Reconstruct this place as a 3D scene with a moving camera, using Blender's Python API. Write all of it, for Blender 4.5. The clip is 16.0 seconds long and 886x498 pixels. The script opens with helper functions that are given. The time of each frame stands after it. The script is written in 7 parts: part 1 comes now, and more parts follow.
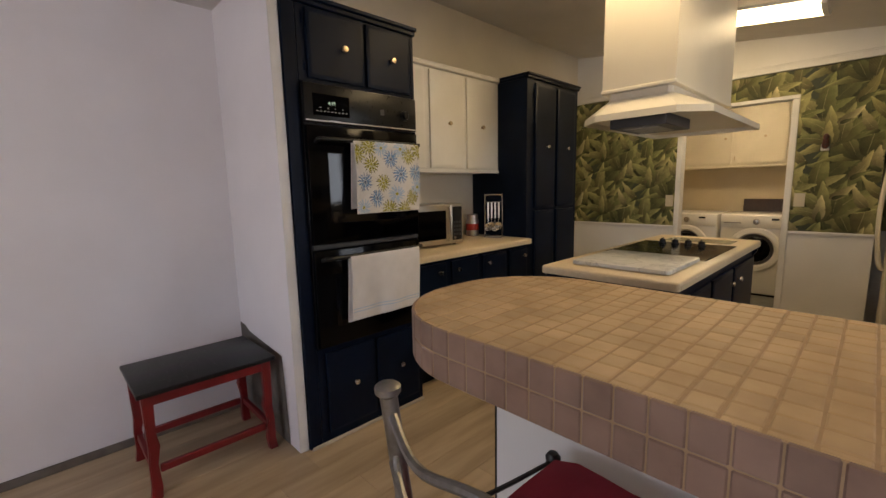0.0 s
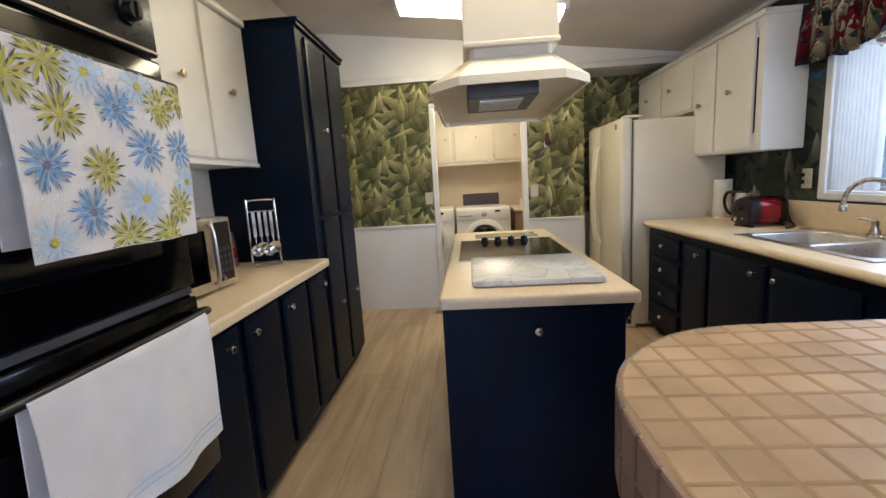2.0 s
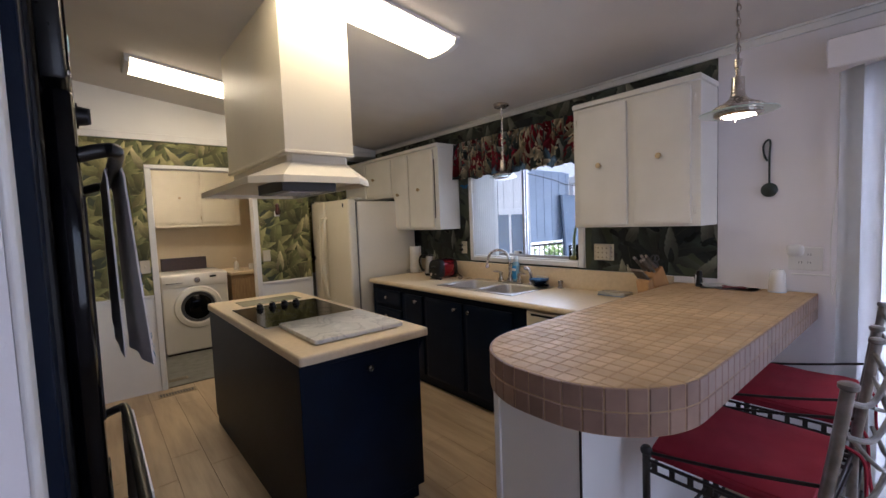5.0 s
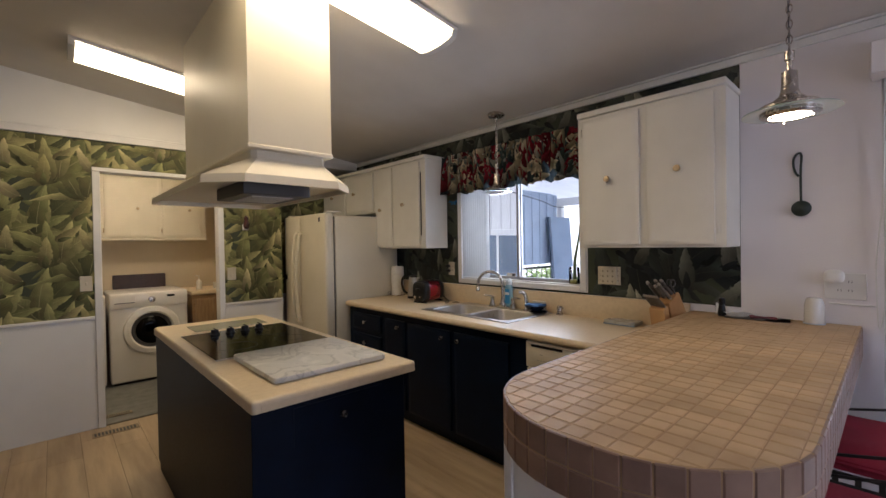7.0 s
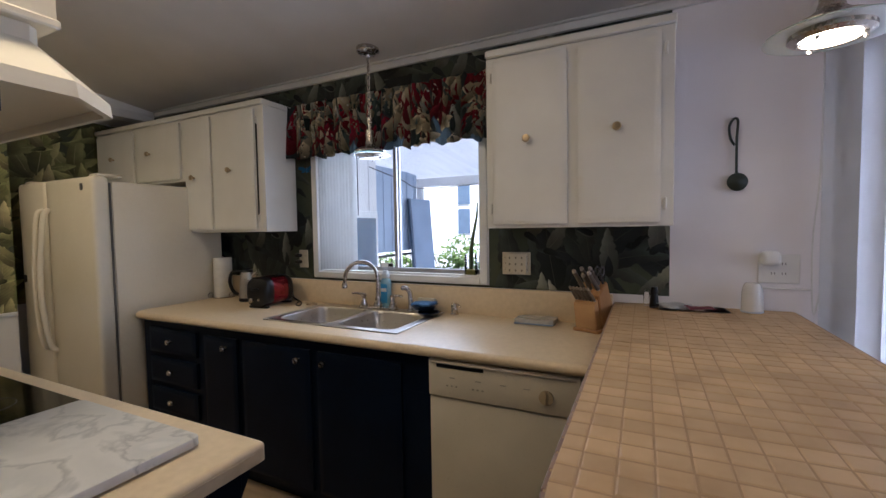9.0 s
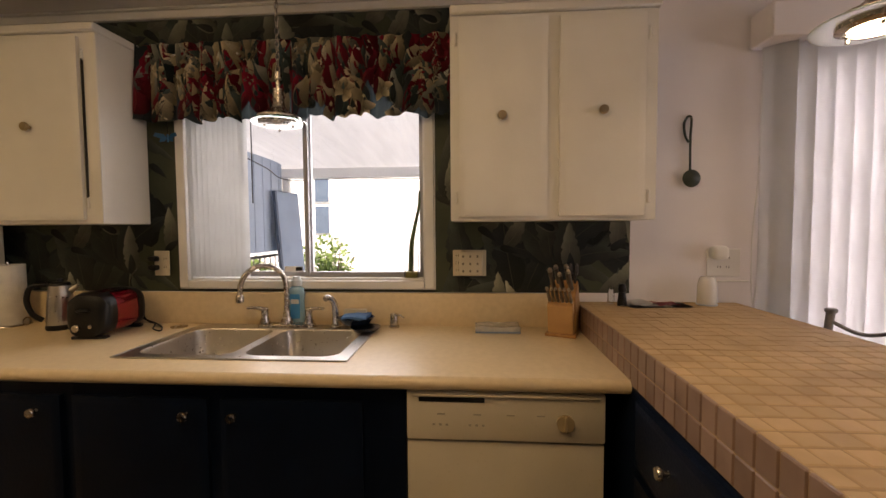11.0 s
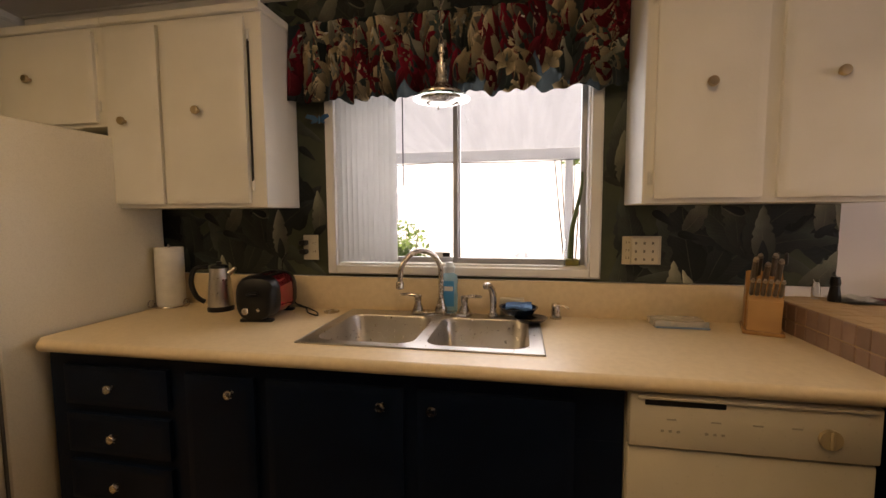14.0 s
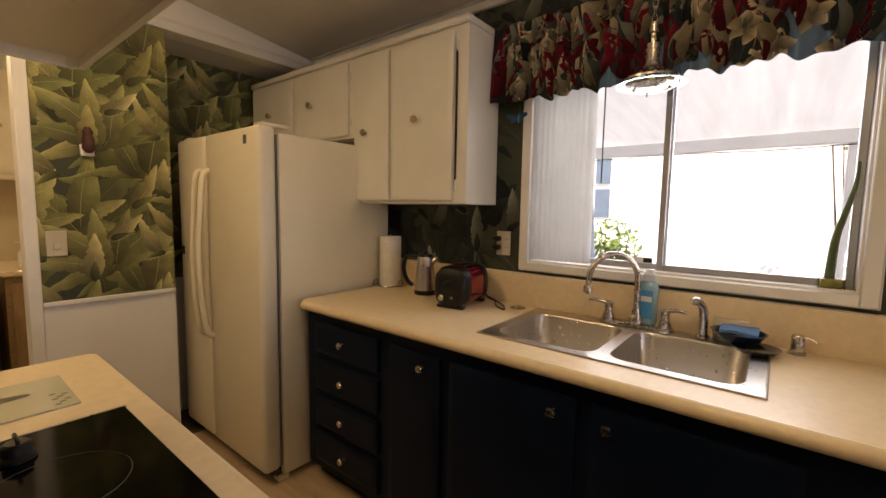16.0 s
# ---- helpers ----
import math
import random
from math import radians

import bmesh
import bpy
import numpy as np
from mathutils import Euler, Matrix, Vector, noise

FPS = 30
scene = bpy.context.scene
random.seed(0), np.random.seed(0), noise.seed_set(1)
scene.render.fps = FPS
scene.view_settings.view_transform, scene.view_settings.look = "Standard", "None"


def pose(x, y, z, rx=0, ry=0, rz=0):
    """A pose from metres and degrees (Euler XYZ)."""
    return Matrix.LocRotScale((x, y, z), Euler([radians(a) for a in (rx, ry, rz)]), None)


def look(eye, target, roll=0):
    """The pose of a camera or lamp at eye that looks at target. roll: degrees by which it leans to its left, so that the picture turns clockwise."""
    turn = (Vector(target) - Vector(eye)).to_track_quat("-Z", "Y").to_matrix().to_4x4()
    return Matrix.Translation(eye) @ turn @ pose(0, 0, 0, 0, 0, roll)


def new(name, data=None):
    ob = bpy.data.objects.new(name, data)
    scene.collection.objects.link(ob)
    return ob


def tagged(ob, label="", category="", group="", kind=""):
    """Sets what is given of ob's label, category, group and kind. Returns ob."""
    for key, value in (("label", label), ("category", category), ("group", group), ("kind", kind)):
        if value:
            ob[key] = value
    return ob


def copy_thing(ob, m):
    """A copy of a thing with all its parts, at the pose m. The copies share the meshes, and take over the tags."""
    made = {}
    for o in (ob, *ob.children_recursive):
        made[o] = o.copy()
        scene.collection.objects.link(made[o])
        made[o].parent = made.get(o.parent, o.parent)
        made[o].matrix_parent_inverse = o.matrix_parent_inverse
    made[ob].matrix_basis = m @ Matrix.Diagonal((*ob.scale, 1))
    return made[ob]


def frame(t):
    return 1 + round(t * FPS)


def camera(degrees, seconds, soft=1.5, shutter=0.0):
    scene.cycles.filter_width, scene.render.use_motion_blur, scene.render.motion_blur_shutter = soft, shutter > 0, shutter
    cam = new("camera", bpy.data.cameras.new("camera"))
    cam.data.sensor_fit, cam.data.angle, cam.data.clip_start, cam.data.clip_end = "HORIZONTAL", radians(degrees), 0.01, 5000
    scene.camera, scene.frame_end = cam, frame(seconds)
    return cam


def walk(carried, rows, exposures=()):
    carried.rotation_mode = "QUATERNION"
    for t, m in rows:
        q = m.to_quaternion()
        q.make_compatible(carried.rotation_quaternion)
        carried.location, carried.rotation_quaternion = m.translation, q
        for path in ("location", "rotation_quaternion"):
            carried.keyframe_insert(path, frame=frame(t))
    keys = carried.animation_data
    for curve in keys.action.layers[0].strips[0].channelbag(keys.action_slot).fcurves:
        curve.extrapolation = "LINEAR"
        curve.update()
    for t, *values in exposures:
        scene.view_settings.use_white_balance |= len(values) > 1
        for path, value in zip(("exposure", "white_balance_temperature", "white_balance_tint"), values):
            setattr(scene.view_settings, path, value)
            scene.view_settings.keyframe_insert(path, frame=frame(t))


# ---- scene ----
cam = camera(93.0, 16.0)
PATH = [
    (0, (0.443, 0.292, 1.345), (-0.977, 1.669, 1.055), -1.2),
    (0.5, (0.169, 0.48, 1.336), (-1.039, 2.052, 1.069), -0.9),
    (1, (-0.131, 0.559, 1.321), (-1.049, 2.314, 1.046), 0.1),
    (1.5, (-0.444, 0.666, 1.303), (-1.0, 2.566, 1.019), -1.2),
    (2, (-0.69, 0.85, 1.312), (-0.826, 2.821, 0.997), -3.5),
    (2.5, (-0.887, 0.951, 1.311), (-0.406, 2.863, 0.975), -3.0),
    (3, (-1.064, 0.96, 1.347), (-0.224, 2.741, 1.001), -2.3),
    (3.5, (-1.172, 0.79, 1.376), (-0.278, 2.554, 1.075), -1.7),
    (4, (-1.256, 0.633, 1.436), (-0.297, 2.371, 1.187), -1.3),
    (4.5, (-1.378, 0.58, 1.444), (-0.266, 2.232, 1.263), -2.0),
    (5, (-1.454, 0.526, 1.465), (-0.174, 2.057, 1.333), -2.2),
    (5.2, (-1.488, 0.529, 1.479), (-0.174, 2.032, 1.356), -2.1),
    (7.3, (-1.161, 0.852, 1.421), (0.196, 2.321, 1.4), -0.8),
    (7.5, (-1.075, 0.87, 1.426), (0.249, 2.369, 1.384), -0.8),
    (8, (-1.027, 1.131, 1.405), (0.463, 2.463, 1.346), -1.2),
    (8.5, (-0.953, 1.326, 1.384), (0.736, 2.392, 1.296), -1.2),
    (9, (-0.793, 1.488, 1.389), (1.009, 2.35, 1.291), -0.9),
    (9.2, (-0.722, 1.539, 1.378), (1.117, 2.32, 1.284), -0.7),
    (11.3, (-0.503, 2.145, 1.358), (1.49, 2.269, 1.256), -0.4),
    (11.5, (-0.461, 2.188, 1.357), (1.529, 2.365, 1.265), -0.3),
    (12, (-0.406, 2.305, 1.364), (1.573, 2.57, 1.25), -0.4),
    (12.5, (-0.399, 2.428, 1.367), (1.576, 2.724, 1.251), -0.4),
    (13, (-0.427, 2.506, 1.359), (1.544, 2.813, 1.218), -0.5),
    (13.5, (-0.454, 2.555, 1.345), (1.516, 2.867, 1.193), -0.5),
    (14, (-0.488, 2.577, 1.349), (1.472, 2.941, 1.188), -0.3),
    (14.5, (-0.519, 2.596, 1.347), (1.39, 3.171, 1.192), 0.5),
    (15, (-0.522, 2.594, 1.347), (1.319, 3.358, 1.185), 1.4),
    (15.5, (-0.516, 2.575, 1.35), (1.234, 3.528, 1.179), 1.8),
    (16, (-0.444, 2.508, 1.358), (1.116, 3.746, 1.172), 1.0),
]
# stops, kelvin and tint as the clip's camera adapts
EXPOSURES = [(0, 1.05, 7000, 13), (0.5, 1.15, 6700, 13), (1, 1.2, 6300, 12), (1.5, 1.4, 5800, 12), (2.0, 1.85, 5400, 10), (2.5, 1.35, 5400, 9), (3.5, 1.2, 5500, 12), (5, 1.15, 5500, 16), (7.5, 1.05, 5900, 15), (8, 1.03, 5600, 16), (9, 1.0, 5500, 15), (11.3, 1.05, 8100, 21), (12.5, 1.05, 8100, 22), (13.5, 1.0, 8100, 21), (15, 1.15, 8000, 20), (16, 1.25, 7900, 19)]
walk(cam, [(t, look(eye, target, roll)) for t, eye, target, roll in PATH], EXPOSURES)


# ---- world and light ----
world = bpy.data.worlds.new("sky")
scene.world = world
world.use_nodes = True
wn = world.node_tree.nodes
sky = wn.new("ShaderNodeTexSky")
sky.sky_type, sky.sun_disc = "NISHITA", False
sky.sun_elevation, sky.sun_rotation = radians(62), radians(200)
wn["Background"].inputs["Strength"].default_value = 0.15
world.node_tree.links.new(sky.outputs["Color"], wn["Background"].inputs["Color"])


def lamp(name, kind, m, energy, color, **kw):
    data = bpy.data.lights.new(name, kind)
    data.energy, data.color = energy, color
    for k, v in kw.items():
        if k == "size":
            data.size = v
        elif k == "size_y":
            data.shape, data.size_y = "RECTANGLE", v
        elif k == "angle":
            data.angle = v
        elif k == "radius":
            data.shadow_soft_size = v
    ob = new(name, data)
    ob.matrix_world = m
    return ob


# the sun stands high over the neighbour's side yard and lights the house across from the window
lamp("sun", "SUN", look((0, 0, 0), (1.0, 0.35, -1.0)), 5.0, (1.0, 0.95, 0.88), angle=radians(0.5))
# daylight that enters by the kitchen window and by the sliding door
lamp("window_daylight", "AREA", look((1.60, 2.86, 1.55), (0.0, 2.86, 1.35)), 6.2, (0.78, 0.87, 1.0), size=1.1, size_y=0.75)
lamp("dining_window_daylight", "AREA", look((-0.3, -2.46, 1.5), (-0.4, 2.0, 1.2)), 10, (0.84, 0.87, 1.0), size=1.7, size_y=1.1)
lamp("sliding_door_daylight", "AREA", look((1.47, 0.0, 1.1), (-2.0, 0.1, 1.0)), 31, (0.80, 0.82, 1.0), size=1.6, size_y=1.9)

# ---- mesh tools ----
ORIGIN = {}


def thing(name, at, label, category, group="", kind=""):
    """An empty at the base of a thing; its parts are given in world metres."""
    ob = new(name)
    ob.empty_display_size = 0.05
    ob.location = at
    ORIGIN[ob.name] = Vector(at)
    return tagged(ob, label, category, group, kind)


def local_thing(name, label, category, group="", kind=""):
    """An empty whose parts are given in its own metres."""
    ob = new(name)
    ob.empty_display_size = 0.05
    ORIGIN[ob.name] = Vector((0, 0, 0))
    return tagged(ob, label, category, group, kind)


def finish(name, bm, material, smooth=40):
    me = bpy.data.meshes.new(name)
    bm.normal_update()
    bm.to_mesh(me)
    bm.free()
    mats = material if isinstance(material, (list, tuple)) else [material]
    for m in mats:
        me.materials.append(m)
    if smooth:
        me.polygons.foreach_set("use_smooth", [True] * len(me.polygons))
        me.set_sharp_from_angle(angle=radians(smooth))
    return me


def part(name, bm, material, parent, label="", smooth=40):
    root = parent
    while root.parent:
        root = root.parent
    o = ORIGIN[root.name]
    bmesh.ops.translate(bm, verts=bm.verts, vec=-o)
    ob = new(name, finish(name, bm, material, smooth))
    ob.parent = parent
    if label:
        ob["label"] = label
    return ob


def solid(name, bm, material, label="", category="", group="", kind="", smooth=40, at=None):
    """A thing that is one mesh."""
    if at is not None:
        bmesh.ops.translate(bm, verts=bm.verts, vec=-Vector(at))
    ob = new(name, finish(name, bm, material, smooth))
    ORIGIN[ob.name] = Vector(at) if at is not None else Vector((0, 0, 0))
    if at is not None:
        ob.location = at
    return tagged(ob, label, category, group, kind)


def B():
    return bmesh.new()


def box(bm, x0, x1, y0, y1, z0, z1, bevel=0.0, seg=1):
    m = Matrix.Translation(((x0 + x1) / 2, (y0 + y1) / 2, (z0 + z1) / 2)) @ Matrix.Diagonal((abs(x1 - x0), abs(y1 - y0), abs(z1 - z0), 1))
    vs = bmesh.ops.create_cube(bm, size=1, matrix=m)["verts"]
    if bevel:
        es = list({e for v in vs for e in v.link_edges})
        bmesh.ops.bevel(bm, geom=es, offset=bevel, segments=seg, affect="EDGES", profile=0.5)
    return bm


def cyl(bm, c, r, h, axis="z", seg=20, r2=None):
    """A rod or cone that starts at c and goes h along an axis."""
    turn = {"z": Matrix(), "x": Matrix.Rotation(radians(90), 4, "Y"), "y": Matrix.Rotation(radians(-90), 4, "X")}[axis]
    m = Matrix.Translation(c) @ turn @ Matrix.Translation((0, 0, h / 2))
    bmesh.ops.create_cone(bm, cap_ends=True, segments=seg, radius1=r, radius2=r if r2 is None else r2, depth=abs(h), matrix=m)
    return bm


def lathe(bm, profile, c=(0, 0, 0), seg=28, axis="z"):
    rings = []
    for r, h in profile:
        ring = []
        for i in range(seg):
            a = 2 * math.pi * i / seg
            p = (r * math.cos(a), r * math.sin(a), h)
            if axis == "x":
                p = (h, p[0], p[1])
            elif axis == "y":
                p = (p[1], h, p[0])
            ring.append(bm.verts.new((p[0] + c[0], p[1] + c[1], p[2] + c[2])))
        rings.append(ring)
    for a, b in zip(rings, rings[1:]):
        for i in range(seg):
            bm.faces.new((a[i], a[(i + 1) % seg], b[(i + 1) % seg], b[i]))
    if profile[0][0] > 1e-5:
        bm.faces.new(list(reversed(rings[0])))
    if profile[-1][0] > 1e-5:
        bm.faces.new(rings[-1])
    return bm


def tube(bm, pts, r, seg=8, r_end=None):
    pts = [Vector(p) for p in pts]
    rings, side = [], None
    for i, p in enumerate(pts):
        d = (pts[min(i + 1, len(pts) - 1)] - pts[max(i - 1, 0)]).normalized()
        if side is None:
            side = d.cross(Vector((0, 0, 1)) if abs(d.z) < 0.9 else Vector((1, 0, 0))).normalized()
        side = (side - d * side.dot(d)).normalized()
        up = d.cross(side)
        rr = r if r_end is None else r + (r_end - r) * i / (len(pts) - 1)
        rings.append([bm.verts.new(p + (side * math.cos(2 * math.pi * k / seg) + up * math.sin(2 * math.pi * k / seg)) * rr) for k in range(seg)])
    for a, b in zip(rings, rings[1:]):
        for k in range(seg):
            bm.faces.new((a[k], a[(k + 1) % seg], b[(k + 1) % seg], b[k]))
    bm.faces.new(list(reversed(rings[0])))
    bm.faces.new(rings[-1])
    return bm


def curve_pts(ctrl, n=10):
    """A smooth line through the points."""
    c = [Vector(p) for p in ctrl]
    out = []
    for i in range(len(c) - 1):
        p0, p1, p2, p3 = c[max(i - 1, 0)], c[i], c[i + 1], c[min(i + 2, len(c) - 1)]
        for k in range(n):
            t = k / n
            out.append(0.5 * ((2 * p1) + (p2 - p0) * t + (2 * p0 - 5 * p1 + 4 * p2 - p3) * t * t + (3 * p1 - p0 - 3 * p2 + p3) * t ** 3))
    return out + [c[-1]]


def prism(bm, outline, z0, z1, bevel=0.0, seg=2):
    """A plate with an outline in x and y."""
    lo = [bm.verts.new((x, y, z0)) for x, y in outline]
    hi = [bm.verts.new((x, y, z1)) for x, y in outline]
    n = len(outline)
    bm.faces.new(list(reversed(lo)))
    top = bm.faces.new(hi)
    for i in range(n):
        bm.faces.new((lo[i], lo[(i + 1) % n], hi[(i + 1) % n], hi[i]))
    bmesh.ops.recalc_face_normals(bm, faces=bm.faces)
    if bevel:
        bmesh.ops.bevel(bm, geom=[e for e in top.edges], offset=bevel, segments=seg, affect="EDGES", profile=0.5)
    return bm


def rounded(x0, x1, y0, y1, radii, n=8):
    """The outline of a rectangle whose corners (x0y0, x1y0, x1y1, x0y1) have these radii."""
    out = []
    for (cx, cy, sx, sy, a0), r in zip(((x0, y0, 1, 1, 180), (x1, y0, -1, 1, 270), (x1, y1, -1, -1, 0), (x0, y1, 1, -1, 90)), radii):
        if r <= 0:
            out.append((cx, cy))
            continue
        for k in range(n + 1):
            a = radians(a0 + 90 * k / n)
            out.append((cx + sx * r + r * math.cos(a), cy + sy * r + r * math.sin(a)))
    return out


def door_panel(bm, face, u0, u1, z0, z1, base, thick, axis="x", way=1, inset=0.03):
    """A cabinet door with a sloped edge: face axis x or y, outward way +1 or -1, standing on the plane base."""
    r = 0.012
    lay = [(0, 0), (0, thick * 0.78), (r, thick), (inset, thick)]
    rings = []
    for ins, h in lay:
        p = [(u0 + ins, z0 + ins), (u1 - ins, z0 + ins), (u1 - ins, z1 - ins), (u0 + ins, z1 - ins)]
        rings.append([bm.verts.new((base + way * h, u, z) if axis == "x" else (u, base + way * h, z)) for u, z in p])
    for a, b in zip(rings, rings[1:]):
        for i in range(4):
            bm.faces.new((a[i], a[(i + 1) % 4], b[(i + 1) % 4], b[i]))
    bm.faces.new(rings[-1])
    bm.faces.new(list(reversed(rings[0])))
    bmesh.ops.recalc_face_normals(bm, faces=bm.faces)
    return bm


def knob_mesh(axis="x", way=1, r=0.016):
    bm = B()
    prof = [(r * 0.45, 0), (r * 0.4, 0.012), (r * 0.55, 0.015), (r, 0.018), (r, 0.025), (r * 0.85, 0.029), (0.0, 0.030)]
    lathe(bm, [(a, b * way) for a, b in prof], seg=14, axis=axis)
    bmesh.ops.recalc_face_normals(bm, faces=bm.faces)
    return bm


def knob(parent, at, axis, way, material, name="knob", r=0.016):
    bm = knob_mesh(axis, way, r)
    bmesh.ops.translate(bm, verts=bm.verts, vec=at)
    return part(name, bm, material, parent)


def hinge(parent, at, axis, way, material):
    bm = B()
    x, y, z = at
    if axis == "x":
        box(bm, x, x + way * 0.006, y - 0.006, y + 0.006, z - 0.025, z + 0.025, 0.002)
        cyl(bm, (x + way * 0.006, y, z - 0.018), 0.004, 0.036, seg=8)
    else:
        box(bm, x - 0.006, x + 0.006, y, y + way * 0.006, z - 0.025, z + 0.025, 0.002)
        cyl(bm, (x, y + way * 0.006, z - 0.018), 0.004, 0.036, seg=8)
    return part("hinge", bm, material, parent)

# ---- materials ----
def mat(name, base, rough=0.5, metal=0.0, c2=None, scale=6.0, bump=0.0, bscale=80.0, rvar=0.08, stretch=(1, 1, 1), rand=0.0, coat=0.0, c3=None, spec=0.5):
    m = bpy.data.materials.new(name)
    m.use_nodes = True
    n, l = m.node_tree.nodes, m.node_tree.links
    p = n["Principled BSDF"]
    p.inputs["Metallic"].default_value = metal
    p.inputs["Specular IOR Level"].default_value = spec
    p.inputs["Coat Weight"].default_value = coat
    p.inputs["Coat Roughness"].default_value = 0.12
    tc, mp = n.new("ShaderNodeTexCoord"), n.new("ShaderNodeMapping")
    mp.inputs["Scale"].default_value = stretch
    mp.inputs["Location"].default_value = (0.137, 0.291, 0.173)
    if rand:
        at, add = n.new("ShaderNodeObjectInfo"), n.new("ShaderNodeVectorMath")
        l.new(tc.outputs["Object"], add.inputs[0])
        l.new(at.outputs["Location"], add.inputs[1])
        l.new(add.outputs["Vector"], mp.inputs["Vector"])
    else:
        l.new(tc.outputs["Object"], mp.inputs["Vector"])
    no, fine = n.new("ShaderNodeTexNoise"), n.new("ShaderNodeTexNoise")
    no.inputs["Scale"].default_value, no.inputs["Detail"].default_value = scale, 6
    fine.inputs["Scale"].default_value, fine.inputs["Detail"].default_value = bscale, 4
    l.new(mp.outputs["Vector"], no.inputs["Vector"])
    l.new(mp.outputs["Vector"], fine.inputs["Vector"])
    ramp = n.new("ShaderNodeValToRGB")
    c2 = c2 or [c * 0.86 for c in base]
    ramp.color_ramp.elements[0].position, ramp.color_ramp.elements[1].position = 0.32, 0.68
    ramp.color_ramp.elements[0].color, ramp.color_ramp.elements[1].color = (*c2, 1), (*base, 1)
    if c3:
        e = ramp.color_ramp.elements.new(0.5)
        e.color = (*c3, 1)
    l.new(no.outputs["Fac"], ramp.inputs["Fac"])
    col = ramp.outputs["Color"]
    if rand:
        oi, hs = n.new("ShaderNodeObjectInfo"), n.new("ShaderNodeHueSaturation")
        mr = n.new("ShaderNodeMapRange")
        mr.inputs["To Min"].default_value, mr.inputs["To Max"].default_value = 1 - rand, 1 + rand
        l.new(oi.outputs["Random"], mr.inputs["Value"])
        l.new(mr.outputs["Result"], hs.inputs["Value"])
        l.new(col, hs.inputs["Color"])
        col = hs.outputs["Color"]
    l.new(col, p.inputs["Base Color"])
    rr = n.new("ShaderNodeMapRange")
    rr.inputs["To Min"].default_value, rr.inputs["To Max"].default_value = max(rough - rvar, 0.02), min(rough + rvar, 1)
    l.new(fine.outputs["Fac"], rr.inputs["Value"])
    l.new(rr.outputs["Result"], p.inputs["Roughness"])
    if bump:
        b = n.new("ShaderNodeBump")
        b.inputs["Strength"].default_value, b.inputs["Distance"].default_value = bump, 0.004
        l.new(fine.outputs["Fac"], b.inputs["Height"])
        l.new(b.outputs["Normal"], p.inputs["Normal"])
    return m


def glow(name, color, strength):
    m = bpy.data.materials.new(name)
    m.use_nodes = True
    p = m.node_tree.nodes["Principled BSDF"]
    p.inputs["Base Color"].default_value = (0.9, 0.88, 0.82, 1)
    p.inputs["Emission Color"].default_value = (*color, 1)
    p.inputs["Emission Strength"].default_value = strength
    return m


def glass_mat(name, color=(1, 1, 1), rough=0.0, ior=1.45):
    m = bpy.data.materials.new(name)
    m.use_nodes = True
    p = m.node_tree.nodes["Principled BSDF"]
    p.inputs["Base Color"].default_value = (*color, 1)
    p.inputs["Roughness"].default_value, p.inputs["IOR"].default_value = rough, ior
    p.inputs["Transmission Weight"].default_value = 1
    return m


def pane_mat(name):
    """Thin window glass: clear, with a faint mirror."""
    m = bpy.data.materials.new(name)
    m.use_nodes = True
    n, l = m.node_tree.nodes, m.node_tree.links
    out = n["Material Output"]
    t, g, mix, f = n.new("ShaderNodeBsdfTransparent"), n.new("ShaderNodeBsdfGlossy"), n.new("ShaderNodeMixShader"), n.new("ShaderNodeFresnel")
    g.inputs["Roughness"].default_value = 0.02
    f.inputs["IOR"].default_value = 1.25
    l.new(f.outputs["Fac"], mix.inputs["Fac"])
    l.new(t.outputs["BSDF"], mix.inputs[1])
    l.new(g.outputs["BSDF"], mix.inputs[2])
    l.new(mix.outputs["Shader"], out.inputs["Surface"])
    return m


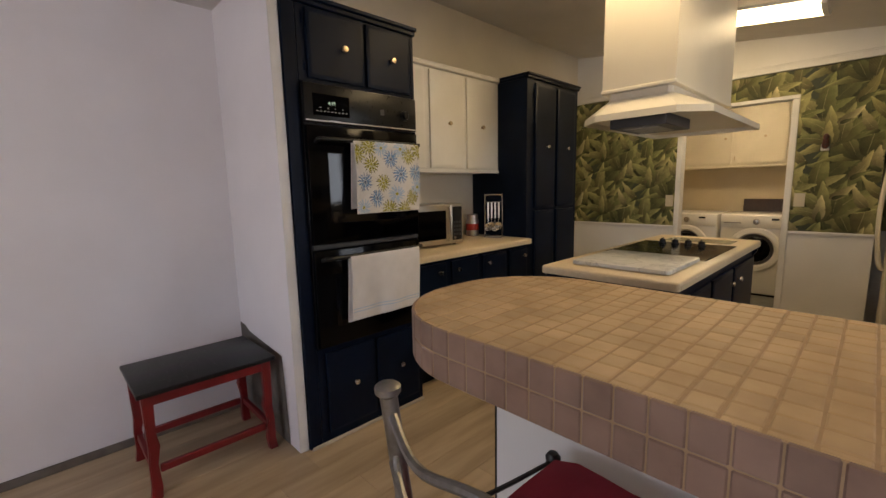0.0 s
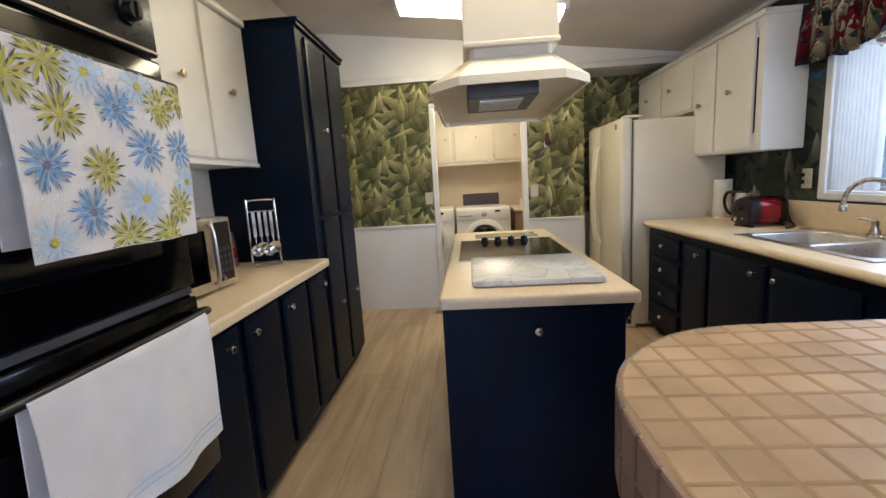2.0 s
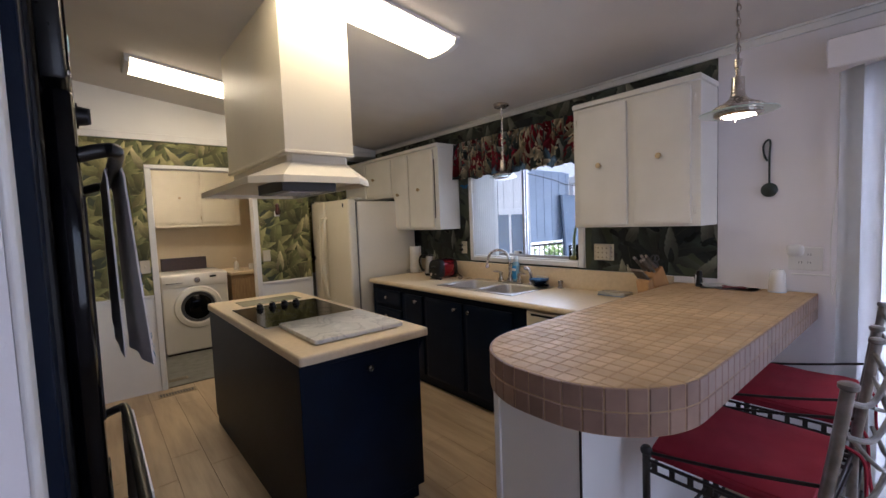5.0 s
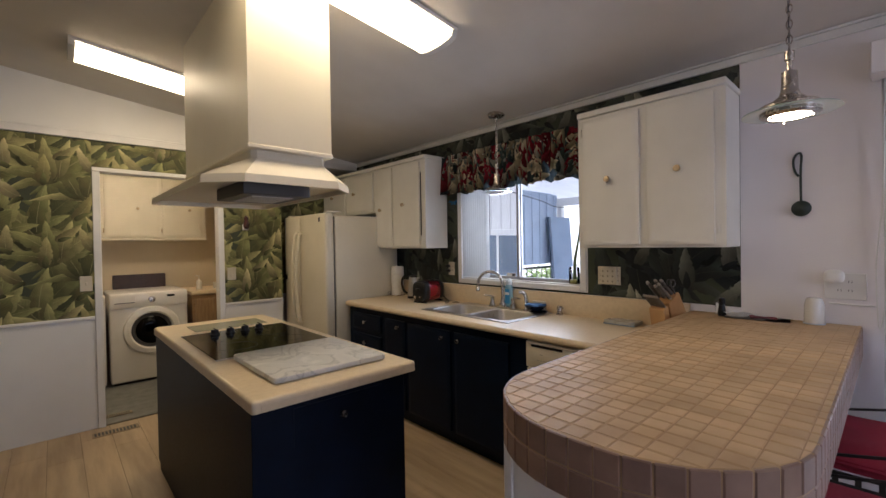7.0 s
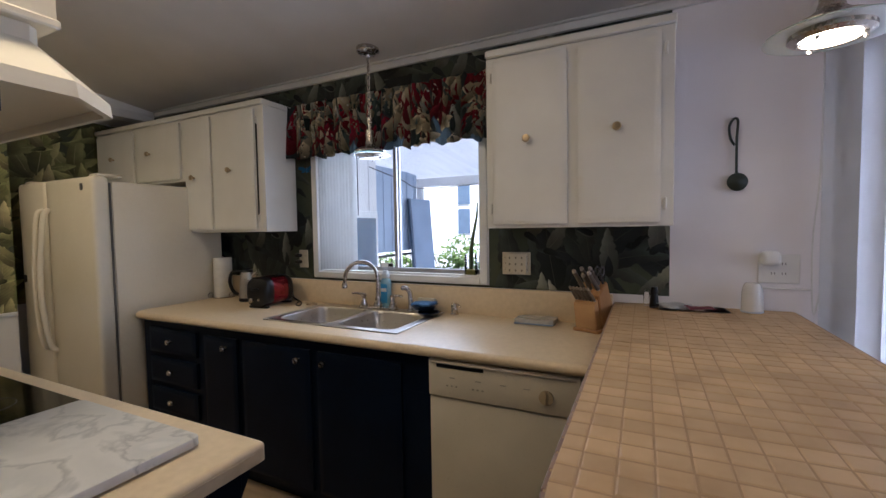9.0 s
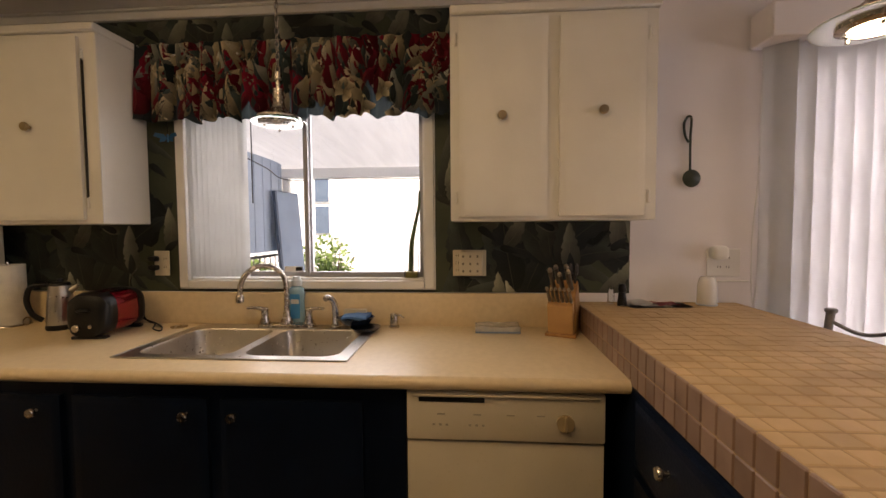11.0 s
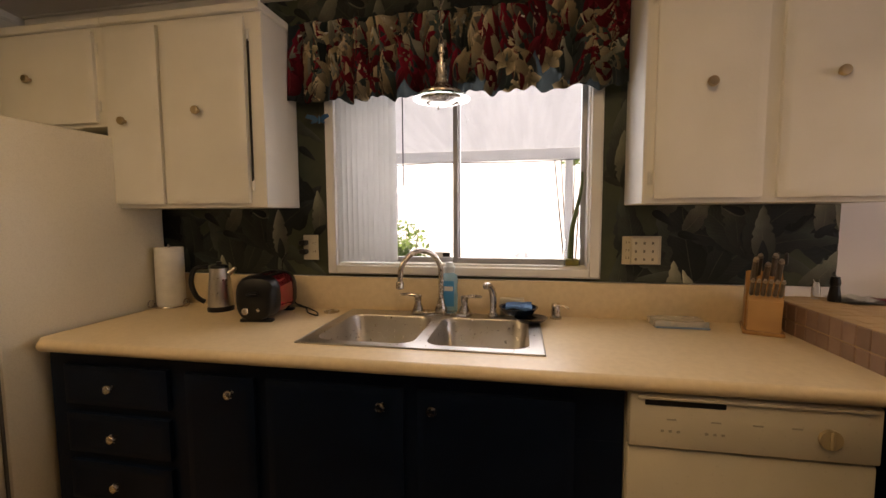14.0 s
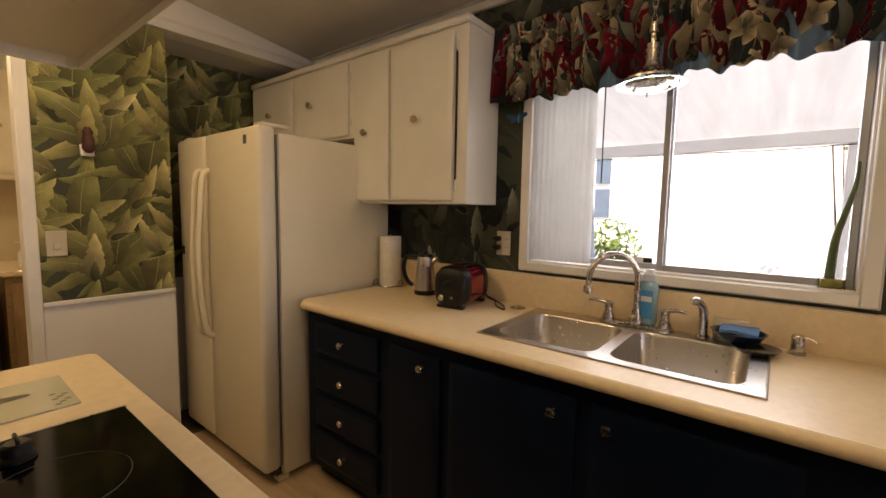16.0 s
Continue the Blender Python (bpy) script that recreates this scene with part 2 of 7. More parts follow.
def leaf_mat(name, stops, rib, rough=0.6):
    """Printed leaves: u runs across a leaf, v along it; every island has its own tone."""
    m = bpy.data.materials.new(name)
    m.use_nodes = True
    n, l = m.node_tree.nodes, m.node_tree.links
    p = n["Principled BSDF"]
    p.inputs["Roughness"].default_value = rough
    p.inputs["Specular IOR Level"].default_value = 0.3
    uv, sep, geo = n.new("ShaderNodeUVMap"), n.new("ShaderNodeSeparateXYZ"), n.new("ShaderNodeNewGeometry")
    l.new(uv.outputs["UV"], sep.inputs["Vector"])
    ramp = n.new("ShaderNodeValToRGB")
    cr = ramp.color_ramp
    cr.elements[0].position, cr.elements[0].color = 0.0, (*stops[0], 1)
    cr.elements[1].position, cr.elements[1].color = 1.0, (*stops[-1], 1)
    for i, s in enumerate(stops[1:-1], 1):
        e = cr.elements.new(i / (len(stops) - 1))
        e.color = (*s, 1)
    l.new(geo.outputs["Random Per Island"], ramp.inputs["Fac"])

    def math_node(op, a, b=None):
        k = n.new("ShaderNodeMath")
        k.operation = op
        for i, v in enumerate((a, b)):
            if v is None:
                continue
            if isinstance(v, (int, float)):
                k.inputs[i].default_value = v
            else:
                l.new(v, k.inputs[i])
        return k.outputs[0]

    au = math_node("ABSOLUTE", sep.outputs["X"])
    slant = math_node("ADD", math_node("MULTIPLY", au, -5.0), math_node("MULTIPLY", sep.outputs["Y"], 24.0))
    vein = math_node("MULTIPLY", math_node("ADD", math_node("SINE", math_node("MULTIPLY", slant, 5.2)), 1.0), 0.5)
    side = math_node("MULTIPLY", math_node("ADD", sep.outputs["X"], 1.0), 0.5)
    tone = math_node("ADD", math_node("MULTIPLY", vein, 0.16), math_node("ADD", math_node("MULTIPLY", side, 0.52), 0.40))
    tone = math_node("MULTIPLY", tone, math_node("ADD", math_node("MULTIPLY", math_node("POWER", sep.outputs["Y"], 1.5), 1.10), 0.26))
    brush = n.new("ShaderNodeTexNoise")
    brush.inputs["Scale"].default_value, brush.inputs["Detail"].default_value = 14.0, 4.0
    where = n.new("ShaderNodeTexCoord")
    l.new(where.outputs["Object"], brush.inputs["Vector"])
    tone = math_node("MULTIPLY", tone, math_node("ADD", math_node("MULTIPLY", brush.outputs["Fac"], 1.1), 0.42))
    mul = n.new("ShaderNodeMix")
    mul.data_type, mul.blend_type = "RGBA", "MULTIPLY"
    mul.inputs["Factor"].default_value = 1.0
    l.new(ramp.outputs["Color"], mul.inputs["A"])
    l.new(tone, mul.inputs["B"])
    ribmix = n.new("ShaderNodeMix")
    ribmix.data_type = "RGBA"
    l.new(math_node("MULTIPLY", math_node("LESS_THAN", au, 0.03), 0.45), ribmix.inputs["Factor"])
    l.new(mul.outputs["Result"], ribmix.inputs["A"])
    ribmix.inputs["B"].default_value = (*rib, 1)
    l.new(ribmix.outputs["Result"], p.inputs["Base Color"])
    return m


def wood_mat(name, a, b, rough=0.45, rand=0.12, grain=(30, 1.6, 30)):
    m = mat(name, a, rough, c2=b, scale=3.0, bump=0.15, bscale=14, stretch=grain, rand=rand)
    return m


NAVY = mat("navy_paint", (0.0036, 0.0088, 0.0235), 0.42, c2=(0.0022, 0.0054, 0.0150), scale=5, bump=0.12, bscale=120, spec=0.13)
WHITE_CAB = mat("white_cabinet_paint", (0.76, 0.74, 0.69), 0.42, c2=(0.70, 0.68, 0.63), scale=4, bump=0.10, bscale=90)
WALL = mat("white_wall_paint", (0.82, 0.79, 0.81), 0.75, c2=(0.77, 0.74, 0.76), scale=2.5, bump=0.18, bscale=160)
CREAM_WALL = mat("cream_wall_paint", (0.72, 0.67, 0.58), 0.75, c2=(0.66, 0.61, 0.52), scale=2.5, bump=0.18, bscale=160)
CEIL = mat("ceiling_paint", (0.66, 0.63, 0.60), 0.85, c2=(0.61, 0.58, 0.55), scale=3, bump=0.35, bscale=220)
TRIM = mat("white_trim_paint", (0.76, 0.75, 0.73), 0.45, scale=5, bump=0.08)
PANEL = mat("white_wall_panel", (0.76, 0.75, 0.73), 0.5, c2=(0.71, 0.70, 0.68), scale=3, bump=0.08)
LAMINATE = mat("cream_laminate", (0.71, 0.575, 0.385), 0.36, c2=(0.65, 0.52, 0.34), scale=45, bump=0.03, bscale=300)
FRIDGE = mat("cream_enamel", (0.74, 0.68, 0.55), 0.28, c2=(0.70, 0.64, 0.51), scale=3, bump=0.10, bscale=260)
DW_WHITE = mat("bisque_enamel", (0.70, 0.63, 0.50), 0.3, scale=3, bump=0.05)
WASHER = mat("white_enamel", (0.74, 0.72, 0.68), 0.25, scale=3, c2=(0.70, 0.68, 0.64))
BLACK_GLASS = mat("black_glass", (0.0012, 0.0012, 0.0018), 0.10, scale=4, rvar=0.03, spec=0.16)
BLACK_PLASTIC = mat("black_plastic", (0.007, 0.007, 0.008), 0.36, scale=20, spec=0.35)
DARK_GREY = mat("dark_grey_plastic", (0.05, 0.05, 0.055), 0.45, scale=12)
STEEL = mat("brushed_steel", (0.55, 0.52, 0.49), 0.30, 1.0, c2=(0.50, 0.475, 0.445), scale=9)
NICKEL = mat("satin_nickel", (0.56, 0.51, 0.46), 0.26, 1.0, scale=20)
BRASS = mat("worn_brass", (0.52, 0.40, 0.25), 0.32, 1.0, c2=(0.40, 0.32, 0.22), scale=30)
IRON = mat("dark_iron", (0.030, 0.028, 0.028), 0.45, 0.6, c2=(0.05, 0.045, 0.04), scale=30, bump=0.2)
GROUT = mat("sand_grout", (0.43, 0.29, 0.165), 0.9, scale=40, bump=0.4)
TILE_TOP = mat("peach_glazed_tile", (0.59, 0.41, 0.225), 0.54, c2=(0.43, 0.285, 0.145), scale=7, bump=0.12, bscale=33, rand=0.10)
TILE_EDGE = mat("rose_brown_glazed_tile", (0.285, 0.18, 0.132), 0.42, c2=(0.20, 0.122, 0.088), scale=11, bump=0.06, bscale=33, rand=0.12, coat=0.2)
PAPER_BASE = mat("wallpaper_ground", (0.026, 0.034, 0.018), 0.6, c2=(0.045, 0.054, 0.028), scale=7, bump=0.05)
LEAF_A = leaf_mat("palm_leaf_print", [(0.21, 0.225, 0.085), (0.38, 0.365, 0.15), (0.27, 0.28, 0.105), (0.47, 0.43, 0.19), (0.33, 0.325, 0.125), (0.23, 0.245, 0.09)], (0.46, 0.43, 0.22))
LEAF_DEEP = leaf_mat("shadow_leaf_print", [(0.095, 0.108, 0.045), (0.21, 0.22, 0.085), (0.135, 0.15, 0.06)], (0.16, 0.17, 0.07))
LEAF_B = leaf_mat("pale_leaf_print", [(0.58, 0.51, 0.25), (0.42, 0.38, 0.15), (0.66, 0.58, 0.31)], (0.45, 0.42, 0.22))
# darkened copies of the three leaf inks: the sink wall's shade as colour
LEAF_SHADED = leaf_mat("shaded_leaf_print", [(0.018, 0.028, 0.028), (0.075, 0.090, 0.072), (0.030, 0.042, 0.040), (0.11, 0.12, 0.092), (0.040, 0.052, 0.048), (0.020, 0.028, 0.028)], (0.075, 0.085, 0.055))
LEAF_SHADED_DEEP = leaf_mat("shaded_deep_leaf_print", [(0.010, 0.015, 0.017), (0.022, 0.030, 0.030), (0.015, 0.021, 0.022)], (0.03, 0.036, 0.026))
LEAF_SHADED_PALE = leaf_mat("shaded_pale_leaf_print", [(0.34, 0.34, 0.26), (0.19, 0.20, 0.155), (0.38, 0.37, 0.29)], (0.18, 0.18, 0.12))
FLOOR_GAP = mat("floor_underlay", (0.09, 0.065, 0.04), 0.8, scale=20)
PLANK = wood_mat("light_oak_plank", (0.52, 0.395, 0.25), (0.36, 0.262, 0.16), 0.42, 0.08, (5, 0.55, 5))
MARBLE = mat("white_grey_marble", (0.68, 0.67, 0.64), 0.3, scale=6.0, rvar=0.04)
ramp_m = [n for n in MARBLE.node_tree.nodes if n.type == "VALTORGB"][0].color_ramp
for pos, c in ((0.44, (0.64, 0.63, 0.60)), (0.492, (0.42, 0.42, 0.41)), (0.515, (0.60, 0.59, 0.56)), (0.60, (0.56, 0.56, 0.54))):
    e_m = ramp_m.elements.new(pos)
    e_m.color = (*c, 1)
for n_m in MARBLE.node_tree.nodes:
    if n_m.type == "TEX_NOISE" and n_m.inputs["Scale"].default_value < 10:
        n_m.inputs["Distortion"].default_value = 0.5
RED_CLOTH = mat("red_cushion_cloth", (0.36, 0.018, 0.040), 0.85, c2=(0.28, 0.012, 0.03), scale=10, bump=0.4, bscale=400)
RED_PAINT = mat("red_lacquer", (0.22, 0.010, 0.012), 0.35, c2=(0.15, 0.008, 0.010), scale=9, bump=0.1)
BLACK_LACQUER = mat("black_lacquer", (0.008, 0.008, 0.009), 0.3, scale=6, spec=0.25)
TOWEL = mat("white_terry_cloth", (0.76, 0.73, 0.71), 0.95, c2=(0.70, 0.67, 0.65), scale=14, bump=0.7, bscale=500)
PANE = pane_mat("window_glass")
FROST = glass_mat("green_frosted_glass", (0.62, 0.80, 0.72), 0.30)
FROST.node_tree.nodes["Principled BSDF"].inputs["Transmission Weight"].default_value = 0.55
CLEAR = glass_mat("clear_glass", (0.97, 1.0, 0.98), 0.0)
TUBE = glow("fluorescent_diffuser", (1.0, 0.78, 0.46), 5.6)
BULB = glow("pendant_bulb", (1.0, 0.86, 0.62), 14.0)


def let_light_through(m, color, share):
    """Thin vinyl and fibreglass pass a share of the light."""
    n, l = m.node_tree.nodes, m.node_tree.links
    t, mix = n.new("ShaderNodeBsdfTranslucent"), n.new("ShaderNodeMixShader")
    paint = n["Principled BSDF"].inputs["Base Color"]
    if color is None:
        l.new(paint.links[0].from_socket, t.inputs["Color"])
    else:
        t.inputs["Color"].default_value = (*color, 1)
    mix.inputs["Fac"].default_value = share
    l.new(n["Principled BSDF"].outputs["BSDF"], mix.inputs[1])
    l.new(t.outputs["BSDF"], mix.inputs[2])
    l.new(mix.outputs["Shader"], n["Material Output"].inputs["Surface"])
    return m


BLIND = let_light_through(mat("white_vinyl_blind", (0.70, 0.70, 0.70), 0.6, scale=6), (0.74, 0.73, 0.70), 0.36)
LAUNDRY_FLOOR = mat("grey_vinyl_floor", (0.20, 0.20, 0.185), 0.5, c2=(0.13, 0.13, 0.12), scale=12, bump=0.1)
LAUNDRY_WALL = mat("tan_wall_paint", (0.62, 0.53, 0.38), 0.75, c2=(0.57, 0.48, 0.34), scale=3, bump=0.15)

# ---- the shell of the house ----
XE, YN, XW, XD, YS = 1.37, 5.15, -2.19, -2.25, -2.4
Y_RET = 1.14
# the recess for the fridge, beside the laundry doorway
NX, NY = 0.455, 5.52


def ceil_z(x):
    return 2.55 - 0.125 * x


def wall(name, blocks, material, label):
    bm = B()
    for b in blocks:
        box(bm, *b)
    return solid(name, bm, material, label, "wall", kind="structure", smooth=0)


floor = solid("floor", box(B(), XD - 0.1, XE + 0.1, YS - 0.1, YN + 0.05, -0.14, -0.006), FLOOR_GAP, "light oak vinyl plank floor of the kitchen", "floor", kind="structure", smooth=0)
solid("floor_laundry", box(B(), -1.95, NX - 0.0505, YN + 0.05, 7.25, -0.14, -0.004), LAUNDRY_FLOOR, "grey sheet vinyl floor of the laundry room", "floor", kind="structure", smooth=0)
WY0, WY1, WZ0, WZ1 = 2.29, 3.43, 1.115, 2.02
SY0, SY1, SZ1 = -1.05, 0.78, 2.06
T = 0.12
wall_east = wall("wall_east", [
    (XE, XE + T, YS, SY0, 0, 2.5), (XE, XE + T, SY0, SY1, SZ1, 2.5), (XE, XE + T, SY1, WY0, 0, 2.5),
    (XE, XE + T, WY0, WY1, 0, WZ0), (XE, XE + T, WY0, WY1, WZ1, 2.5), (XE, XE + T, WY1, NY + 0.1, 0, 2.5)], WALL, "white painted exterior wall with the sink window")
DX0, DX1, DZ = -1.0, -0.14, 2.04
wall_north = wall("wall_north", [
    (XW - 0.1, DX0, YN, YN + 0.1, 0, 3.0), (DX1, NX, YN, YN + 0.1, 0, 3.0), (NX, XE, YN, YN + 0.1, 2.2865, 3.0), (DX0, DX1, YN, YN + 0.1, DZ, 3.0)], PANEL, "white panelled wall with the laundry doorway")
wall("wall_west", [(XW - 0.1, XW, 1.19, YN, 0, 3.0)], CREAM_WALL, "cream painted wall behind the ovens and pantry")
wall("wall_return", [(XD, -1.522, Y_RET, 1.185, 0, 3.0)], WALL, "narrow white wall end beside the ovens")
wall("wall_dining", [(XD - 0.1, XD, YS, 1.19, 0, 3.0)], WALL, "white painted dining wall")
wall("wall_nook", [(NX - 0.06, NX, YN + 0.1005, NY + 0.1, 0, 2.5), (NX + 0.0005, XE - 0.0005, NY, NY + 0.1, 0, 2.5)], PANEL, "white walls of the recess behind the fridge")
solid("ceiling_nook", box(B(), NX + 0.001, XE - 0.001, YN + 0.1005, NY - 0.0005, 2.2875, 2.33), CEIL, "low ceiling of the fridge recess", "ceiling", kind="structure", smooth=0)
solid("floor_nook", box(B(), NX - 0.05, XE + 0.1, YN + 0.0505, NY + 0.1, -0.14, -0.003), FLOOR_GAP, "dark bare floor under the fridge recess", "floor", kind="structure", smooth=0)
QX0, QX1, QZ0, QZ1 = -1.2, 0.6, 0.9, 2.1
wall("wall_south", [(XD - 0.1, QX0, YS - 0.1, YS, 0, 3.0), (QX1, XE + 0.12, YS - 0.1, YS, 0, 3.0), (QX0, QX1, YS - 0.1, YS, 0, QZ0), (QX0, QX1, YS - 0.1, YS, QZ1, 3.0)], WALL, "plain white wall that closes the dining room")
for side, blk in (("north", (-1.95, 0.5, 7.05, 7.15, 0, 2.5)), ("west", (-2.0, -1.9, 5.265, 7.05, 0, 2.5)), ("east", (0.39, 0.455, NY + 0.1005, 7.05, 0, 2.5)), ("south_west", (-1.95, DX0 - 0.03, YN + 0.101, YN + 0.11, 0, 2.5)), ("south_east", (DX1 + 0.03, NX - 0.0605, YN + 0.101, YN + 0.11, 0, 2.5))):
    wall("wall_laundry_" + side, [blk], LAUNDRY_WALL, "tan painted laundry room wall")

bm = B()
xs = (XD - 0.15, XE + 0.13)
vs = [bm.verts.new((x, y, ceil_z(x) + dz)) for dz in (0, 0.1) for x in xs for y in (YS - 0.1, YN + 0.1)]
for f in ((0, 1, 3, 2), (4, 6, 7, 5), (0, 2, 6, 4), (1, 5, 7, 3), (0, 4, 5, 1), (2, 3, 7, 6)):
    bm.faces.new([vs[i] for i in f])
bmesh.ops.recalc_face_normals(bm, faces=bm.faces)
solid("ceiling", bm, CEIL, "off-white sloped ceiling", "ceiling", kind="structure", smooth=0)
solid("ceiling_soffit", box(B(), XD, -1.522, YS, Y_RET, 2.35, 2.41), CEIL, "low flat ceiling over the dining side", "ceiling", kind="structure", smooth=0)
solid("ceiling_laundry", box(B(), -1.95, NX - 0.0605, YN + 0.1, 7.15, 2.27, 2.36), CEIL, "low white laundry ceiling", "ceiling", kind="structure", smooth=0)


def strip(name, b, material=None, label="", bevel=0.004):
    return solid(name, box(B(), *b, bevel), material or TRIM, label, "trim", kind="structure")


strip("trim_north", (XW, XE - 0.03, YN - 0.028, YN, 2.285, 2.335), label="white moulding above the leaf wallpaper")
strip("trim_north_cap", (XW, XE - 0.03, YN - 0.012, YN, 2.336, 2.352), label="thin white bead above the moulding")
strip("chair_rail_west", (XW, DX0 - 0.045, YN - 0.014, YN, 0.872, 0.895), label="thin white rail under the leaf wallpaper")
strip("chair_rail_east", (DX1 + 0.045, NX, YN - 0.014, YN, 0.872, 0.895), label="thin white rail under the leaf wallpaper")
strip("casing_left", (DX0 - 0.045, DX0 + 0.004, YN - 0.016, YN + 0.10, 0, DZ), label="white doorway casing")
strip("casing_right", (DX1 - 0.004, DX1 + 0.045, YN - 0.016, YN + 0.10, 0, DZ), label="white doorway casing")
strip("casing_head", (DX0 - 0.045, DX1 + 0.045, YN - 0.016, YN + 0.10, DZ + 0.001, DZ + 0.035), label="white doorway head casing")
strip("crown_east", (XE - 0.022, XE, YS, YN - 0.03, 2.335, 2.372), label="thin white crown moulding")
strip("crown_east_cap", (XE - 0.036, XE, YS, YN - 0.03, 2.3725, 2.383), label="white crown moulding lip")
strip("casing_return", (-1.5215, -1.512, Y_RET - 0.004, 1.187, 0, 2.7), label="white painted wall edge")
strip("baseboard_dining", (XD, XD + 0.012, YS, Y_RET, 0, 0.045), mat("worn_grey_base", (0.20, 0.17, 0.14), 0.8, c2=(0.12, 0.10, 0.085), scale=9), "worn grey strip where the baseboard is missing")
strip("baseboard_ovens", (-1.486, -1.474, 1.19, 1.96, 0.001, 0.022), mat("beige_quarter_round", (0.5, 0.44, 0.34), 0.6), "beige floor moulding under the oven cabinet")

# rough grey patch low on the return wall, uneven along its top
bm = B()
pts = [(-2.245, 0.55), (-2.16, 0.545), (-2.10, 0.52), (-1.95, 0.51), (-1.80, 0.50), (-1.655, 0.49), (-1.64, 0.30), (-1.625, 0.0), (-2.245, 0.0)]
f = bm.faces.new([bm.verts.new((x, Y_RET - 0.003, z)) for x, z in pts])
solid("wall_patch", bm, mat("rough_grey_patch", (0.20, 0.18, 0.155), 0.9, c2=(0.10, 0.09, 0.08), scale=7, bump=0.5, bscale=60), "rough grey patch low on the wall", "trim", kind="structure")


# ---- leaf wallpaper ----
def leaf_outline(rng, length, width, kind):
    """Right-hand edge of a leaf as (v, half width)."""
    n = 20
    out = []
    splits = rng.sample(range(7, 19), 3)
    for i in range(n + 1):
        v = i / n
        w = math.sin(math.pi * min(v ** 0.85, 1.0)) ** 0.68 * (1 - 0.22 * v)
        if kind == 1 and 0 < i < n:
            w *= 0.76 if i in splits else 1.0 - 0.045 * (i % 2)
        out.append((v, w * width))
    return out


def add_leaf(bm, uvl, rng, place, c, ang, length, width, bend, kind, off, mi=0):
    ca, sa = math.cos(ang), math.sin(ang)
    edge = leaf_outline(rng, length, width, kind)
    rows = []
    for v, w in edge:
        along, swing = v * length, bend * length * v * v
        row = []
        for s in (-1, 0, 1):
            px, py = swing + s * max(w, 0.0004), along - 0.10 * length * (0 if s == 0 else min(w / width, 1)) * 0.5
            row.append((bm.verts.new(place(c[0] + px * ca - py * sa, c[1] + px * sa + py * ca, off)), s, v))
        rows.append(row)
    for a, b in zip(rows, rows[1:]):
        for k in (0, 1):
            f = bm.faces.new((a[k][0], a[k + 1][0], b[k + 1][0], b[k][0]))
            f.material_index = mi
            for lp, q in zip(f.loops, (a[k], a[k + 1], b[k + 1], b[k])):
                lp[uvl].uv = (q[1], q[2])


def clip_to(bm, planes):
    for co, no in planes:
        geom = bm.verts[:] + bm.edges[:] + bm.faces[:]
        bmesh.ops.bisect_plane(bm, geom=geom, plane_co=co, plane_no=no, clear_outer=True)


REPEAT_U, REPEAT_Z = 0.52, 0.62


def leaf_motif():
    """The leaves of one repeat of the paper, the hindmost first: place, turn, length, width, bend, kind, ink."""
    rng = random.Random(40)
    out = []
    for k in range(16):
        L = rng.uniform(0.26, 0.42)
        out.append((REPEAT_U * ((k * 0.618) % 1), REPEAT_Z * rng.random(), rng.gauss(0, 0.8), L, L * rng.uniform(0.17, 0.24), rng.uniform(-0.5, 0.5), 1, 2))
    for cu, cz, lean in ((0.10, 0.02, 0.12), (0.37, 0.30, -0.15), (0.22, 0.46, 0.3)):
        for a in (-1.25, 1.15, -0.8, 0.75, -0.38, 0.40, 0.02):
            L = rng.uniform(0.27, 0.42) * (1.05 - 0.22 * abs(a))
            out.append((cu + rng.uniform(-0.03, 0.03), cz + rng.uniform(-0.03, 0.03), a + lean + rng.uniform(-0.12, 0.12), L, L * rng.uniform(0.16, 0.22), -0.45 * a + rng.uniform(-0.2, 0.2), 1, 0))
    for cu, cz, a, L, bend in ((0.02, 0.30, 1.2, 0.17, 0.5), (0.30, 0.14, -1.0, 0.19, -0.5), (0.44, 0.52, 0.9, 0.16, 0.45), (0.20, 0.60, -1.3, 0.15, -0.4), (0.47, 0.20, 0.2, 0.16, 0.2), (0.13, 0.40, -0.3, 0.18, -0.2)):
        out.append((cu, cz, a, L * 1.25, L * 0.27, bend, 1, 1))
        out.append((cu + 0.02, cz - 0.01, a + 0.5, L * 0.55, L * 0.12, -bend, 0, 2))
    return out


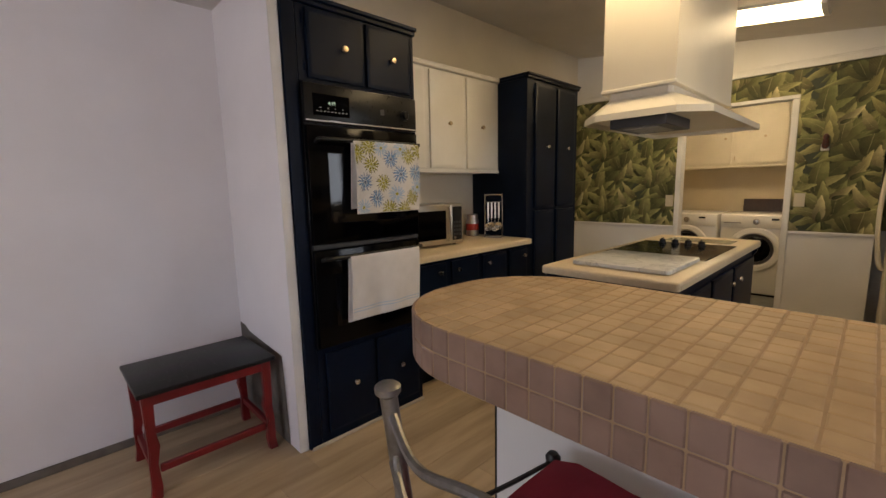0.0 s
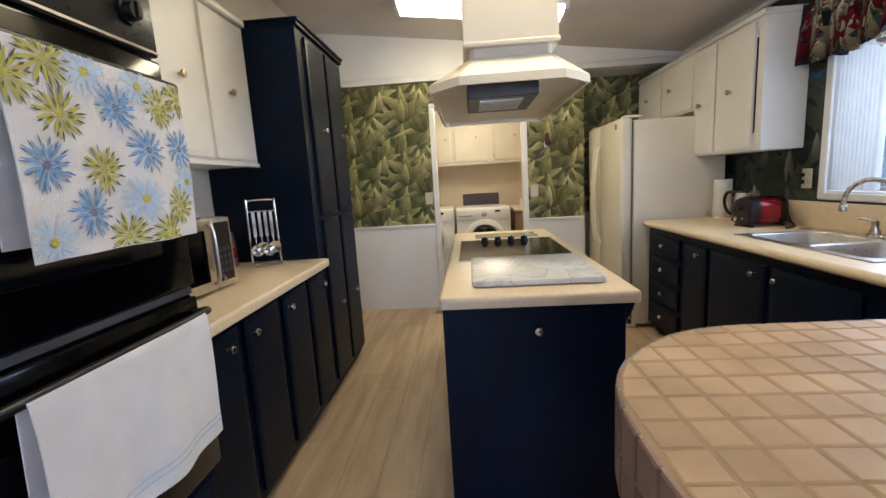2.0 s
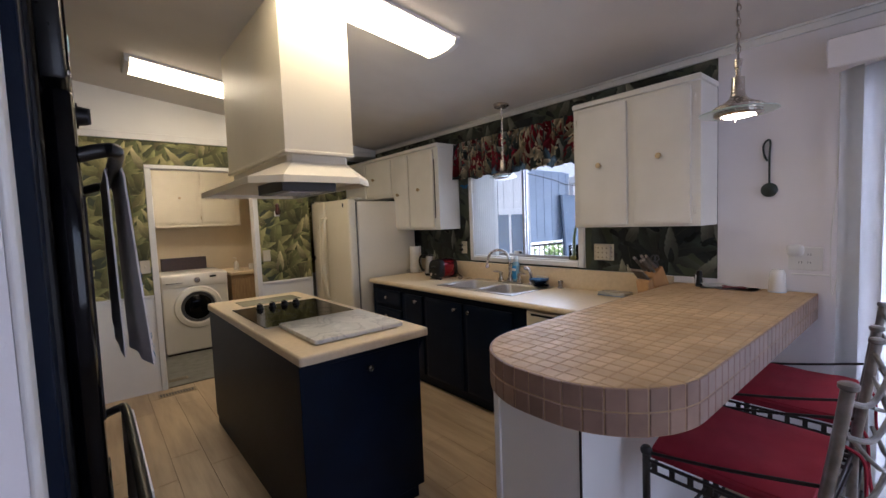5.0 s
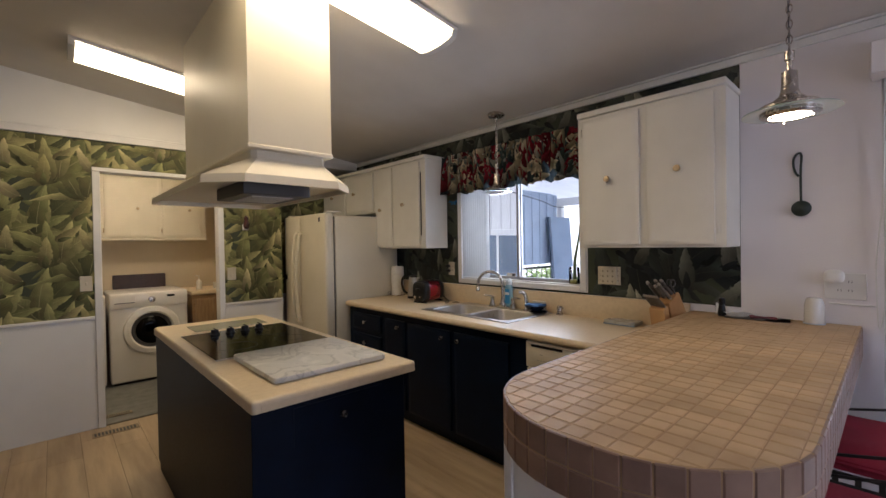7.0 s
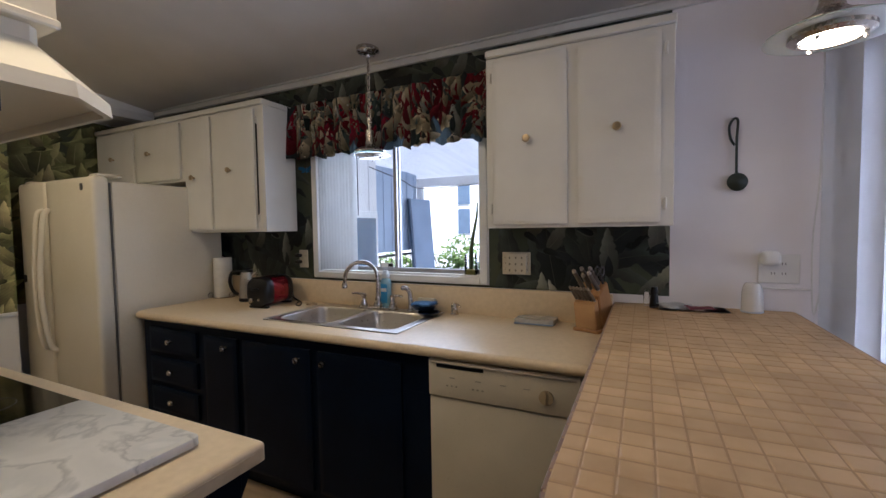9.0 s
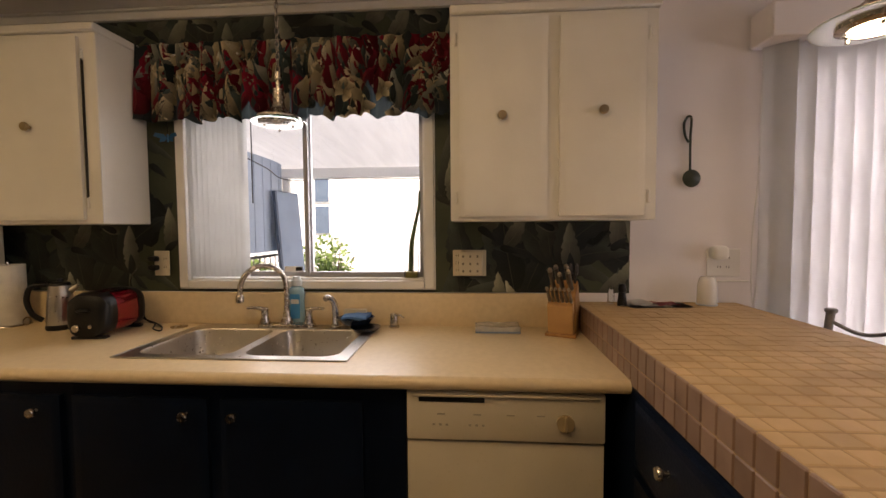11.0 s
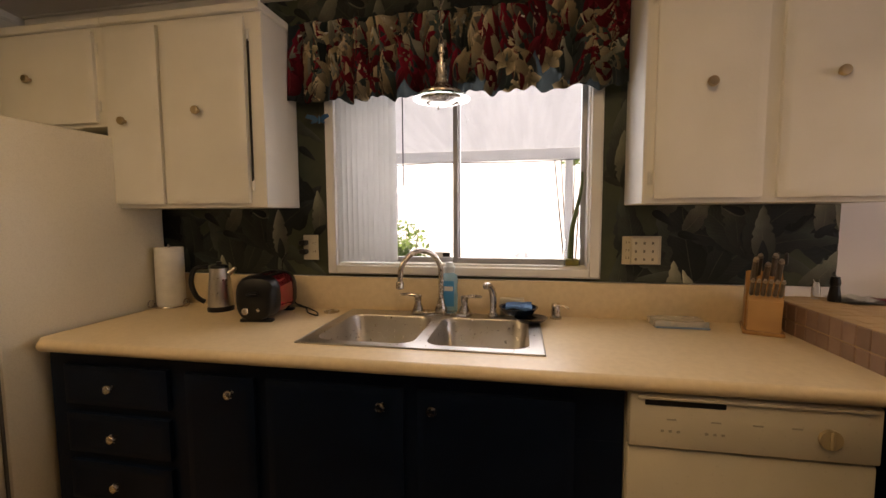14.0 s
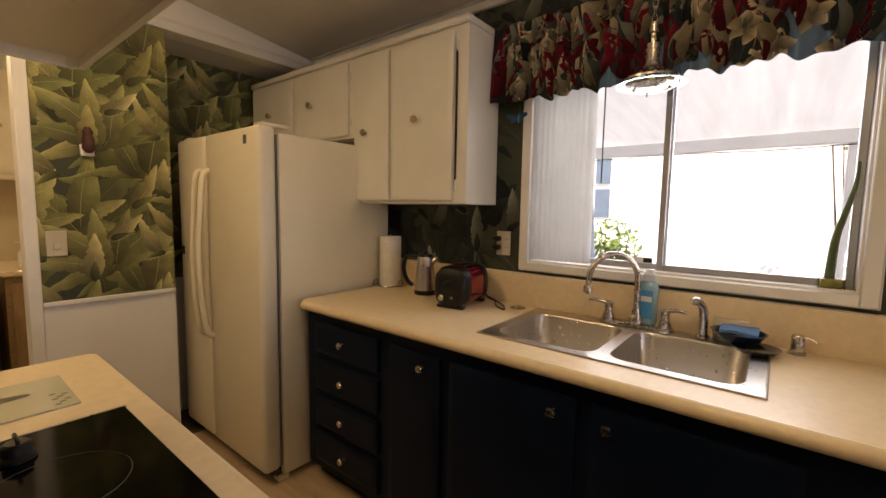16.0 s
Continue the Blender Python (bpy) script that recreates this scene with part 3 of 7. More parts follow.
def wallpaper(name, u0, u1, z0, z1, place, seed, shift, holes, label, inks=None):
    """Paper as its own sheet, with leaves printed as thin raised shapes."""
    rng = random.Random(seed)
    t = thing(name, place((u0 + u1) / 2, z0, 0.0), label, "wallpaper", kind="structure")
    bm = B()
    cells_u = sorted({u0, u1, *[h[0] for h in holes], *[h[1] for h in holes]})
    cells_z = sorted({z0, z1, *[h[2] for h in holes], *[h[3] for h in holes]})
    for a, b in zip(cells_u, cells_u[1:]):
        for c, d in zip(cells_z, cells_z[1:]):
            if a < u0 or b > u1 or c < z0 or d > z1:
                continue
            if any(h[0] <= (a + b) / 2 <= h[1] and h[2] <= (c + d) / 2 <= h[3] for h in holes):
                continue
            bm.faces.new([bm.verts.new(place(u, z, 0.0015)) for u, z in ((a, c), (b, c), (b, d), (a, d))])
    part("paper", bm, PAPER_BASE, t, smooth=0)
    bm = B()
    uvl = bm.loops.layers.uv.new("UVMap")
    inside = lambda u, z: any(h[0] + 0.03 < u < h[1] - 0.03 and h[2] + 0.02 < z < h[3] - 0.02 for h in holes)
    off = 0.0018
    for mu, mz, ang, L, W, bend, kind, ink in leaf_motif():
        for col in range(int((u1 - u0) / REPEAT_U) + 3):
            for row in range(int((z1 - z0) / REPEAT_Z) + 3):
                cu = u0 - REPEAT_U + shift + col * REPEAT_U + mu
                cz = z0 - REPEAT_Z + row * REPEAT_Z + mz + (REPEAT_Z / 2 if col % 2 else 0)
                off += 0.0000016
                ca, sa = math.cos(ang), math.sin(ang)
                rim = [(cu + (bend * L * v * v + sd * W) * ca - v * L * sa, cz + (bend * L * v * v + sd * W) * sa + v * L * ca) for v in (0, 0.2, 0.4, 0.6, 0.8, 1.0) for sd in (-1, 0, 1)]
                if any(inside(*q) for q in rim):
                    continue
                if all(p[0] < u0 or p[0] > u1 or p[1] < z0 or p[1] > z1 for p in rim):
                    continue
                add_leaf(bm, uvl, rng, place, (cu, cz), ang, L, W, bend, kind, off, ink)
    o, du, dz = Vector(place(0, 0, 0)), Vector(place(1, 0, 0)) - Vector(place(0, 0, 0)), Vector((0, 0, 1))
    clip_to(bm, [(o + du * u1, du), (o + du * u0, -du), (o + dz * z1, dz), (o + dz * z0, -dz)])
    leaves = part("leaf_print", bm, inks or [LEAF_A, LEAF_B, LEAF_DEEP], t, "overlapping printed banana leaves in olive greens", smooth=0)
    leaves["kind"] = "stuff"
    return t


def north_place(u, z, off):
    return (u, YN - off, z)


def nook_place(u, z, off):
    return (u, NY - off, z)


def east_place(u, z, off):
    return (XE - off, u, z)


wallpaper("wallpaper_west", XW, DX0 - 0.045, 0.895, 2.285, north_place, 11, 0.20, [], "olive green banana-leaf wallpaper beside the laundry doorway")
wallpaper("wallpaper_east", DX1 + 0.045, NX, 0.895, 2.285, north_place, 12, 0.05, [], "olive green banana-leaf wallpaper beside the fridge")
wallpaper("wallpaper_head", DX0 - 0.045, DX1 + 0.045, DZ + 0.036, 2.285, north_place, 13, 0.31, [], "olive green banana-leaf wallpaper over the doorway")
wallpaper("wallpaper_nook", NX + 0.002, XE - 0.012, 0.895, 2.285, nook_place, 15, 0.40, [], "olive green banana-leaf wallpaper in the fridge recess")
# same paper as the others; its inks carry the backlit wall's shade
wallpaper("wallpaper_sink", 1.382, NY - 0.03, 1.064, 2.335, east_place, 14, 0.11, [(2.245, 3.475, 1.075, 2.02)], "olive green banana-leaf wallpaper round the sink window, shade in its inks", [LEAF_SHADED, LEAF_SHADED_PALE, LEAF_SHADED_DEEP])

# ---- cabinets and counters ----
# double oven cabinet
c = thing("oven_cabinet", (-1.84, 1.57, 0), "tall navy painted cabinet around a black double oven", "cabinet")
for nm, b in (("side_panel", (XW + 0.002, -1.497, 1.188, 1.255, 0, 2.2, 0.002)), ("side_panel", (XW + 0.002, -1.497, 1.945, 1.965, 0, 2.2, 0.002)),
              ("top_box", (XW + 0.002, -1.497, 1.2555, 1.9445, 1.855, 2.2, 0.002)), ("bottom_box", (XW + 0.002, -1.497, 1.2555, 1.9445, 0.0, 0.53, 0.002)),
              ("back_panel", (XW + 0.002, XW + 0.02, 1.2555, 1.9445, 0.5305, 1.8545)), ("cornice", (XW + 0.002, -1.482, 1.188, 1.972, 2.2005, 2.222, 0.004)),
              ("cornice", (XW + 0.002, -1.472, 1.188, 1.98, 2.2225, 2.245, 0.006))):
    part(nm, box(B(), *b), NAVY, c)
for y0, y1, ky in ((1.30, 1.615, 1.49), (1.635, 1.925, 1.79)):
    d = part("door", door_panel(B(), None, y0, y1, 1.875, 2.185, -1.497, 0.02, "x", 1, 0.02), NAVY, c)
    knob(d, (-1.477, ky, 2.03), "x", 1, BRASS)
for y, z in ((1.288, 2.14), (1.288, 1.93), (1.932, 2.14), (1.932, 1.93)):
    hinge(c, (-1.497, y, z), "x", 1, NAVY)
for y0, y1, ky in ((1.30, 1.60, 1.46), (1.62, 1.93, 1.78)):
    d = part("lower_door", door_panel(B(), None, y0, y1, 0.06, 0.50, -1.497, 0.018, "x", 1, 0.02), NAVY, c)
    knob(d, (-1.479, ky, 0.30), "x", 1, NICKEL)

ov = thing("double_oven", (-1.84, 1.60, 0.535), "black glass built-in double wall oven with a digital clock", "oven")
part("housing", box(B(), -2.1, -1.49, 1.262, 1.938, 0.535, 1.85, 0.004), BLACK_PLASTIC, ov)
bm = box(B(), -1.4895, -1.462, 1.256, 1.944, 1.665, 1.848, 0.006, 2)
panel = part("control_panel", bm, mat("oven_panel", (0.008, 0.008, 0.008), 0.3, scale=9, spec=0.25), ov, "black control panel with clock and dial")
part("display_glass", box(B(), -1.4618, -1.459, 1.30, 1.50, 1.70, 1.80, 0.002), BLACK_GLASS, panel)
bm = B()
for k in range(9):
    box(bm, -1.4588, -1.4582, 1.315 + k * 0.02, 1.325 + k * 0.02, 1.718, 1.722)
    if k % 2:
        box(bm, -1.4588, -1.4582, 1.315 + k * 0.02, 1.323 + k * 0.02, 1.735, 1.738)
part("key_legend", bm, mat("grey_print", (0.4, 0.4, 0.4), 0.6), panel)
bm = B()
cyl(bm, (-1.4618, 1.86, 1.748), 0.03, 0.006, "x", 24)
cyl(bm, (-1.456, 1.86, 1.748), 0.023, 0.018, "x", 24, 0.02)
box(bm, -1.44, -1.432, 1.856, 1.864, 1.73, 1.768, 0.002)
part("dial", bm, BLACK_PLASTIC, panel)
part("badge", box(B(), -1.4618, -1.4595, 1.69, 1.715, 1.735, 1.765, 0.001), DARK_GREY, panel)
part("trim_strip", box(B(), -1.4618, -1.459, 1.26, 1.94, 1.672, 1.678), STEEL, panel)
part("maker_plate", box(B(), -1.459, -1.4575, 1.385, 1.44, 1.672, 1.680), mat("pale_plate", (0.5, 0.5, 0.5), 0.4), panel)
for z0, z1, hz in ((1.075, 1.655, 1.585), (0.54, 1.045, 1.005)):
    d = part("door", box(B(), -1.4885, -1.458, 1.258, 1.942, z0, z1, 0.008, 2), BLACK_GLASS, ov, "glossy black oven door")
    part("window", box(B(), -1.4578, -1.456, 1.36, 1.84, z0 + 0.10, z1 - 0.13, 0.003), mat("oven_window", (0.004, 0.004, 0.006), 0.05, scale=3, rvar=0.02, spec=0.4), d)
    bm = B()
    tube(bm, curve_pts([(-1.46, 1.30, hz - 0.01), (-1.43, 1.305, hz), (-1.415, 1.33, hz), (-1.413, 1.6, hz), (-1.415, 1.89, hz), (-1.43, 1.915, hz), (-1.46, 1.92, hz - 0.01)], 6), 0.0105, 10)
    part("handle", bm, BLACK_PLASTIC, d)
part("vent_slot", box(B(), -1.4885, -1.468, 1.262, 1.938, 1.05, 1.07, 0.002), DARK_GREY, ov)

# left run: base cabinets, counter, upper cabinets
c = thing("base_cabinet_west", (-1.87, 2.6, 0), "navy painted base cabinets with nickel knobs", "cabinet")
bm = B()
box(bm, XW + 0.002, -1.575, 1.967, 3.238, 0.085, 0.868)
box(bm, XW + 0.002, -1.64, 1.967, 3.238, 0.0, 0.084)
part("body", bm, NAVY, c)
for y0, y1, ky in ((1.985, 2.27, 2.19), (2.32, 2.60, 2.365), (2.65, 2.93, 2.70), (2.97, 3.21, 3.15)):
    d = part("door", door_panel(B(), None, y0, y1, 0.13, 0.84, -1.575, 0.02, "x", 1, 0.025), NAVY, c)
    knob(d, (-1.555, ky, 0.78), "x", 1, NICKEL)


def counter(name, x0, x1, y0, y1, radii, label, splash=None):
    t = thing(name, ((x0 + x1) / 2, (y0 + y1) / 2, 0.87), label, "countertop")
    part("slab", prism(B(), rounded(x0, x1, y0, y1, radii), 0.87, 0.912, 0.012, 3), LAMINATE, t)
    part("edge_band", box(B(), x0 + 0.03, x1 - 0.03, y0 - 0.0015, y0 - 0.0001, 0.871, 0.897), LAMINATE, t, "laminate edge band")
    part("edge_band", box(B(), x1 + 0.0001, x1 + 0.0015, y0 + 0.03, y1 - 0.03, 0.871, 0.897), LAMINATE, t, "laminate edge band")
    return t


counter("countertop_west", XW + 0.002, -1.525, 1.967, 3.238, (0, 0.02, 0.02, 0), "cream laminate countertop beside the ovens")
c = thing("upper_cabinet_west", (-2.03, 2.6, 1.46), "white painted wall cabinet with brass knobs", "cabinet")
part("body", box(B(), XW + 0.002, -1.885, 1.967, 3.238, 1.462, 2.2, 0.003), WHITE_CAB, c)
part("cornice", box(B(), XW + 0.002, -1.862, 1.967, 3.238, 2.2005, 2.24, 0.008), WHITE_CAB, c)
for y0, y1, ky in ((2.0, 2.385, 2.06), (2.435, 2.795, 2.62), (2.83, 3.2, 3.0)):
    d = part("door", door_panel(B(), None, y0, y1, 1.49, 2.185, -1.885, 0.02, "x", 1, 0.03), WHITE_CAB, c)
    knob(d, (-1.865, ky, 1.82), "x", 1, BRASS)
part("light_rail", box(B(), -1.905, -1.872, 1.967, 3.238, 1.455, 1.478, 0.004), WHITE_CAB, c)

# pantry
c = thing("pantry_cabinet", (-1.88, 3.65, 0), "tall navy painted pantry cabinet with four doors", "cabinet")
bm = B()
box(bm, XW + 0.002, -1.592, 3.241, 4.055, 0.06, 2.2, 0.002)
box(bm, XW + 0.002, -1.625, 3.25, 4.045, 0.0, 0.0595)
box(bm, XW + 0.002, -1.575, 3.236, 4.062, 2.2005, 2.222, 0.004)
box(bm, XW + 0.002, -1.565, 3.230, 4.068, 2.2225, 2.242, 0.005)
part("body", bm, NAVY, c)
for y0, y1, ks in ((3.345, 3.645, 3.53), (3.69, 3.99, 3.86)):
    d = part("door", door_panel(B(), None, y0, y1, 1.155, 2.17, -1.592, 0.02, "x", 1, 0.025), NAVY, c)
    knob(d, (-1.572, ks - 0.02, 1.67), "x", 1, NICKEL)
    d = part("lower_door", door_panel(B(), None, y0, y1, 0.10, 1.13, -1.592, 0.02, "x", 1, 0.025), NAVY, c)
    knob(d, (-1.572, ks - 0.02, 0.57), "x", 1, NICKEL)
for y, z in ((3.33, 2.08), (3.33, 1.25), (4.005, 2.08), (4.005, 1.25), (3.33, 0.95), (4.005, 0.95)):
    hinge(c, (-1.592, y, z), "x", 1, NAVY)

# sink run
c = thing("base_cabinet_east", (1.05, 3.3, 0), "navy painted sink base cabinets with drawers and nickel knobs", "cabinet")
part("drawer_carcass", box(B(), 0.735, XE - 0.002, 3.40, 4.28, 0.085, 0.868), NAVY, c)
part("sink_carcass", box(B(), 0.735, XE - 0.002, 2.285, 3.3995, 0.085, 0.70), NAVY, c)
part("face_rail", box(B(), 0.735, 0.755, 2.285, 3.3995, 0.7005, 0.868), NAVY, c)
part("toe_kick", box(B(), 0.80, XE - 0.002, 2.285, 4.28, 0.0, 0.084), NAVY, c)
for y0, y1, ky in ((3.44, 3.70, 3.515), (2.93, 3.395, 2.995), (2.42, 2.885, 2.835)):
    d = part("door", door_panel(B(), None, y0, y1, 0.12, 0.815, 0.735, 0.02, "x", -1, 0.03), NAVY, c)
    knob(d, (0.715, ky, 0.765), "x", -1, NICKEL)
for k in range(4):
    z1 = 0.82 - k * 0.18
    d = part("drawer", door_panel(B(), None, 3.77, 4.20, z1 - 0.145, z1, 0.735, 0.022, "x", -1, 0.03), NAVY, c)
    knob(d, (0.713, 3.985, z1 - 0.07), "x", -1, NICKEL)

# countertop with a cut-out for the sink
SX0, SX1, SYA, SYB = 0.815, 1.325, 2.50, 3.34
t = thing("countertop_sink", (1.03, 3.0, 0.87), "long cream laminate countertop with an inset sink", "countertop")
bm = B()
prism(bm, rounded(0.695, XE - 0.022, SYB - 0.012, 4.30, (0, 0, 0, 0.05)), 0.87, 0.912)
prism(bm, rounded(0.695, XE - 0.022, 1.6165, SYA + 0.012, (0.02, 0, 0, 0)), 0.87, 0.912)
box(bm, 0.695, SX0 + 0.012, SYA + 0.012, SYB - 0.012, 0.87, 0.912)
box(bm, SX1 - 0.012, XE - 0.022, SYA + 0.012, SYB - 0.012, 0.87, 0.912)
part("slab", bm, LAMINATE, t, smooth=0)
bm = B()
tube(bm, [(0.699, 1.6175, 0.891), (0.699, 4.26, 0.891)], 0.0212, 16)
part("nosing", bm, LAMINATE, t)
part("backsplash", box(B(), XE - 0.0215, XE - 0.0045, 1.62, 4.30, 0.87, 1.062, 0.005, 2), LAMINATE, t)

# dishwasher
d = thing("dishwasher", (1.0, 1.97, 0), "bisque white dishwasher with a round dial", "dishwasher")
part("tub", box(B(), 0.745, 1.34, 1.68, 2.28, 0.02, 0.866), DW_WHITE, d)
part("door", box(B(), 0.712, 0.744, 1.682, 2.278, 0.13, 0.705, 0.006, 2), DW_WHITE, d)
bm = box(B(), 0.702, 0.744, 1.682, 2.278, 0.712, 0.862, 0.006, 2)
cp = part("control_panel", bm, DW_WHITE, d)
part("latch_slot", box(B(), 0.6995, 0.703, 2.04, 2.24, 0.832, 0.846, 0.001), BLACK_PLASTIC, cp)
part("handle_lip", box(B(), 0.694, 0.7015, 1.70, 2.26, 0.848, 0.858, 0.003), DW_WHITE, cp)
bm = B()
cyl(bm, (0.7015, 1.80, 0.775), 0.026, -0.010, "x", 24)
box(bm, 0.684, 0.692, 1.796, 1.804, 0.752, 0.798, 0.002)
part("dial", bm, mat("dial_tan", (0.42, 0.33, 0.2), 0.4), cp)
bm = B()
for y in (2.19, 2.17, 2.15, 2.08, 2.06, 2.04):
    box(bm, 0.7008, 0.7018, y, y + 0.008, 0.758, 0.764)
for y in (2.16, 2.05, 1.95, 1.86):
    box(bm, 0.7008, 0.7018, y, y + 0.024, 0.792, 0.796)
part("legend", bm, mat("faint_print", (0.42, 0.38, 0.30), 0.6), cp)["kind"] = "stuff"
part("kick_plate", box(B(), 0.76, 0.78, 1.682, 2.278, 0.0, 0.125), BLACK_PLASTIC, d)


# upper cabinets on the window wall
def upper_east(y0, y1, z0, doors, label):
    c = thing("upper_cabinet", (1.23, (y0 + y1) / 2, z0), label, "cabinet", "white wall cabinets by the window")
    part("body", box(B(), 1.105, XE - 0.006, y0, y1, z0, 2.17, 0.003), WHITE_CAB, c)
    part("cornice", box(B(), 1.088, XE - 0.006, y0 - 0.006, y1, 2.1705, 2.205, 0.006), WHITE_CAB, c)
    for a, b, ky, kz, hy in doors:
        d = part("door", door_panel(B(), None, a, b, z0 + 0.018, 2.15, 1.105, 0.02, "x", -1, 0.03), WHITE_CAB, c)
        knob(d, (1.085, ky, kz), "x", -1, BRASS, r=0.0175)
        if hy == 3.672:
            # dark strip stands in for the shade along the proud hinge edge
            part("door_gap", box(B(), 1.0985, 1.1045, hy - 0.0035, hy + 0.0035, z0 + 0.10, 2.10), mat("gap_shadow", (0.02, 0.018, 0.015), 0.9), c)
        for z in (z0 + 0.09, 2.08):
            hinge(c, (1.105, hy, z), "x", -1, WHITE_CAB)
    return c


upper_east(1.382, 2.16, 1.385, [(1.79, 2.125, 1.962, 1.782, 2.138), (1.43, 1.745, 1.59, 1.792, 1.412)], "white painted two-door wall cabinet beside the window")
upper_east(3.612, 4.37, 1.385, [(4.095, 4.36, 4.262, 1.758, 4.368), (3.685, 4.075, 3.90, 1.785, 3.672)], "white painted two-door wall cabinet beside the fridge")
upper_east(4.3705, 5.475, 1.745, [(4.415, 4.93, 4.75, 1.962, 4.405), (4.965, 5.45, 5.215, 1.958, 5.458)], "short white painted wall cabinet over the fridge")

# refrigerator
f = thing("refrigerator", (0.95, 4.79, 0), "cream white side-by-side refrigerator with curved handles", "refrigerator")
FY0, FYS, FY1 = 4.335, 4.885, 5.25
part("body", box(B(), 0.625, 1.33, FY0, FY1, 0.03, 1.70, 0.012, 2), FRIDGE, f)
part("door_gasket", box(B(), 0.6155, 0.6245, FY0 + 0.012, FY1 - 0.012, 0.08, 1.69), mat("grey_gasket", (0.16, 0.15, 0.13), 0.8), f)
fd = part("freezer_door", box(B(), 0.525, 0.615, FYS + 0.004, FY1, 0.07, 1.725, 0.025, 3), FRIDGE, f)
rd = part("fridge_door", box(B(), 0.525, 0.615, FY0, FYS - 0.004, 0.07, 1.725, 0.025, 3), FRIDGE, f)
for d, y, s in ((fd, FYS + 0.045, 1), (rd, FYS - 0.045, -1)):
    bm = B()
    tube(bm, curve_pts([(0.53, y, 1.54), (0.497, y, 1.51), (0.478, y - s * 0.006, 1.32), (0.466, y - s * 0.010, 1.10), (0.474, y - s * 0.006, 0.86), (0.497, y, 0.69), (0.53, y, 0.66)], 6), 0.0155, 10)
    part("handle", bm, FRIDGE, d)
part("dispenser", box(B(), 0.520, 0.5255, 5.185, 5.225, 1.075, 1.125, 0.002), BLACK_PLASTIC, fd)
part("badge", box(B(), 0.5215, 0.5255, 4.435, 4.462, 1.645, 1.685, 0.001), DARK_GREY, rd)
for y in (4.40, 5.19):
    part("hinge_cover", box(B(), 0.56, 0.70, y - 0.04, y + 0.04, 1.7265, 1.742, 0.005), FRIDGE, f)
part("grille", box(B(), 0.60, 0.63, FY0 + 0.025, FY1 - 0.025, 0.015, 0.065, 0.003), DARK_GREY, f)
for y in (4.37, 5.21):
    part("foot", box(B(), 0.60, 0.66, y - 0.025, y + 0.025, 0.0, 0.03, 0.004), FRIDGE, f)

# island
c = thing("kitchen_island", (-0.5, 3.2, 0), "navy painted kitchen island cabinet", "kitchen island")
bm = B()
box(bm, -0.806, -0.163, 2.30, 4.075, 0.06, 0.868, 0.002)
box(bm, -0.80, -0.20, 2.305, 4.05, 0.0, 0.0595)
part("body", bm, NAVY, c)
for y in (2.302, 4.04):
    bm = B()
    vs = [bm.verts.new(p) for yy in (y, y + 0.03) for p in ((-0.1625, yy, 0.866), (-0.130, yy, 0.866), (-0.138, yy, 0.835), (-0.1625, yy, 0.79))]
    bm.faces.new(vs[:4]), bm.faces.new(vs[7:3:-1])
    for i in range(4):
        bm.faces.new((vs[i], vs[4 + i], vs[4 + (i + 1) % 4], vs[(i + 1) % 4]))
    bmesh.ops.recalc_face_normals(bm, faces=bm.faces)
    part("bracket", bm, NAVY, c)
d = part("drawer", door_panel(B(), None, -0.66, -0.28, 0.70, 0.84, 2.30, 0.004, "y", -1, 0.02), NAVY, c)
knob(d, (-0.47, 2.296, 0.775), "y", -1, NICKEL)
for y0, y1, ky in ((2.36, 2.90, 2.82), (2.95, 3.40, 3.32), (3.45, 4.03, 3.52)):
    d = part("door", door_panel(B(), None, y0, y1, 0.10, 0.80, -0.163, 0.018, "x", 1, 0.025), NAVY, c)
    knob(d, (-0.145, ky, 0.72), "x", 1, NICKEL)
counter("countertop_island", -0.815, -0.123, 2.262, 4.10, (0.015, 0.015, 0.03, 0.03), "cream laminate island countertop")

ct = thing("cooktop", (-0.47, 3.32, 0.912), "black glass electric cooktop with four knobs", "cooktop")
part("glass", box(B(), -0.755, -0.18, 2.90, 3.60, 0.9125, 0.918, 0.002), BLACK_GLASS, ct)
for x0, x1, y0, y1 in ((-0.757, -0.178, 2.898, 2.8995), (-0.757, -0.178, 3.6005, 3.602)):
    part("rim", box(B(), x0, x1, y0, y1, 0.9125, 0.9185), STEEL, ct)
for x in (-0.605, -0.522, -0.44, -0.358):
    bm = lathe(B(), [(0.026, 0), (0.026, 0.006), (0.021, 0.010), (0.020, 0.026), (0.016, 0.030), (0, 0.030)], (x, 3.505, 0.9182), 20)
    kb = part("knob", bm, BLACK_PLASTIC, ct)
    part("grip", box(B(), x - 0.003, x + 0.003, 3.482, 3.528, 0.9485, 0.957, 0.002), BLACK_PLASTIC, kb)
bm = B()
for x, y, r in ((-0.60, 3.12, 0.095), (-0.33, 3.12, 0.075), (-0.60, 3.36, 0.075), (-0.33, 3.36, 0.095)):
    tube(bm, [(x + r * math.cos(a * math.pi / 16), y + r * math.sin(a * math.pi / 16), 0.9180) for a in range(33)], 0.0008, 4)
part("burner_ring", bm, DARK_GREY, ct)

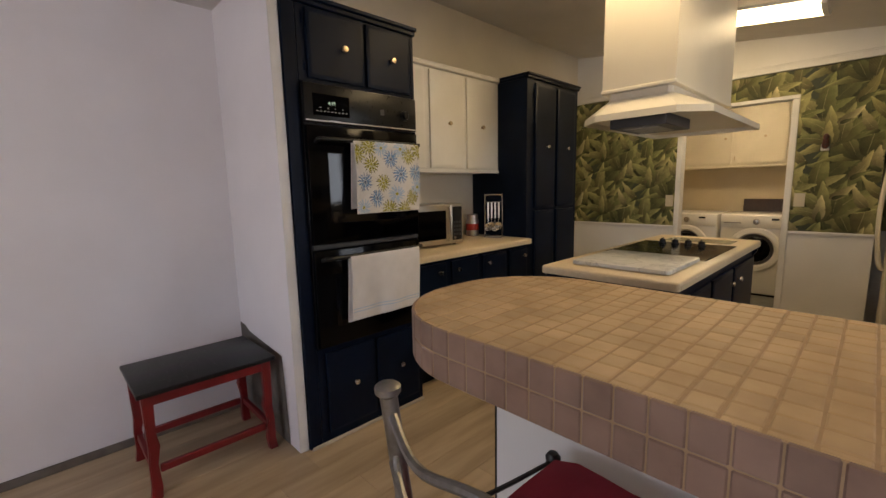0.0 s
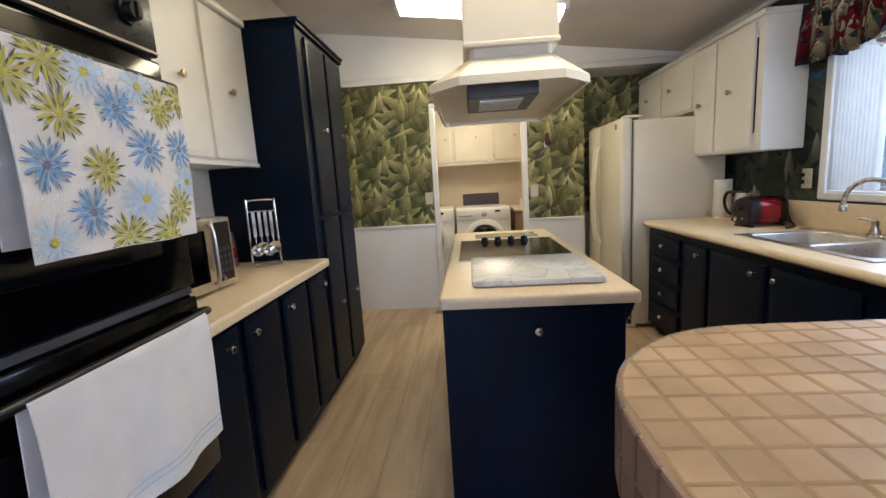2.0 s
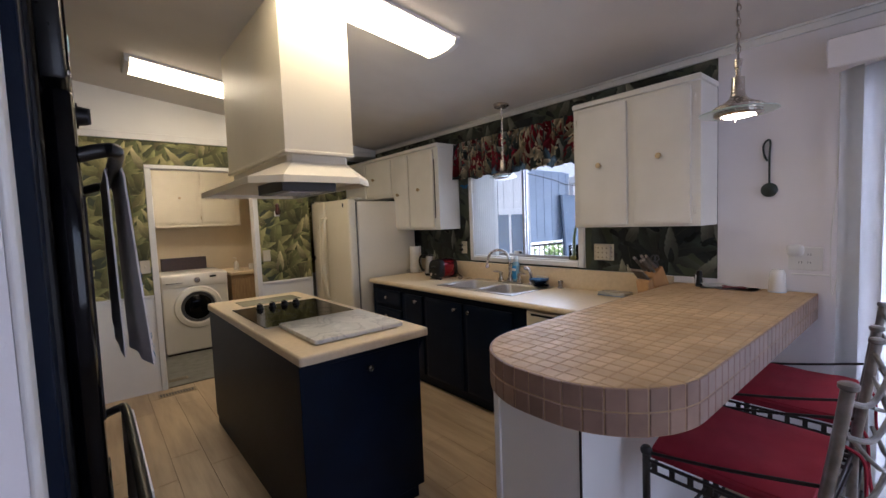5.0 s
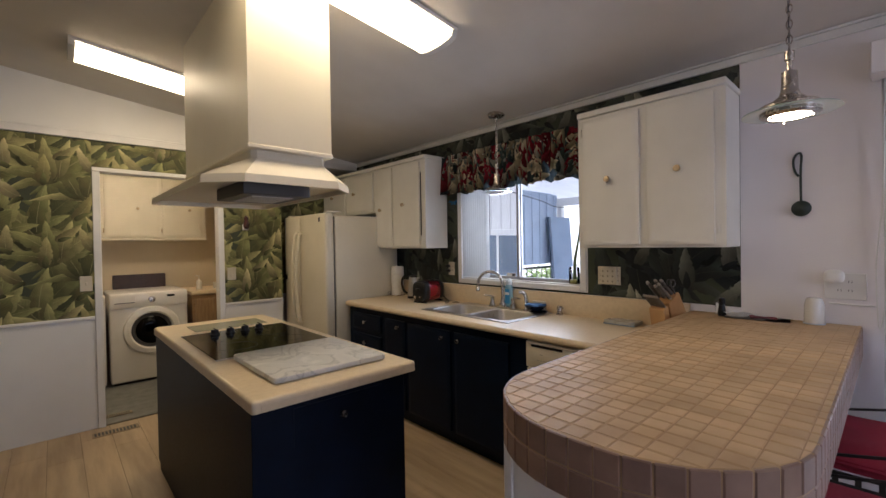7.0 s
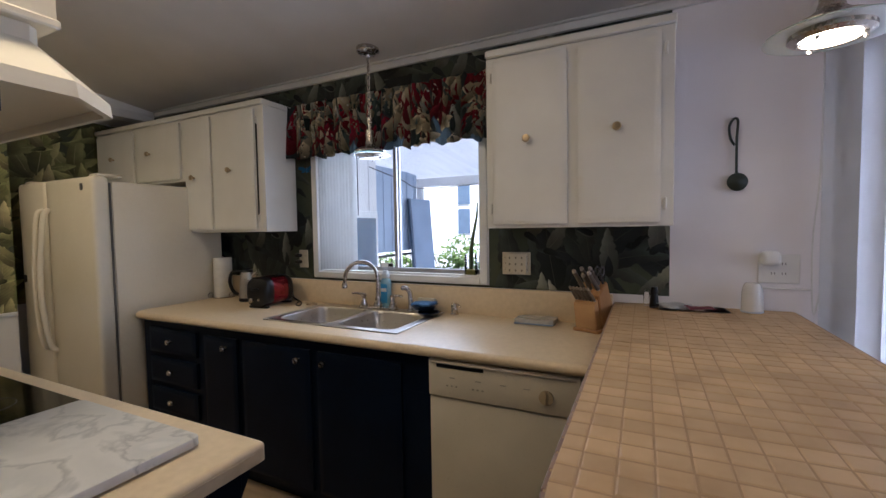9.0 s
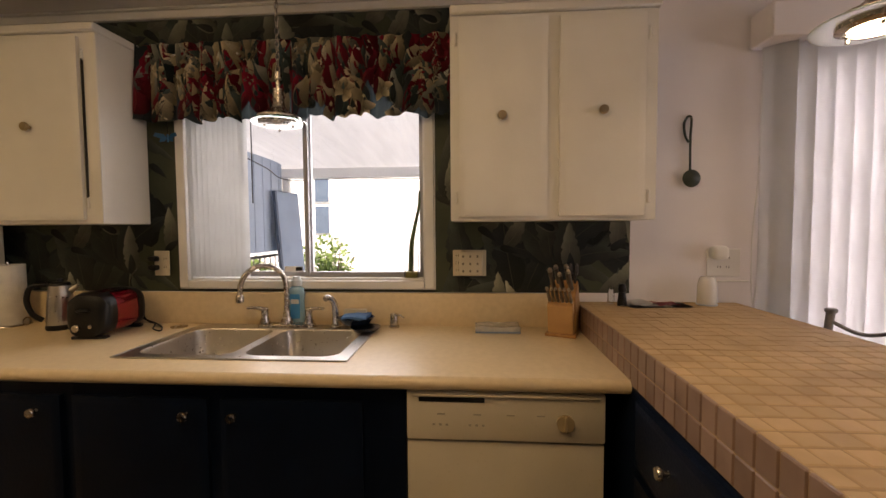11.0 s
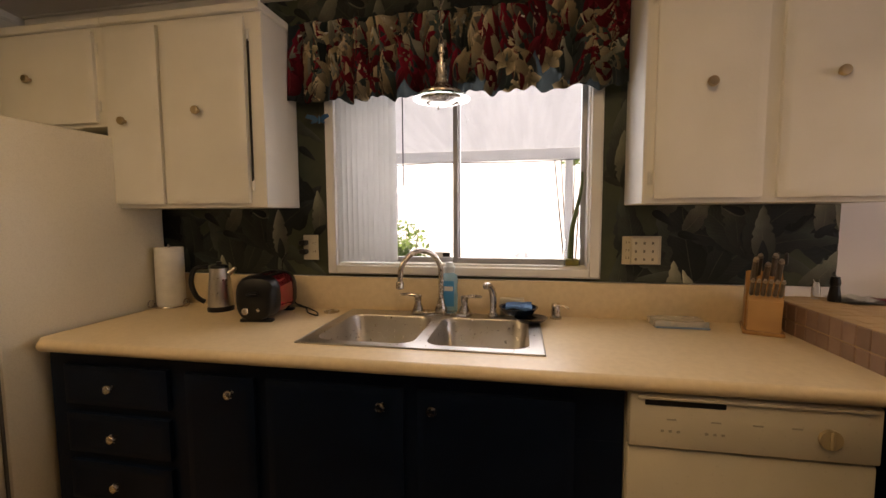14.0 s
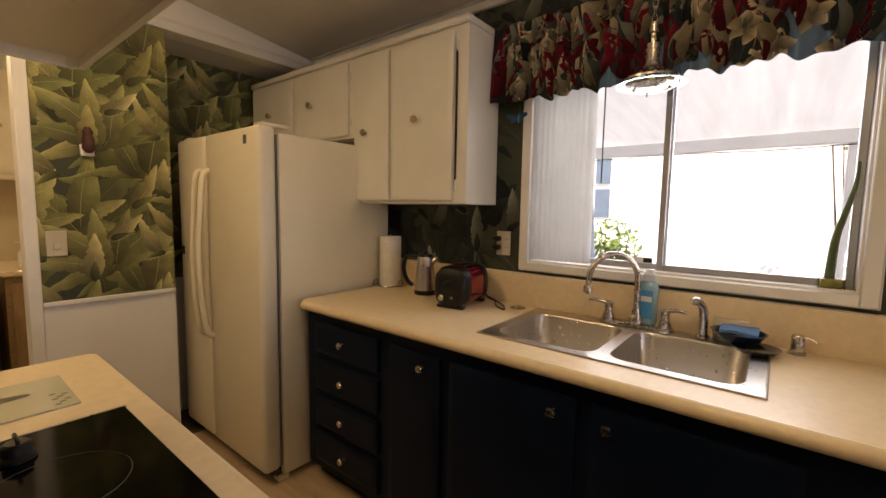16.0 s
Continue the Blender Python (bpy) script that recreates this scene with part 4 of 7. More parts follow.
# range hood hung from the ceiling
h = thing("range_hood", (-0.49, 3.2, 1.68), "cream painted island range hood with a flared skirt", "range hood")
HX0, HX1, HY0, HY1 = -0.68, -0.305, 2.645, 3.75
CREAM = mat("cream_hood_paint", (0.74, 0.68, 0.55), 0.45, c2=(0.70, 0.64, 0.51), scale=3, bump=0.06)
bm = B()
vs = [bm.verts.new((x, y, z)) for x, y in ((HX0, HY0), (HX1, HY0), (HX1, HY1), (HX0, HY1)) for z in (1.855, ceil_z(x) + 0.03)]
for i in range(4):
    j = (i + 1) % 4
    bm.faces.new((vs[2 * i], vs[2 * j], vs[2 * j + 1], vs[2 * i + 1]))
bm.faces.new([vs[i] for i in (6, 4, 2, 0)]), bm.faces.new([vs[i] for i in (1, 3, 5, 7)])
bmesh.ops.recalc_face_normals(bm, faces=bm.faces)
part("chimney", bm, CREAM, h, smooth=0)
part("lower_trim", box(B(), HX0 - 0.006, HX1 + 0.006, HY0 - 0.006, HY1 + 0.006, 1.835, 1.8545, 0.004), CREAM, h)


def octo(x0, x1, y0, y1, ch, far=0.02):
    """A rectangle with cut corners, ch at the near end and far at the other."""
    return [(x0 + ch, y0), (x1 - ch, y0), (x1, y0 + ch), (x1, y1 - far), (x1 - far, y1), (x0 + far, y1), (x0, y1 - far), (x0, y0 + ch)]


bm = B()
lay = [(octo(HX0 + 0.02, HX1 - 0.02, HY0 + 0.02, HY1 - 0.02, 0.02), 1.834), (octo(HX0 + 0.02, HX1 - 0.02, HY0 + 0.02, HY1 - 0.02, 0.02), 1.80),
       (octo(-0.835, -0.158, 2.62, 3.905, 0.13, 0.02), 1.725), (octo(-0.838, -0.155, 2.617, 3.908, 0.13, 0.02), 1.69), (octo(-0.825, -0.168, 2.63, 3.895, 0.13, 0.02), 1.69), (octo(-0.825, -0.168, 2.63, 3.895, 0.13, 0.02), 1.715)]
rings = [[bm.verts.new((x, y, z)) for x, y in o] for o, z in lay]
for a, b in zip(rings, rings[1:]):
    for i in range(8):
        bm.faces.new((a[i], a[(i + 1) % 8], b[(i + 1) % 8], b[i]))
bm.faces.new(rings[-1]), bm.faces.new(rings[0])
bmesh.ops.recalc_face_normals(bm, faces=bm.faces)
part("skirt", bm, CREAM, h, smooth=25)
bm = B()
box(bm, -0.675, -0.37, 2.74, 3.14, 1.655, 1.7145, 0.004)
fl = part("filter_box", bm, DARK_GREY, h, "dark grey filter housing")
bm = B()
for k in range(8):
    box(bm, -0.62, -0.43, 2.80 + k * 0.035, 2.817 + k * 0.035, 1.650, 1.6548)
part("grille", bm, STEEL, fl)

# ---- tiled breakfast bar ----
BX0, BY0, BY1, BZ = -0.515, 0.93, 1.612, 1.025
R_SW, R_NW = 0.30, 0.31
outline = rounded(BX0, XE - 0.005, BY0, BY1, (R_SW, 0.02, 0, R_NW), 14)
bar = thing("breakfast_bar", (0.45, 1.3, 0), "breakfast bar with a peach tiled top on a white base", "counter")
bm = B()
ins = rounded(BX0 - 0.0015, XE - 0.006, BY0 - 0.0015, BY1 + 0.0015, (R_SW, 0.02, 0, R_NW), 14)
prism(bm, ins, BZ - 0.128, BZ - 0.0020)
core = part("core", bm, GROUT, bar, smooth=0)
bm = B()
box(bm, -0.32, XE - 0.002, 1.245, 1.60, 0, BZ - 0.1285, 0.003)
base = part("base", bm, PANEL, bar, "white painted bar base panel")
bm = B()
for x, y in ((-0.321, 1.601),):
    box(bm, x - 0.008, x + 0.02, y - 0.008 if y < 1.3 else y - 0.02, y + 0.02 if y < 1.3 else y + 0.008, 0.0, BZ - 0.130, 0.003)
part("corner_strip", bm, TRIM, bar)
part("corner_seam", box(B(), -0.3225, -0.3165, 1.2425, 1.2485, 0.0, BZ - 0.130), BLACK_PLASTIC, bar)
bm = B()
box(bm, -0.29, 1.36, 1.6005, 1.615, 0.06, BZ - 0.130)
part("kitchen_side_panel", bm, NAVY, bar)
for x0, x1 in ((-0.25, 0.16), (0.20, 0.62)):
    d = part("drawer", door_panel(B(), None, x0, x1, 0.70, 0.88, 1.615, 0.018, "y", 1, 0.02), NAVY, bar)
    knob(d, ((x0 + x1) / 2, 1.633, 0.80), "y", 1, NICKEL)
    part("door", door_panel(B(), None, x0, x1, 0.10, 0.67, 1.615, 0.018, "y", 1, 0.02), NAVY, bar)

# ---- ceiling lights ----
def fluorescent(x0, x1, y0, y1, label):
    t = thing("fluorescent_light", ((x0 + x1) / 2, (y0 + y1) / 2, ceil_z((x0 + x1) / 2)), label, "ceiling light", "fluorescent ceiling lights")
    bm = B()
    sec = [(y0, 0.0), (y1, 0.0), (y1, -0.018), (y0, -0.018)]
    a = [bm.verts.new((x0, y, ceil_z(x0) + dz)) for y, dz in sec]
    b = [bm.verts.new((x1, y, ceil_z(x1) + dz)) for y, dz in sec]
    bm.faces.new(a), bm.faces.new(b)
    for i in range(4):
        bm.faces.new((a[i], a[(i + 1) % 4], b[(i + 1) % 4], b[i]))
    bmesh.ops.recalc_face_normals(bm, faces=bm.faces)
    part("frame", bm, TRIM, t)
    bm = B()
    rings = []
    for k in range(9):
        ang = math.pi * k / 8
        y = (y0 + y1) / 2 - math.cos(ang) * (y1 - y0) * 0.46
        dz = -0.018 - math.sin(ang) ** 0.6 * 0.045
        rings.append([bm.verts.new((x, y, ceil_z(x) + dz)) for x in (x0 + 0.03, x1 - 0.03)])
    for p, q in zip(rings, rings[1:]):
        bm.faces.new((p[0], p[1], q[1], q[0]))
    bmesh.ops.recalc_face_normals(bm, faces=bm.faces)
    part("diffuser", bm, TUBE, t, "glowing warm white diffuser")
    for x, s in ((x0, 1), (x1, -1)):
        bm = B()
        vs = [bm.verts.new((xx, (y0 + y1) / 2 - math.cos(math.pi * k / 8) * (y1 - y0) * 0.49, ceil_z(xx) - 0.018 - math.sin(math.pi * k / 8) ** 0.6 * 0.05)) for xx in (x, x + s * 0.032) for k in range(9)]
        bm.faces.new(vs[:9]), bm.faces.new(vs[9:])
        for k in range(8):
            bm.faces.new((vs[k], vs[k + 1], vs[10 + k], vs[9 + k]))
        bmesh.ops.recalc_face_normals(bm, faces=bm.faces)
        part("end_cap", bm, TRIM, t)
    return t


fluorescent(-1.19, 0.10, 4.16, 4.50, "long fluorescent ceiling light with a ribbed diffuser, lit")
fluorescent(-1.06, 0.25, 2.34, 2.63, "long fluorescent ceiling light beside the hood, lit")

# laundry ceiling light
t = thing("flush_light", (-0.66, 5.95, 2.27), "round frosted ceiling light in the laundry, lit", "ceiling light")
part("base", lathe(B(), [(0.14, 2.2695), (0.14, 2.25), (0.12, 2.245)], (-0.66, 5.95, 0)), TRIM, t)
part("dome", lathe(B(), [(0.135, 2.2445), (0.13, 2.20), (0.095, 2.165), (0.035, 2.148), (0, 2.146)], (-0.66, 5.95, 0)), glow("laundry_dome", (1.0, 0.80, 0.50), 20.0), t)


DISC = pane_mat("green_disc_glass")
[q for q in DISC.node_tree.nodes if q.type == "BSDF_TRANSPARENT"][0].inputs["Color"].default_value = (0.66, 0.82, 0.75, 1)
[q for q in DISC.node_tree.nodes if q.type == "FRESNEL"][0].inputs["IOR"].default_value = 1.09


def pendant(x, y, z, lit, label):
    """A pendant on a chain: bell, frosted ring and bulb; z is the ring's height."""
    t = thing("pendant_lamp", (x, y, ceil_z(x)), label, "pendant lamp", "pendant lamps over sink and bar")
    zc = ceil_z(x)
    part("canopy", lathe(B(), [(0.065, zc + 0.008), (0.065, zc - 0.012), (0.05, zc - 0.024), (0.012, zc - 0.03), (0.008, zc - 0.045)], (x, y, 0), 24), NICKEL, t)
    z_top = z + 0.20
    n = int((zc - 0.04 - z_top) / 0.026)
    for k in range(n):
        bm = B()
        zz = zc - 0.04 - (k + 0.5) * (zc - 0.04 - z_top) / n
        ring = [(0.008 * math.cos(a * math.pi / 6), 0.017 * math.sin(a * math.pi / 6)) for a in range(13)]
        tube(bm, [(x + (u if k % 2 else 0), y + (0 if k % 2 else u), zz + v) for u, v in ring], 0.0022, 6)
        part("chain_link", bm, NICKEL, t)
    part("cord", tube(B(), [(x + 0.004, y, zc - 0.03), (x - 0.004, y + 0.003, (zc + z_top) / 2), (x, y, z_top - 0.01)], 0.002, 6), DARK_GREY, t)
    part("stem", lathe(B(), [(0.006, z + 0.205), (0.014, z + 0.20), (0.014, z + 0.17), (0.009, z + 0.165), (0.009, z + 0.135), (0.022, z + 0.13), (0.024, z + 0.07), (0.03, z + 0.05)], (x, y, 0), 20), NICKEL, t)
    part("bell", lathe(B(), [(0.03, z + 0.05), (0.05, z + 0.032), (0.08, z + 0.020), (0.09, z + 0.012), (0.09, z + 0.004), (0.082, z + 0.003), (0.04, z + 0.03)], (x, y, 0), 32), NICKEL, t)
    r = 0.135 if lit else 0.112
    part("glass_ring", lathe(B(), [(0.075, z + 0.003), (r, z - 0.006), (r + 0.002, z - 0.010), (r - 0.005, z - 0.012), (0.075, z - 0.003)], (x, y, 0), 36), FROST if lit else DISC, t, "pale green glass disc")
    part("collar", lathe(B(), [(0.085, z - 0.004), (0.085, z - 0.016), (0.07, z - 0.024), (0.062, z - 0.022), (0.068, z - 0.004)], (x, y, 0), 32), NICKEL, t)
    part("bulb", lathe(B(), [(0.062, z - 0.014), (0.05, z - 0.024), (0.025, z - 0.029), (0, z - 0.030)], (x, y, 0), 24), BULB if lit else NICKEL, t, "glowing bulb face" if lit else "unlit bulb face")
    for k in range(3):
        a = k * 2.094 + 0.4
        part("screw", lathe(B(), [(0.005, z - 0.026), (0.005, z - 0.034), (0, z - 0.036)], (x + 0.066 * math.cos(a), y + 0.066 * math.sin(a), 0), 8), NICKEL, t)
    return t


pendant(0.585, 1.075, 1.865, True, "nickel pendant lamp with a green glass disc, lit, over the bar")
pendant(1.21, 2.895, 1.82, False, "nickel pendant lamp with a glass disc, unlit, over the sink")

# ---- sink window ----
w = thing("window_1", (XE, 2.86, 1.08), "white framed sliding window over the sink", "window", kind="structure")
bm = B()
Y0, Y1 = 2.25, 3.47
box(bm, XE - 0.02, XE + 0.004, Y0, Y0 + 0.045, 1.08, 2.05, 0.004)
box(bm, XE - 0.02, XE + 0.004, Y1 - 0.045, Y1, 1.08, 2.05, 0.004)
box(bm, XE - 0.02, XE + 0.004, Y0 + 0.0455, Y1 - 0.0455, 2.005, 2.05, 0.004)
box(bm, XE - 0.026, XE + 0.004, Y0 + 0.0455, Y1 - 0.0455, 1.08, 1.118, 0.004)
box(bm, XE + 0.005, XE + 0.11, WY0 + 0.001, WY0 + 0.012, WZ0, WZ1)
box(bm, XE + 0.005, XE + 0.11, WY1 - 0.012, WY1 - 0.001, WZ0, WZ1)
box(bm, XE + 0.005, XE + 0.11, WY0 + 0.013, WY1 - 0.013, WZ0 + 0.001, WZ0 + 0.012)
part("window_frame", bm, TRIM, w)
bm = B()
for y0, y1, x in ((WY0 + 0.013, 2.885, XE + 0.06), (2.855, WY1 - 0.013, XE + 0.085)):
    for b in ((y0, y0 + 0.022, WZ0 + 0.012, WZ1), (y1 - 0.022, y1, WZ0 + 0.012, WZ1), (y0 + 0.0221, y1 - 0.0221, WZ0 + 0.012, WZ0 + 0.036), (y0 + 0.0221, y1 - 0.0221, WZ1 - 0.03, WZ1)):
        box(bm, x, x + 0.02, b[0], b[1], b[2], b[3], 0.002)
part("sash", bm, mat("grey_aluminium_sash", (0.42, 0.42, 0.43), 0.4, 0.4), w)
for y0, y1, x in ((WY0 + 0.036, 2.862, XE + 0.07), (2.878, WY1 - 0.036, XE + 0.095)):
    p = part("pane", box(B(), x, x + 0.003, y0, y1, WZ0 + 0.037, WZ1 - 0.031), PANE, w)
    p.visible_shadow = False
part("alarm_sticker", box(B(), XE + 0.064, XE + 0.0665, 2.90, 2.99, WZ0 + 0.036, WZ0 + 0.062), mat("white_sticker", (0.7, 0.7, 0.7), 0.5), w)
part("sticker_mark", box(B(), XE + 0.062, XE + 0.0635, 2.902, 2.935, WZ0 + 0.04, WZ0 + 0.058), BLACK_PLASTIC, w)

# stacked vertical blind inside the window
b = thing("window_blind", (XE - 0.01, 3.33, 1.13), "stacked white vinyl vertical blind at the window's side", "blind")
part("track", box(B(), XE - 0.012, XE + 0.03, WY0 + 0.02, WY1 - 0.014, 1.985, 2.003, 0.003), TRIM, b)
for k in range(11):
    y = 3.405 - k * 0.025
    bm = B()
    pts = [(XE - 0.010, y + 0.012), (XE - 0.006, y + 0.002), (XE + 0.006, y - 0.007), (XE + 0.03, y - 0.012)]
    lo = [bm.verts.new((px, py, 1.135)) for px, py in pts]
    hi = [bm.verts.new((px, py, 1.984)) for px, py in pts]
    for i in range(3):
        bm.faces.new((lo[i], lo[i + 1], hi[i + 1], hi[i]))
    bmesh.ops.solidify(bm, geom=bm.faces[:], thickness=0.0015)
    part("slat", bm, BLIND, b)
part("wand", tube(B(), [(XE - 0.012, 3.10, 1.98), (XE - 0.012, 3.10, 1.48)], 0.003, 6), DARK_GREY, b)

# ---- sliding door with vertical blinds ----
s = thing("door_1", (XE, -0.13, 0), "white framed glass sliding patio door behind vertical blinds", "door", kind="structure")
bm = B()
box(bm, XE + 0.02, XE + 0.09, SY0 + 0.002, SY0 + 0.05, 0, SZ1 - 0.002, 0.003)
box(bm, XE + 0.02, XE + 0.09, SY1 - 0.05, SY1 - 0.002, 0, SZ1 - 0.002, 0.003)
box(bm, XE + 0.02, XE + 0.09, -0.16, -0.11, 0, SZ1 - 0.052, 0.003)
box(bm, XE + 0.02, XE + 0.09, SY0 + 0.051, SY1 - 0.051, SZ1 - 0.05, SZ1 - 0.002, 0.003)
part("door_frame", bm, TRIM, s)
p = part("pane", box(B(), XE + 0.05, XE + 0.055, SY0 + 0.05, SY1 - 0.05, 0.02, SZ1 - 0.05), PANE, s)
p.visible_shadow = False
v = thing("vertical_blind", (XE - 0.08, -0.1, 0.02), "grey white vertical blinds under a valance box", "blind")
part("valance", box(B(), XE - 0.14, XE - 0.002, SY0 - 0.1, 0.90, 2.10, 2.24, 0.006), WALL, v)
for k in range(26):
    y = 0.82 - k * 0.073
    bm = B()
    pts = [(XE - 0.105, y - 0.045), (XE - 0.085, y - 0.012), (XE - 0.06, y + 0.018), (XE - 0.03, y + 0.042)]
    lo = [bm.verts.new((px, py, 0.03)) for px, py in pts]
    hi = [bm.verts.new((px, py, 2.10)) for px, py in pts]
    for i in range(3):
        bm.faces.new((lo[i], lo[i + 1], hi[i + 1], hi[i]))
    bmesh.ops.solidify(bm, geom=bm.faces[:], thickness=0.0015)
    part("slat", bm, BLIND, v)
bm = tube(B(), curve_pts([(XE - 0.035, 0.865, 2.10), (XE - 0.03, 0.866, 1.6), (XE - 0.03, 0.885, 1.3), (XE - 0.03, 0.875, 1.02), (XE - 0.03, 0.845, 1.3), (XE - 0.03, 0.862, 1.62)], 6), 0.0028, 6)
part("pull_cord", bm, TRIM, v)

# dining window, the source of the daylight on the dining wall
q = thing("window_2", ((QX0 + QX1) / 2, YS, QZ0), "white framed dining room window", "window", kind="structure")
for b in ((QX0 + 0.002, QX0 + 0.05, QZ0 + 0.002, QZ1 - 0.002), (QX1 - 0.05, QX1 - 0.002, QZ0 + 0.002, QZ1 - 0.002), (-0.32, -0.28, QZ0 + 0.051, QZ1 - 0.051), (QX0 + 0.051, QX1 - 0.051, QZ0 + 0.002, QZ0 + 0.05), (QX0 + 0.051, QX1 - 0.051, QZ1 - 0.05, QZ1 - 0.002)):
    part("window_frame", box(B(), b[0], b[1], YS - 0.08, YS - 0.02, b[2], b[3], 0.003), TRIM, q)
p = part("pane", box(B(), QX0 + 0.05, QX1 - 0.05, YS - 0.055, YS - 0.05, QZ0 + 0.05, QZ1 - 0.05), PANE, q)
p.visible_shadow = False

# ---- outside the window ----
OUT_WHITE = mat("sunlit_white_siding", (0.83, 0.83, 0.82), 0.7, scale=2)
OUT_BLUE = mat("grey_blue_paint", (0.38, 0.46, 0.58), 0.7, scale=3, bump=0.1)
ROOF = let_light_through(mat("white_porch_panel", (0.74, 0.74, 0.74), 0.6, c2=(0.6, 0.6, 0.6), scale=2.5, stretch=(0.4, 5, 1)), (0.72, 0.74, 0.76), 0.3)
gr = solid("ground", box(B(), -60, 80, -60, 80, -0.7, -0.60), mat("pale_concrete_ground", (0.52, 0.51, 0.48), 0.9, c2=(0.42, 0.41, 0.38), scale=1.5, bump=0.3), "pale concrete and dirt ground outside", "ground", kind="structure", smooth=0)
deck = solid("porch_deck", box(B(), XE + 0.125, 4.6, -2.0, 8.0, -0.599, -0.1), mat("deck_paint", (0.50, 0.50, 0.48), 0.8), "grey painted porch deck", "deck", kind="structure", smooth=0)
t = thing("porch_roof", (3.0, 3.0, 2.1), "white corrugated metal porch roof with a beam", "porch roof", kind="structure")
for k in range(40):
    y = -2.0 + k * 0.25
    bm = B()
    vs = [bm.verts.new((x, yy, z)) for x, z in ((XE + 0.125, 2.42), (4.8, 2.105)) for yy in (y, y + 0.2495)]
    bm.faces.new((vs[0], vs[1], vs[3], vs[2]))
    bmesh.ops.solidify(bm, geom=bm.faces[:], thickness=0.02)
    part("roof_panel", bm, ROOF, t, smooth=0)
part("beam", box(B(), 4.45, 4.55, -2.0, 8.0, 1.975, 2.09, 0.005), OUT_WHITE, t)
for y in (2.05, 4.36, 7.6):
    part("post", box(B(), 4.46, 4.54, y - 0.04, y + 0.04, -0.1, 1.9745, 0.005), OUT_WHITE, t)
part("eave_cable", tube(B(), curve_pts([(4.43, 1.8, 1.965), (4.43, 2.6, 1.945), (4.43, 3.5, 1.96), (4.42, 4.3, 1.95), (3.9, 4.31, 2.02), (3.2, 4.31, 2.10)], 6), 0.006, 6), DARK_GREY, t)
n = thing("neighbour_house", (9.5, 4.0, -0.6), "bright white neighbouring house with a narrow window", "house")
part("wall", box(B(), 9.0, 9.2, -8, 18, -0.6, 3.1), OUT_WHITE, n, smooth=0)
part("roof", box(B(), 8.6, 9.6, -8, 18, 3.101, 3.3), OUT_WHITE, n, smooth=0)
for z0 in (1.22, 1.95):
    wi = part("window", box(B(), 8.96, 8.998, 5.35, 5.75, z0, z0 + 0.68, 0.01), OUT_WHITE, n)
    part("glass", box(B(), 8.94, 8.9595, 5.39, 5.71, z0 + 0.03, z0 + 0.65), mat("house_glass", (0.10, 0.14, 0.2), 0.1), wi)
# porch end: white storage wall with a window, a grey blue sun shade, a railing and a leaning board
e = thing("porch_end_wall", (3.0, 4.38, -0.1), "white storage wall with a window and a grey blue sun shade", "wall", kind="structure")
part("white_panel", box(B(), XE + 0.13, 3.43, 4.38, 4.46, -0.1, 2.25), OUT_WHITE, e, smooth=0)
for k in range(9):
    x = XE + 0.30 + k * 0.2
    part("panel_groove", box(B(), x, x + 0.006, 4.377, 4.3795, -0.1, 2.2), mat("groove_grey", (0.5, 0.5, 0.5), 0.8) if k == 0 else bpy.data.materials["groove_grey"], e)
part("shade_panel", box(B(), 3.435, 4.455, 4.40, 4.42, 1.10, 2.16), OUT_BLUE, e, "grey blue sun shade panel")
for k in range(5):
    x = 3.60 + k * 0.19
    part("shade_fold", box(B(), x, x + 0.012, 4.392, 4.3995, 1.10, 2.15, 0.003), OUT_BLUE, e)
w = part("storage_window", box(B(), 2.42, 3.41, 4.355, 4.3795, 0.55, 1.60, 0.004), OUT_WHITE, e, "white framed storage window")
GLASS_OUT = mat("storage_glass", (0.07, 0.12, 0.19), 0.06, scale=3)
for x0, x1 in ((2.47, 2.93), (2.99, 3.36)):
    part("pane", box(B(), x0, x1, 4.346, 4.3545, 0.62, 1.52), GLASS_OUT, w)
bd = thing("leaning_board", (4.3, 4.2, -0.1), "tall grey blue door leaning on the porch post", "board")
bm = box(B(), -0.26, 0.20, -0.018, 0.018, 0, 1.90, 0.004)
bmesh.ops.transform(bm, matrix=pose(4.36, 4.16, -0.1, -4.5, 0, -10), verts=bm.verts)
part("panel", bm, mat("pale_blue_board", (0.24, 0.31, 0.42), 0.6, c2=(0.19, 0.25, 0.34), scale=5), bd)
bm = box(B(), -0.262, -0.225, -0.020, 0.020, 0.0, 1.902, 0.002)
bmesh.ops.transform(bm, matrix=pose(4.36, 4.16, -0.1, -4.5, 0, -10), verts=bm.verts)
part("dark_edge", bm, mat("slate_edge", (0.07, 0.10, 0.15), 0.6), bd)
rl = thing("porch_railing", (4.5, 4.5, -0.1), "black iron porch railing", "railing")
part("top_rail", box(B(), 3.44, 4.455, 4.455, 4.485, 1.03, 1.06), IRON, rl)
part("bottom_rail", box(B(), 3.44, 4.455, 4.46, 4.48, 0.02, 0.04), IRON, rl)
for k in range(8):
    part("baluster", cyl(B(), (3.50 + k * 0.125, 4.47, -0.1), 0.008, 1.135, seg=6), IRON, rl)


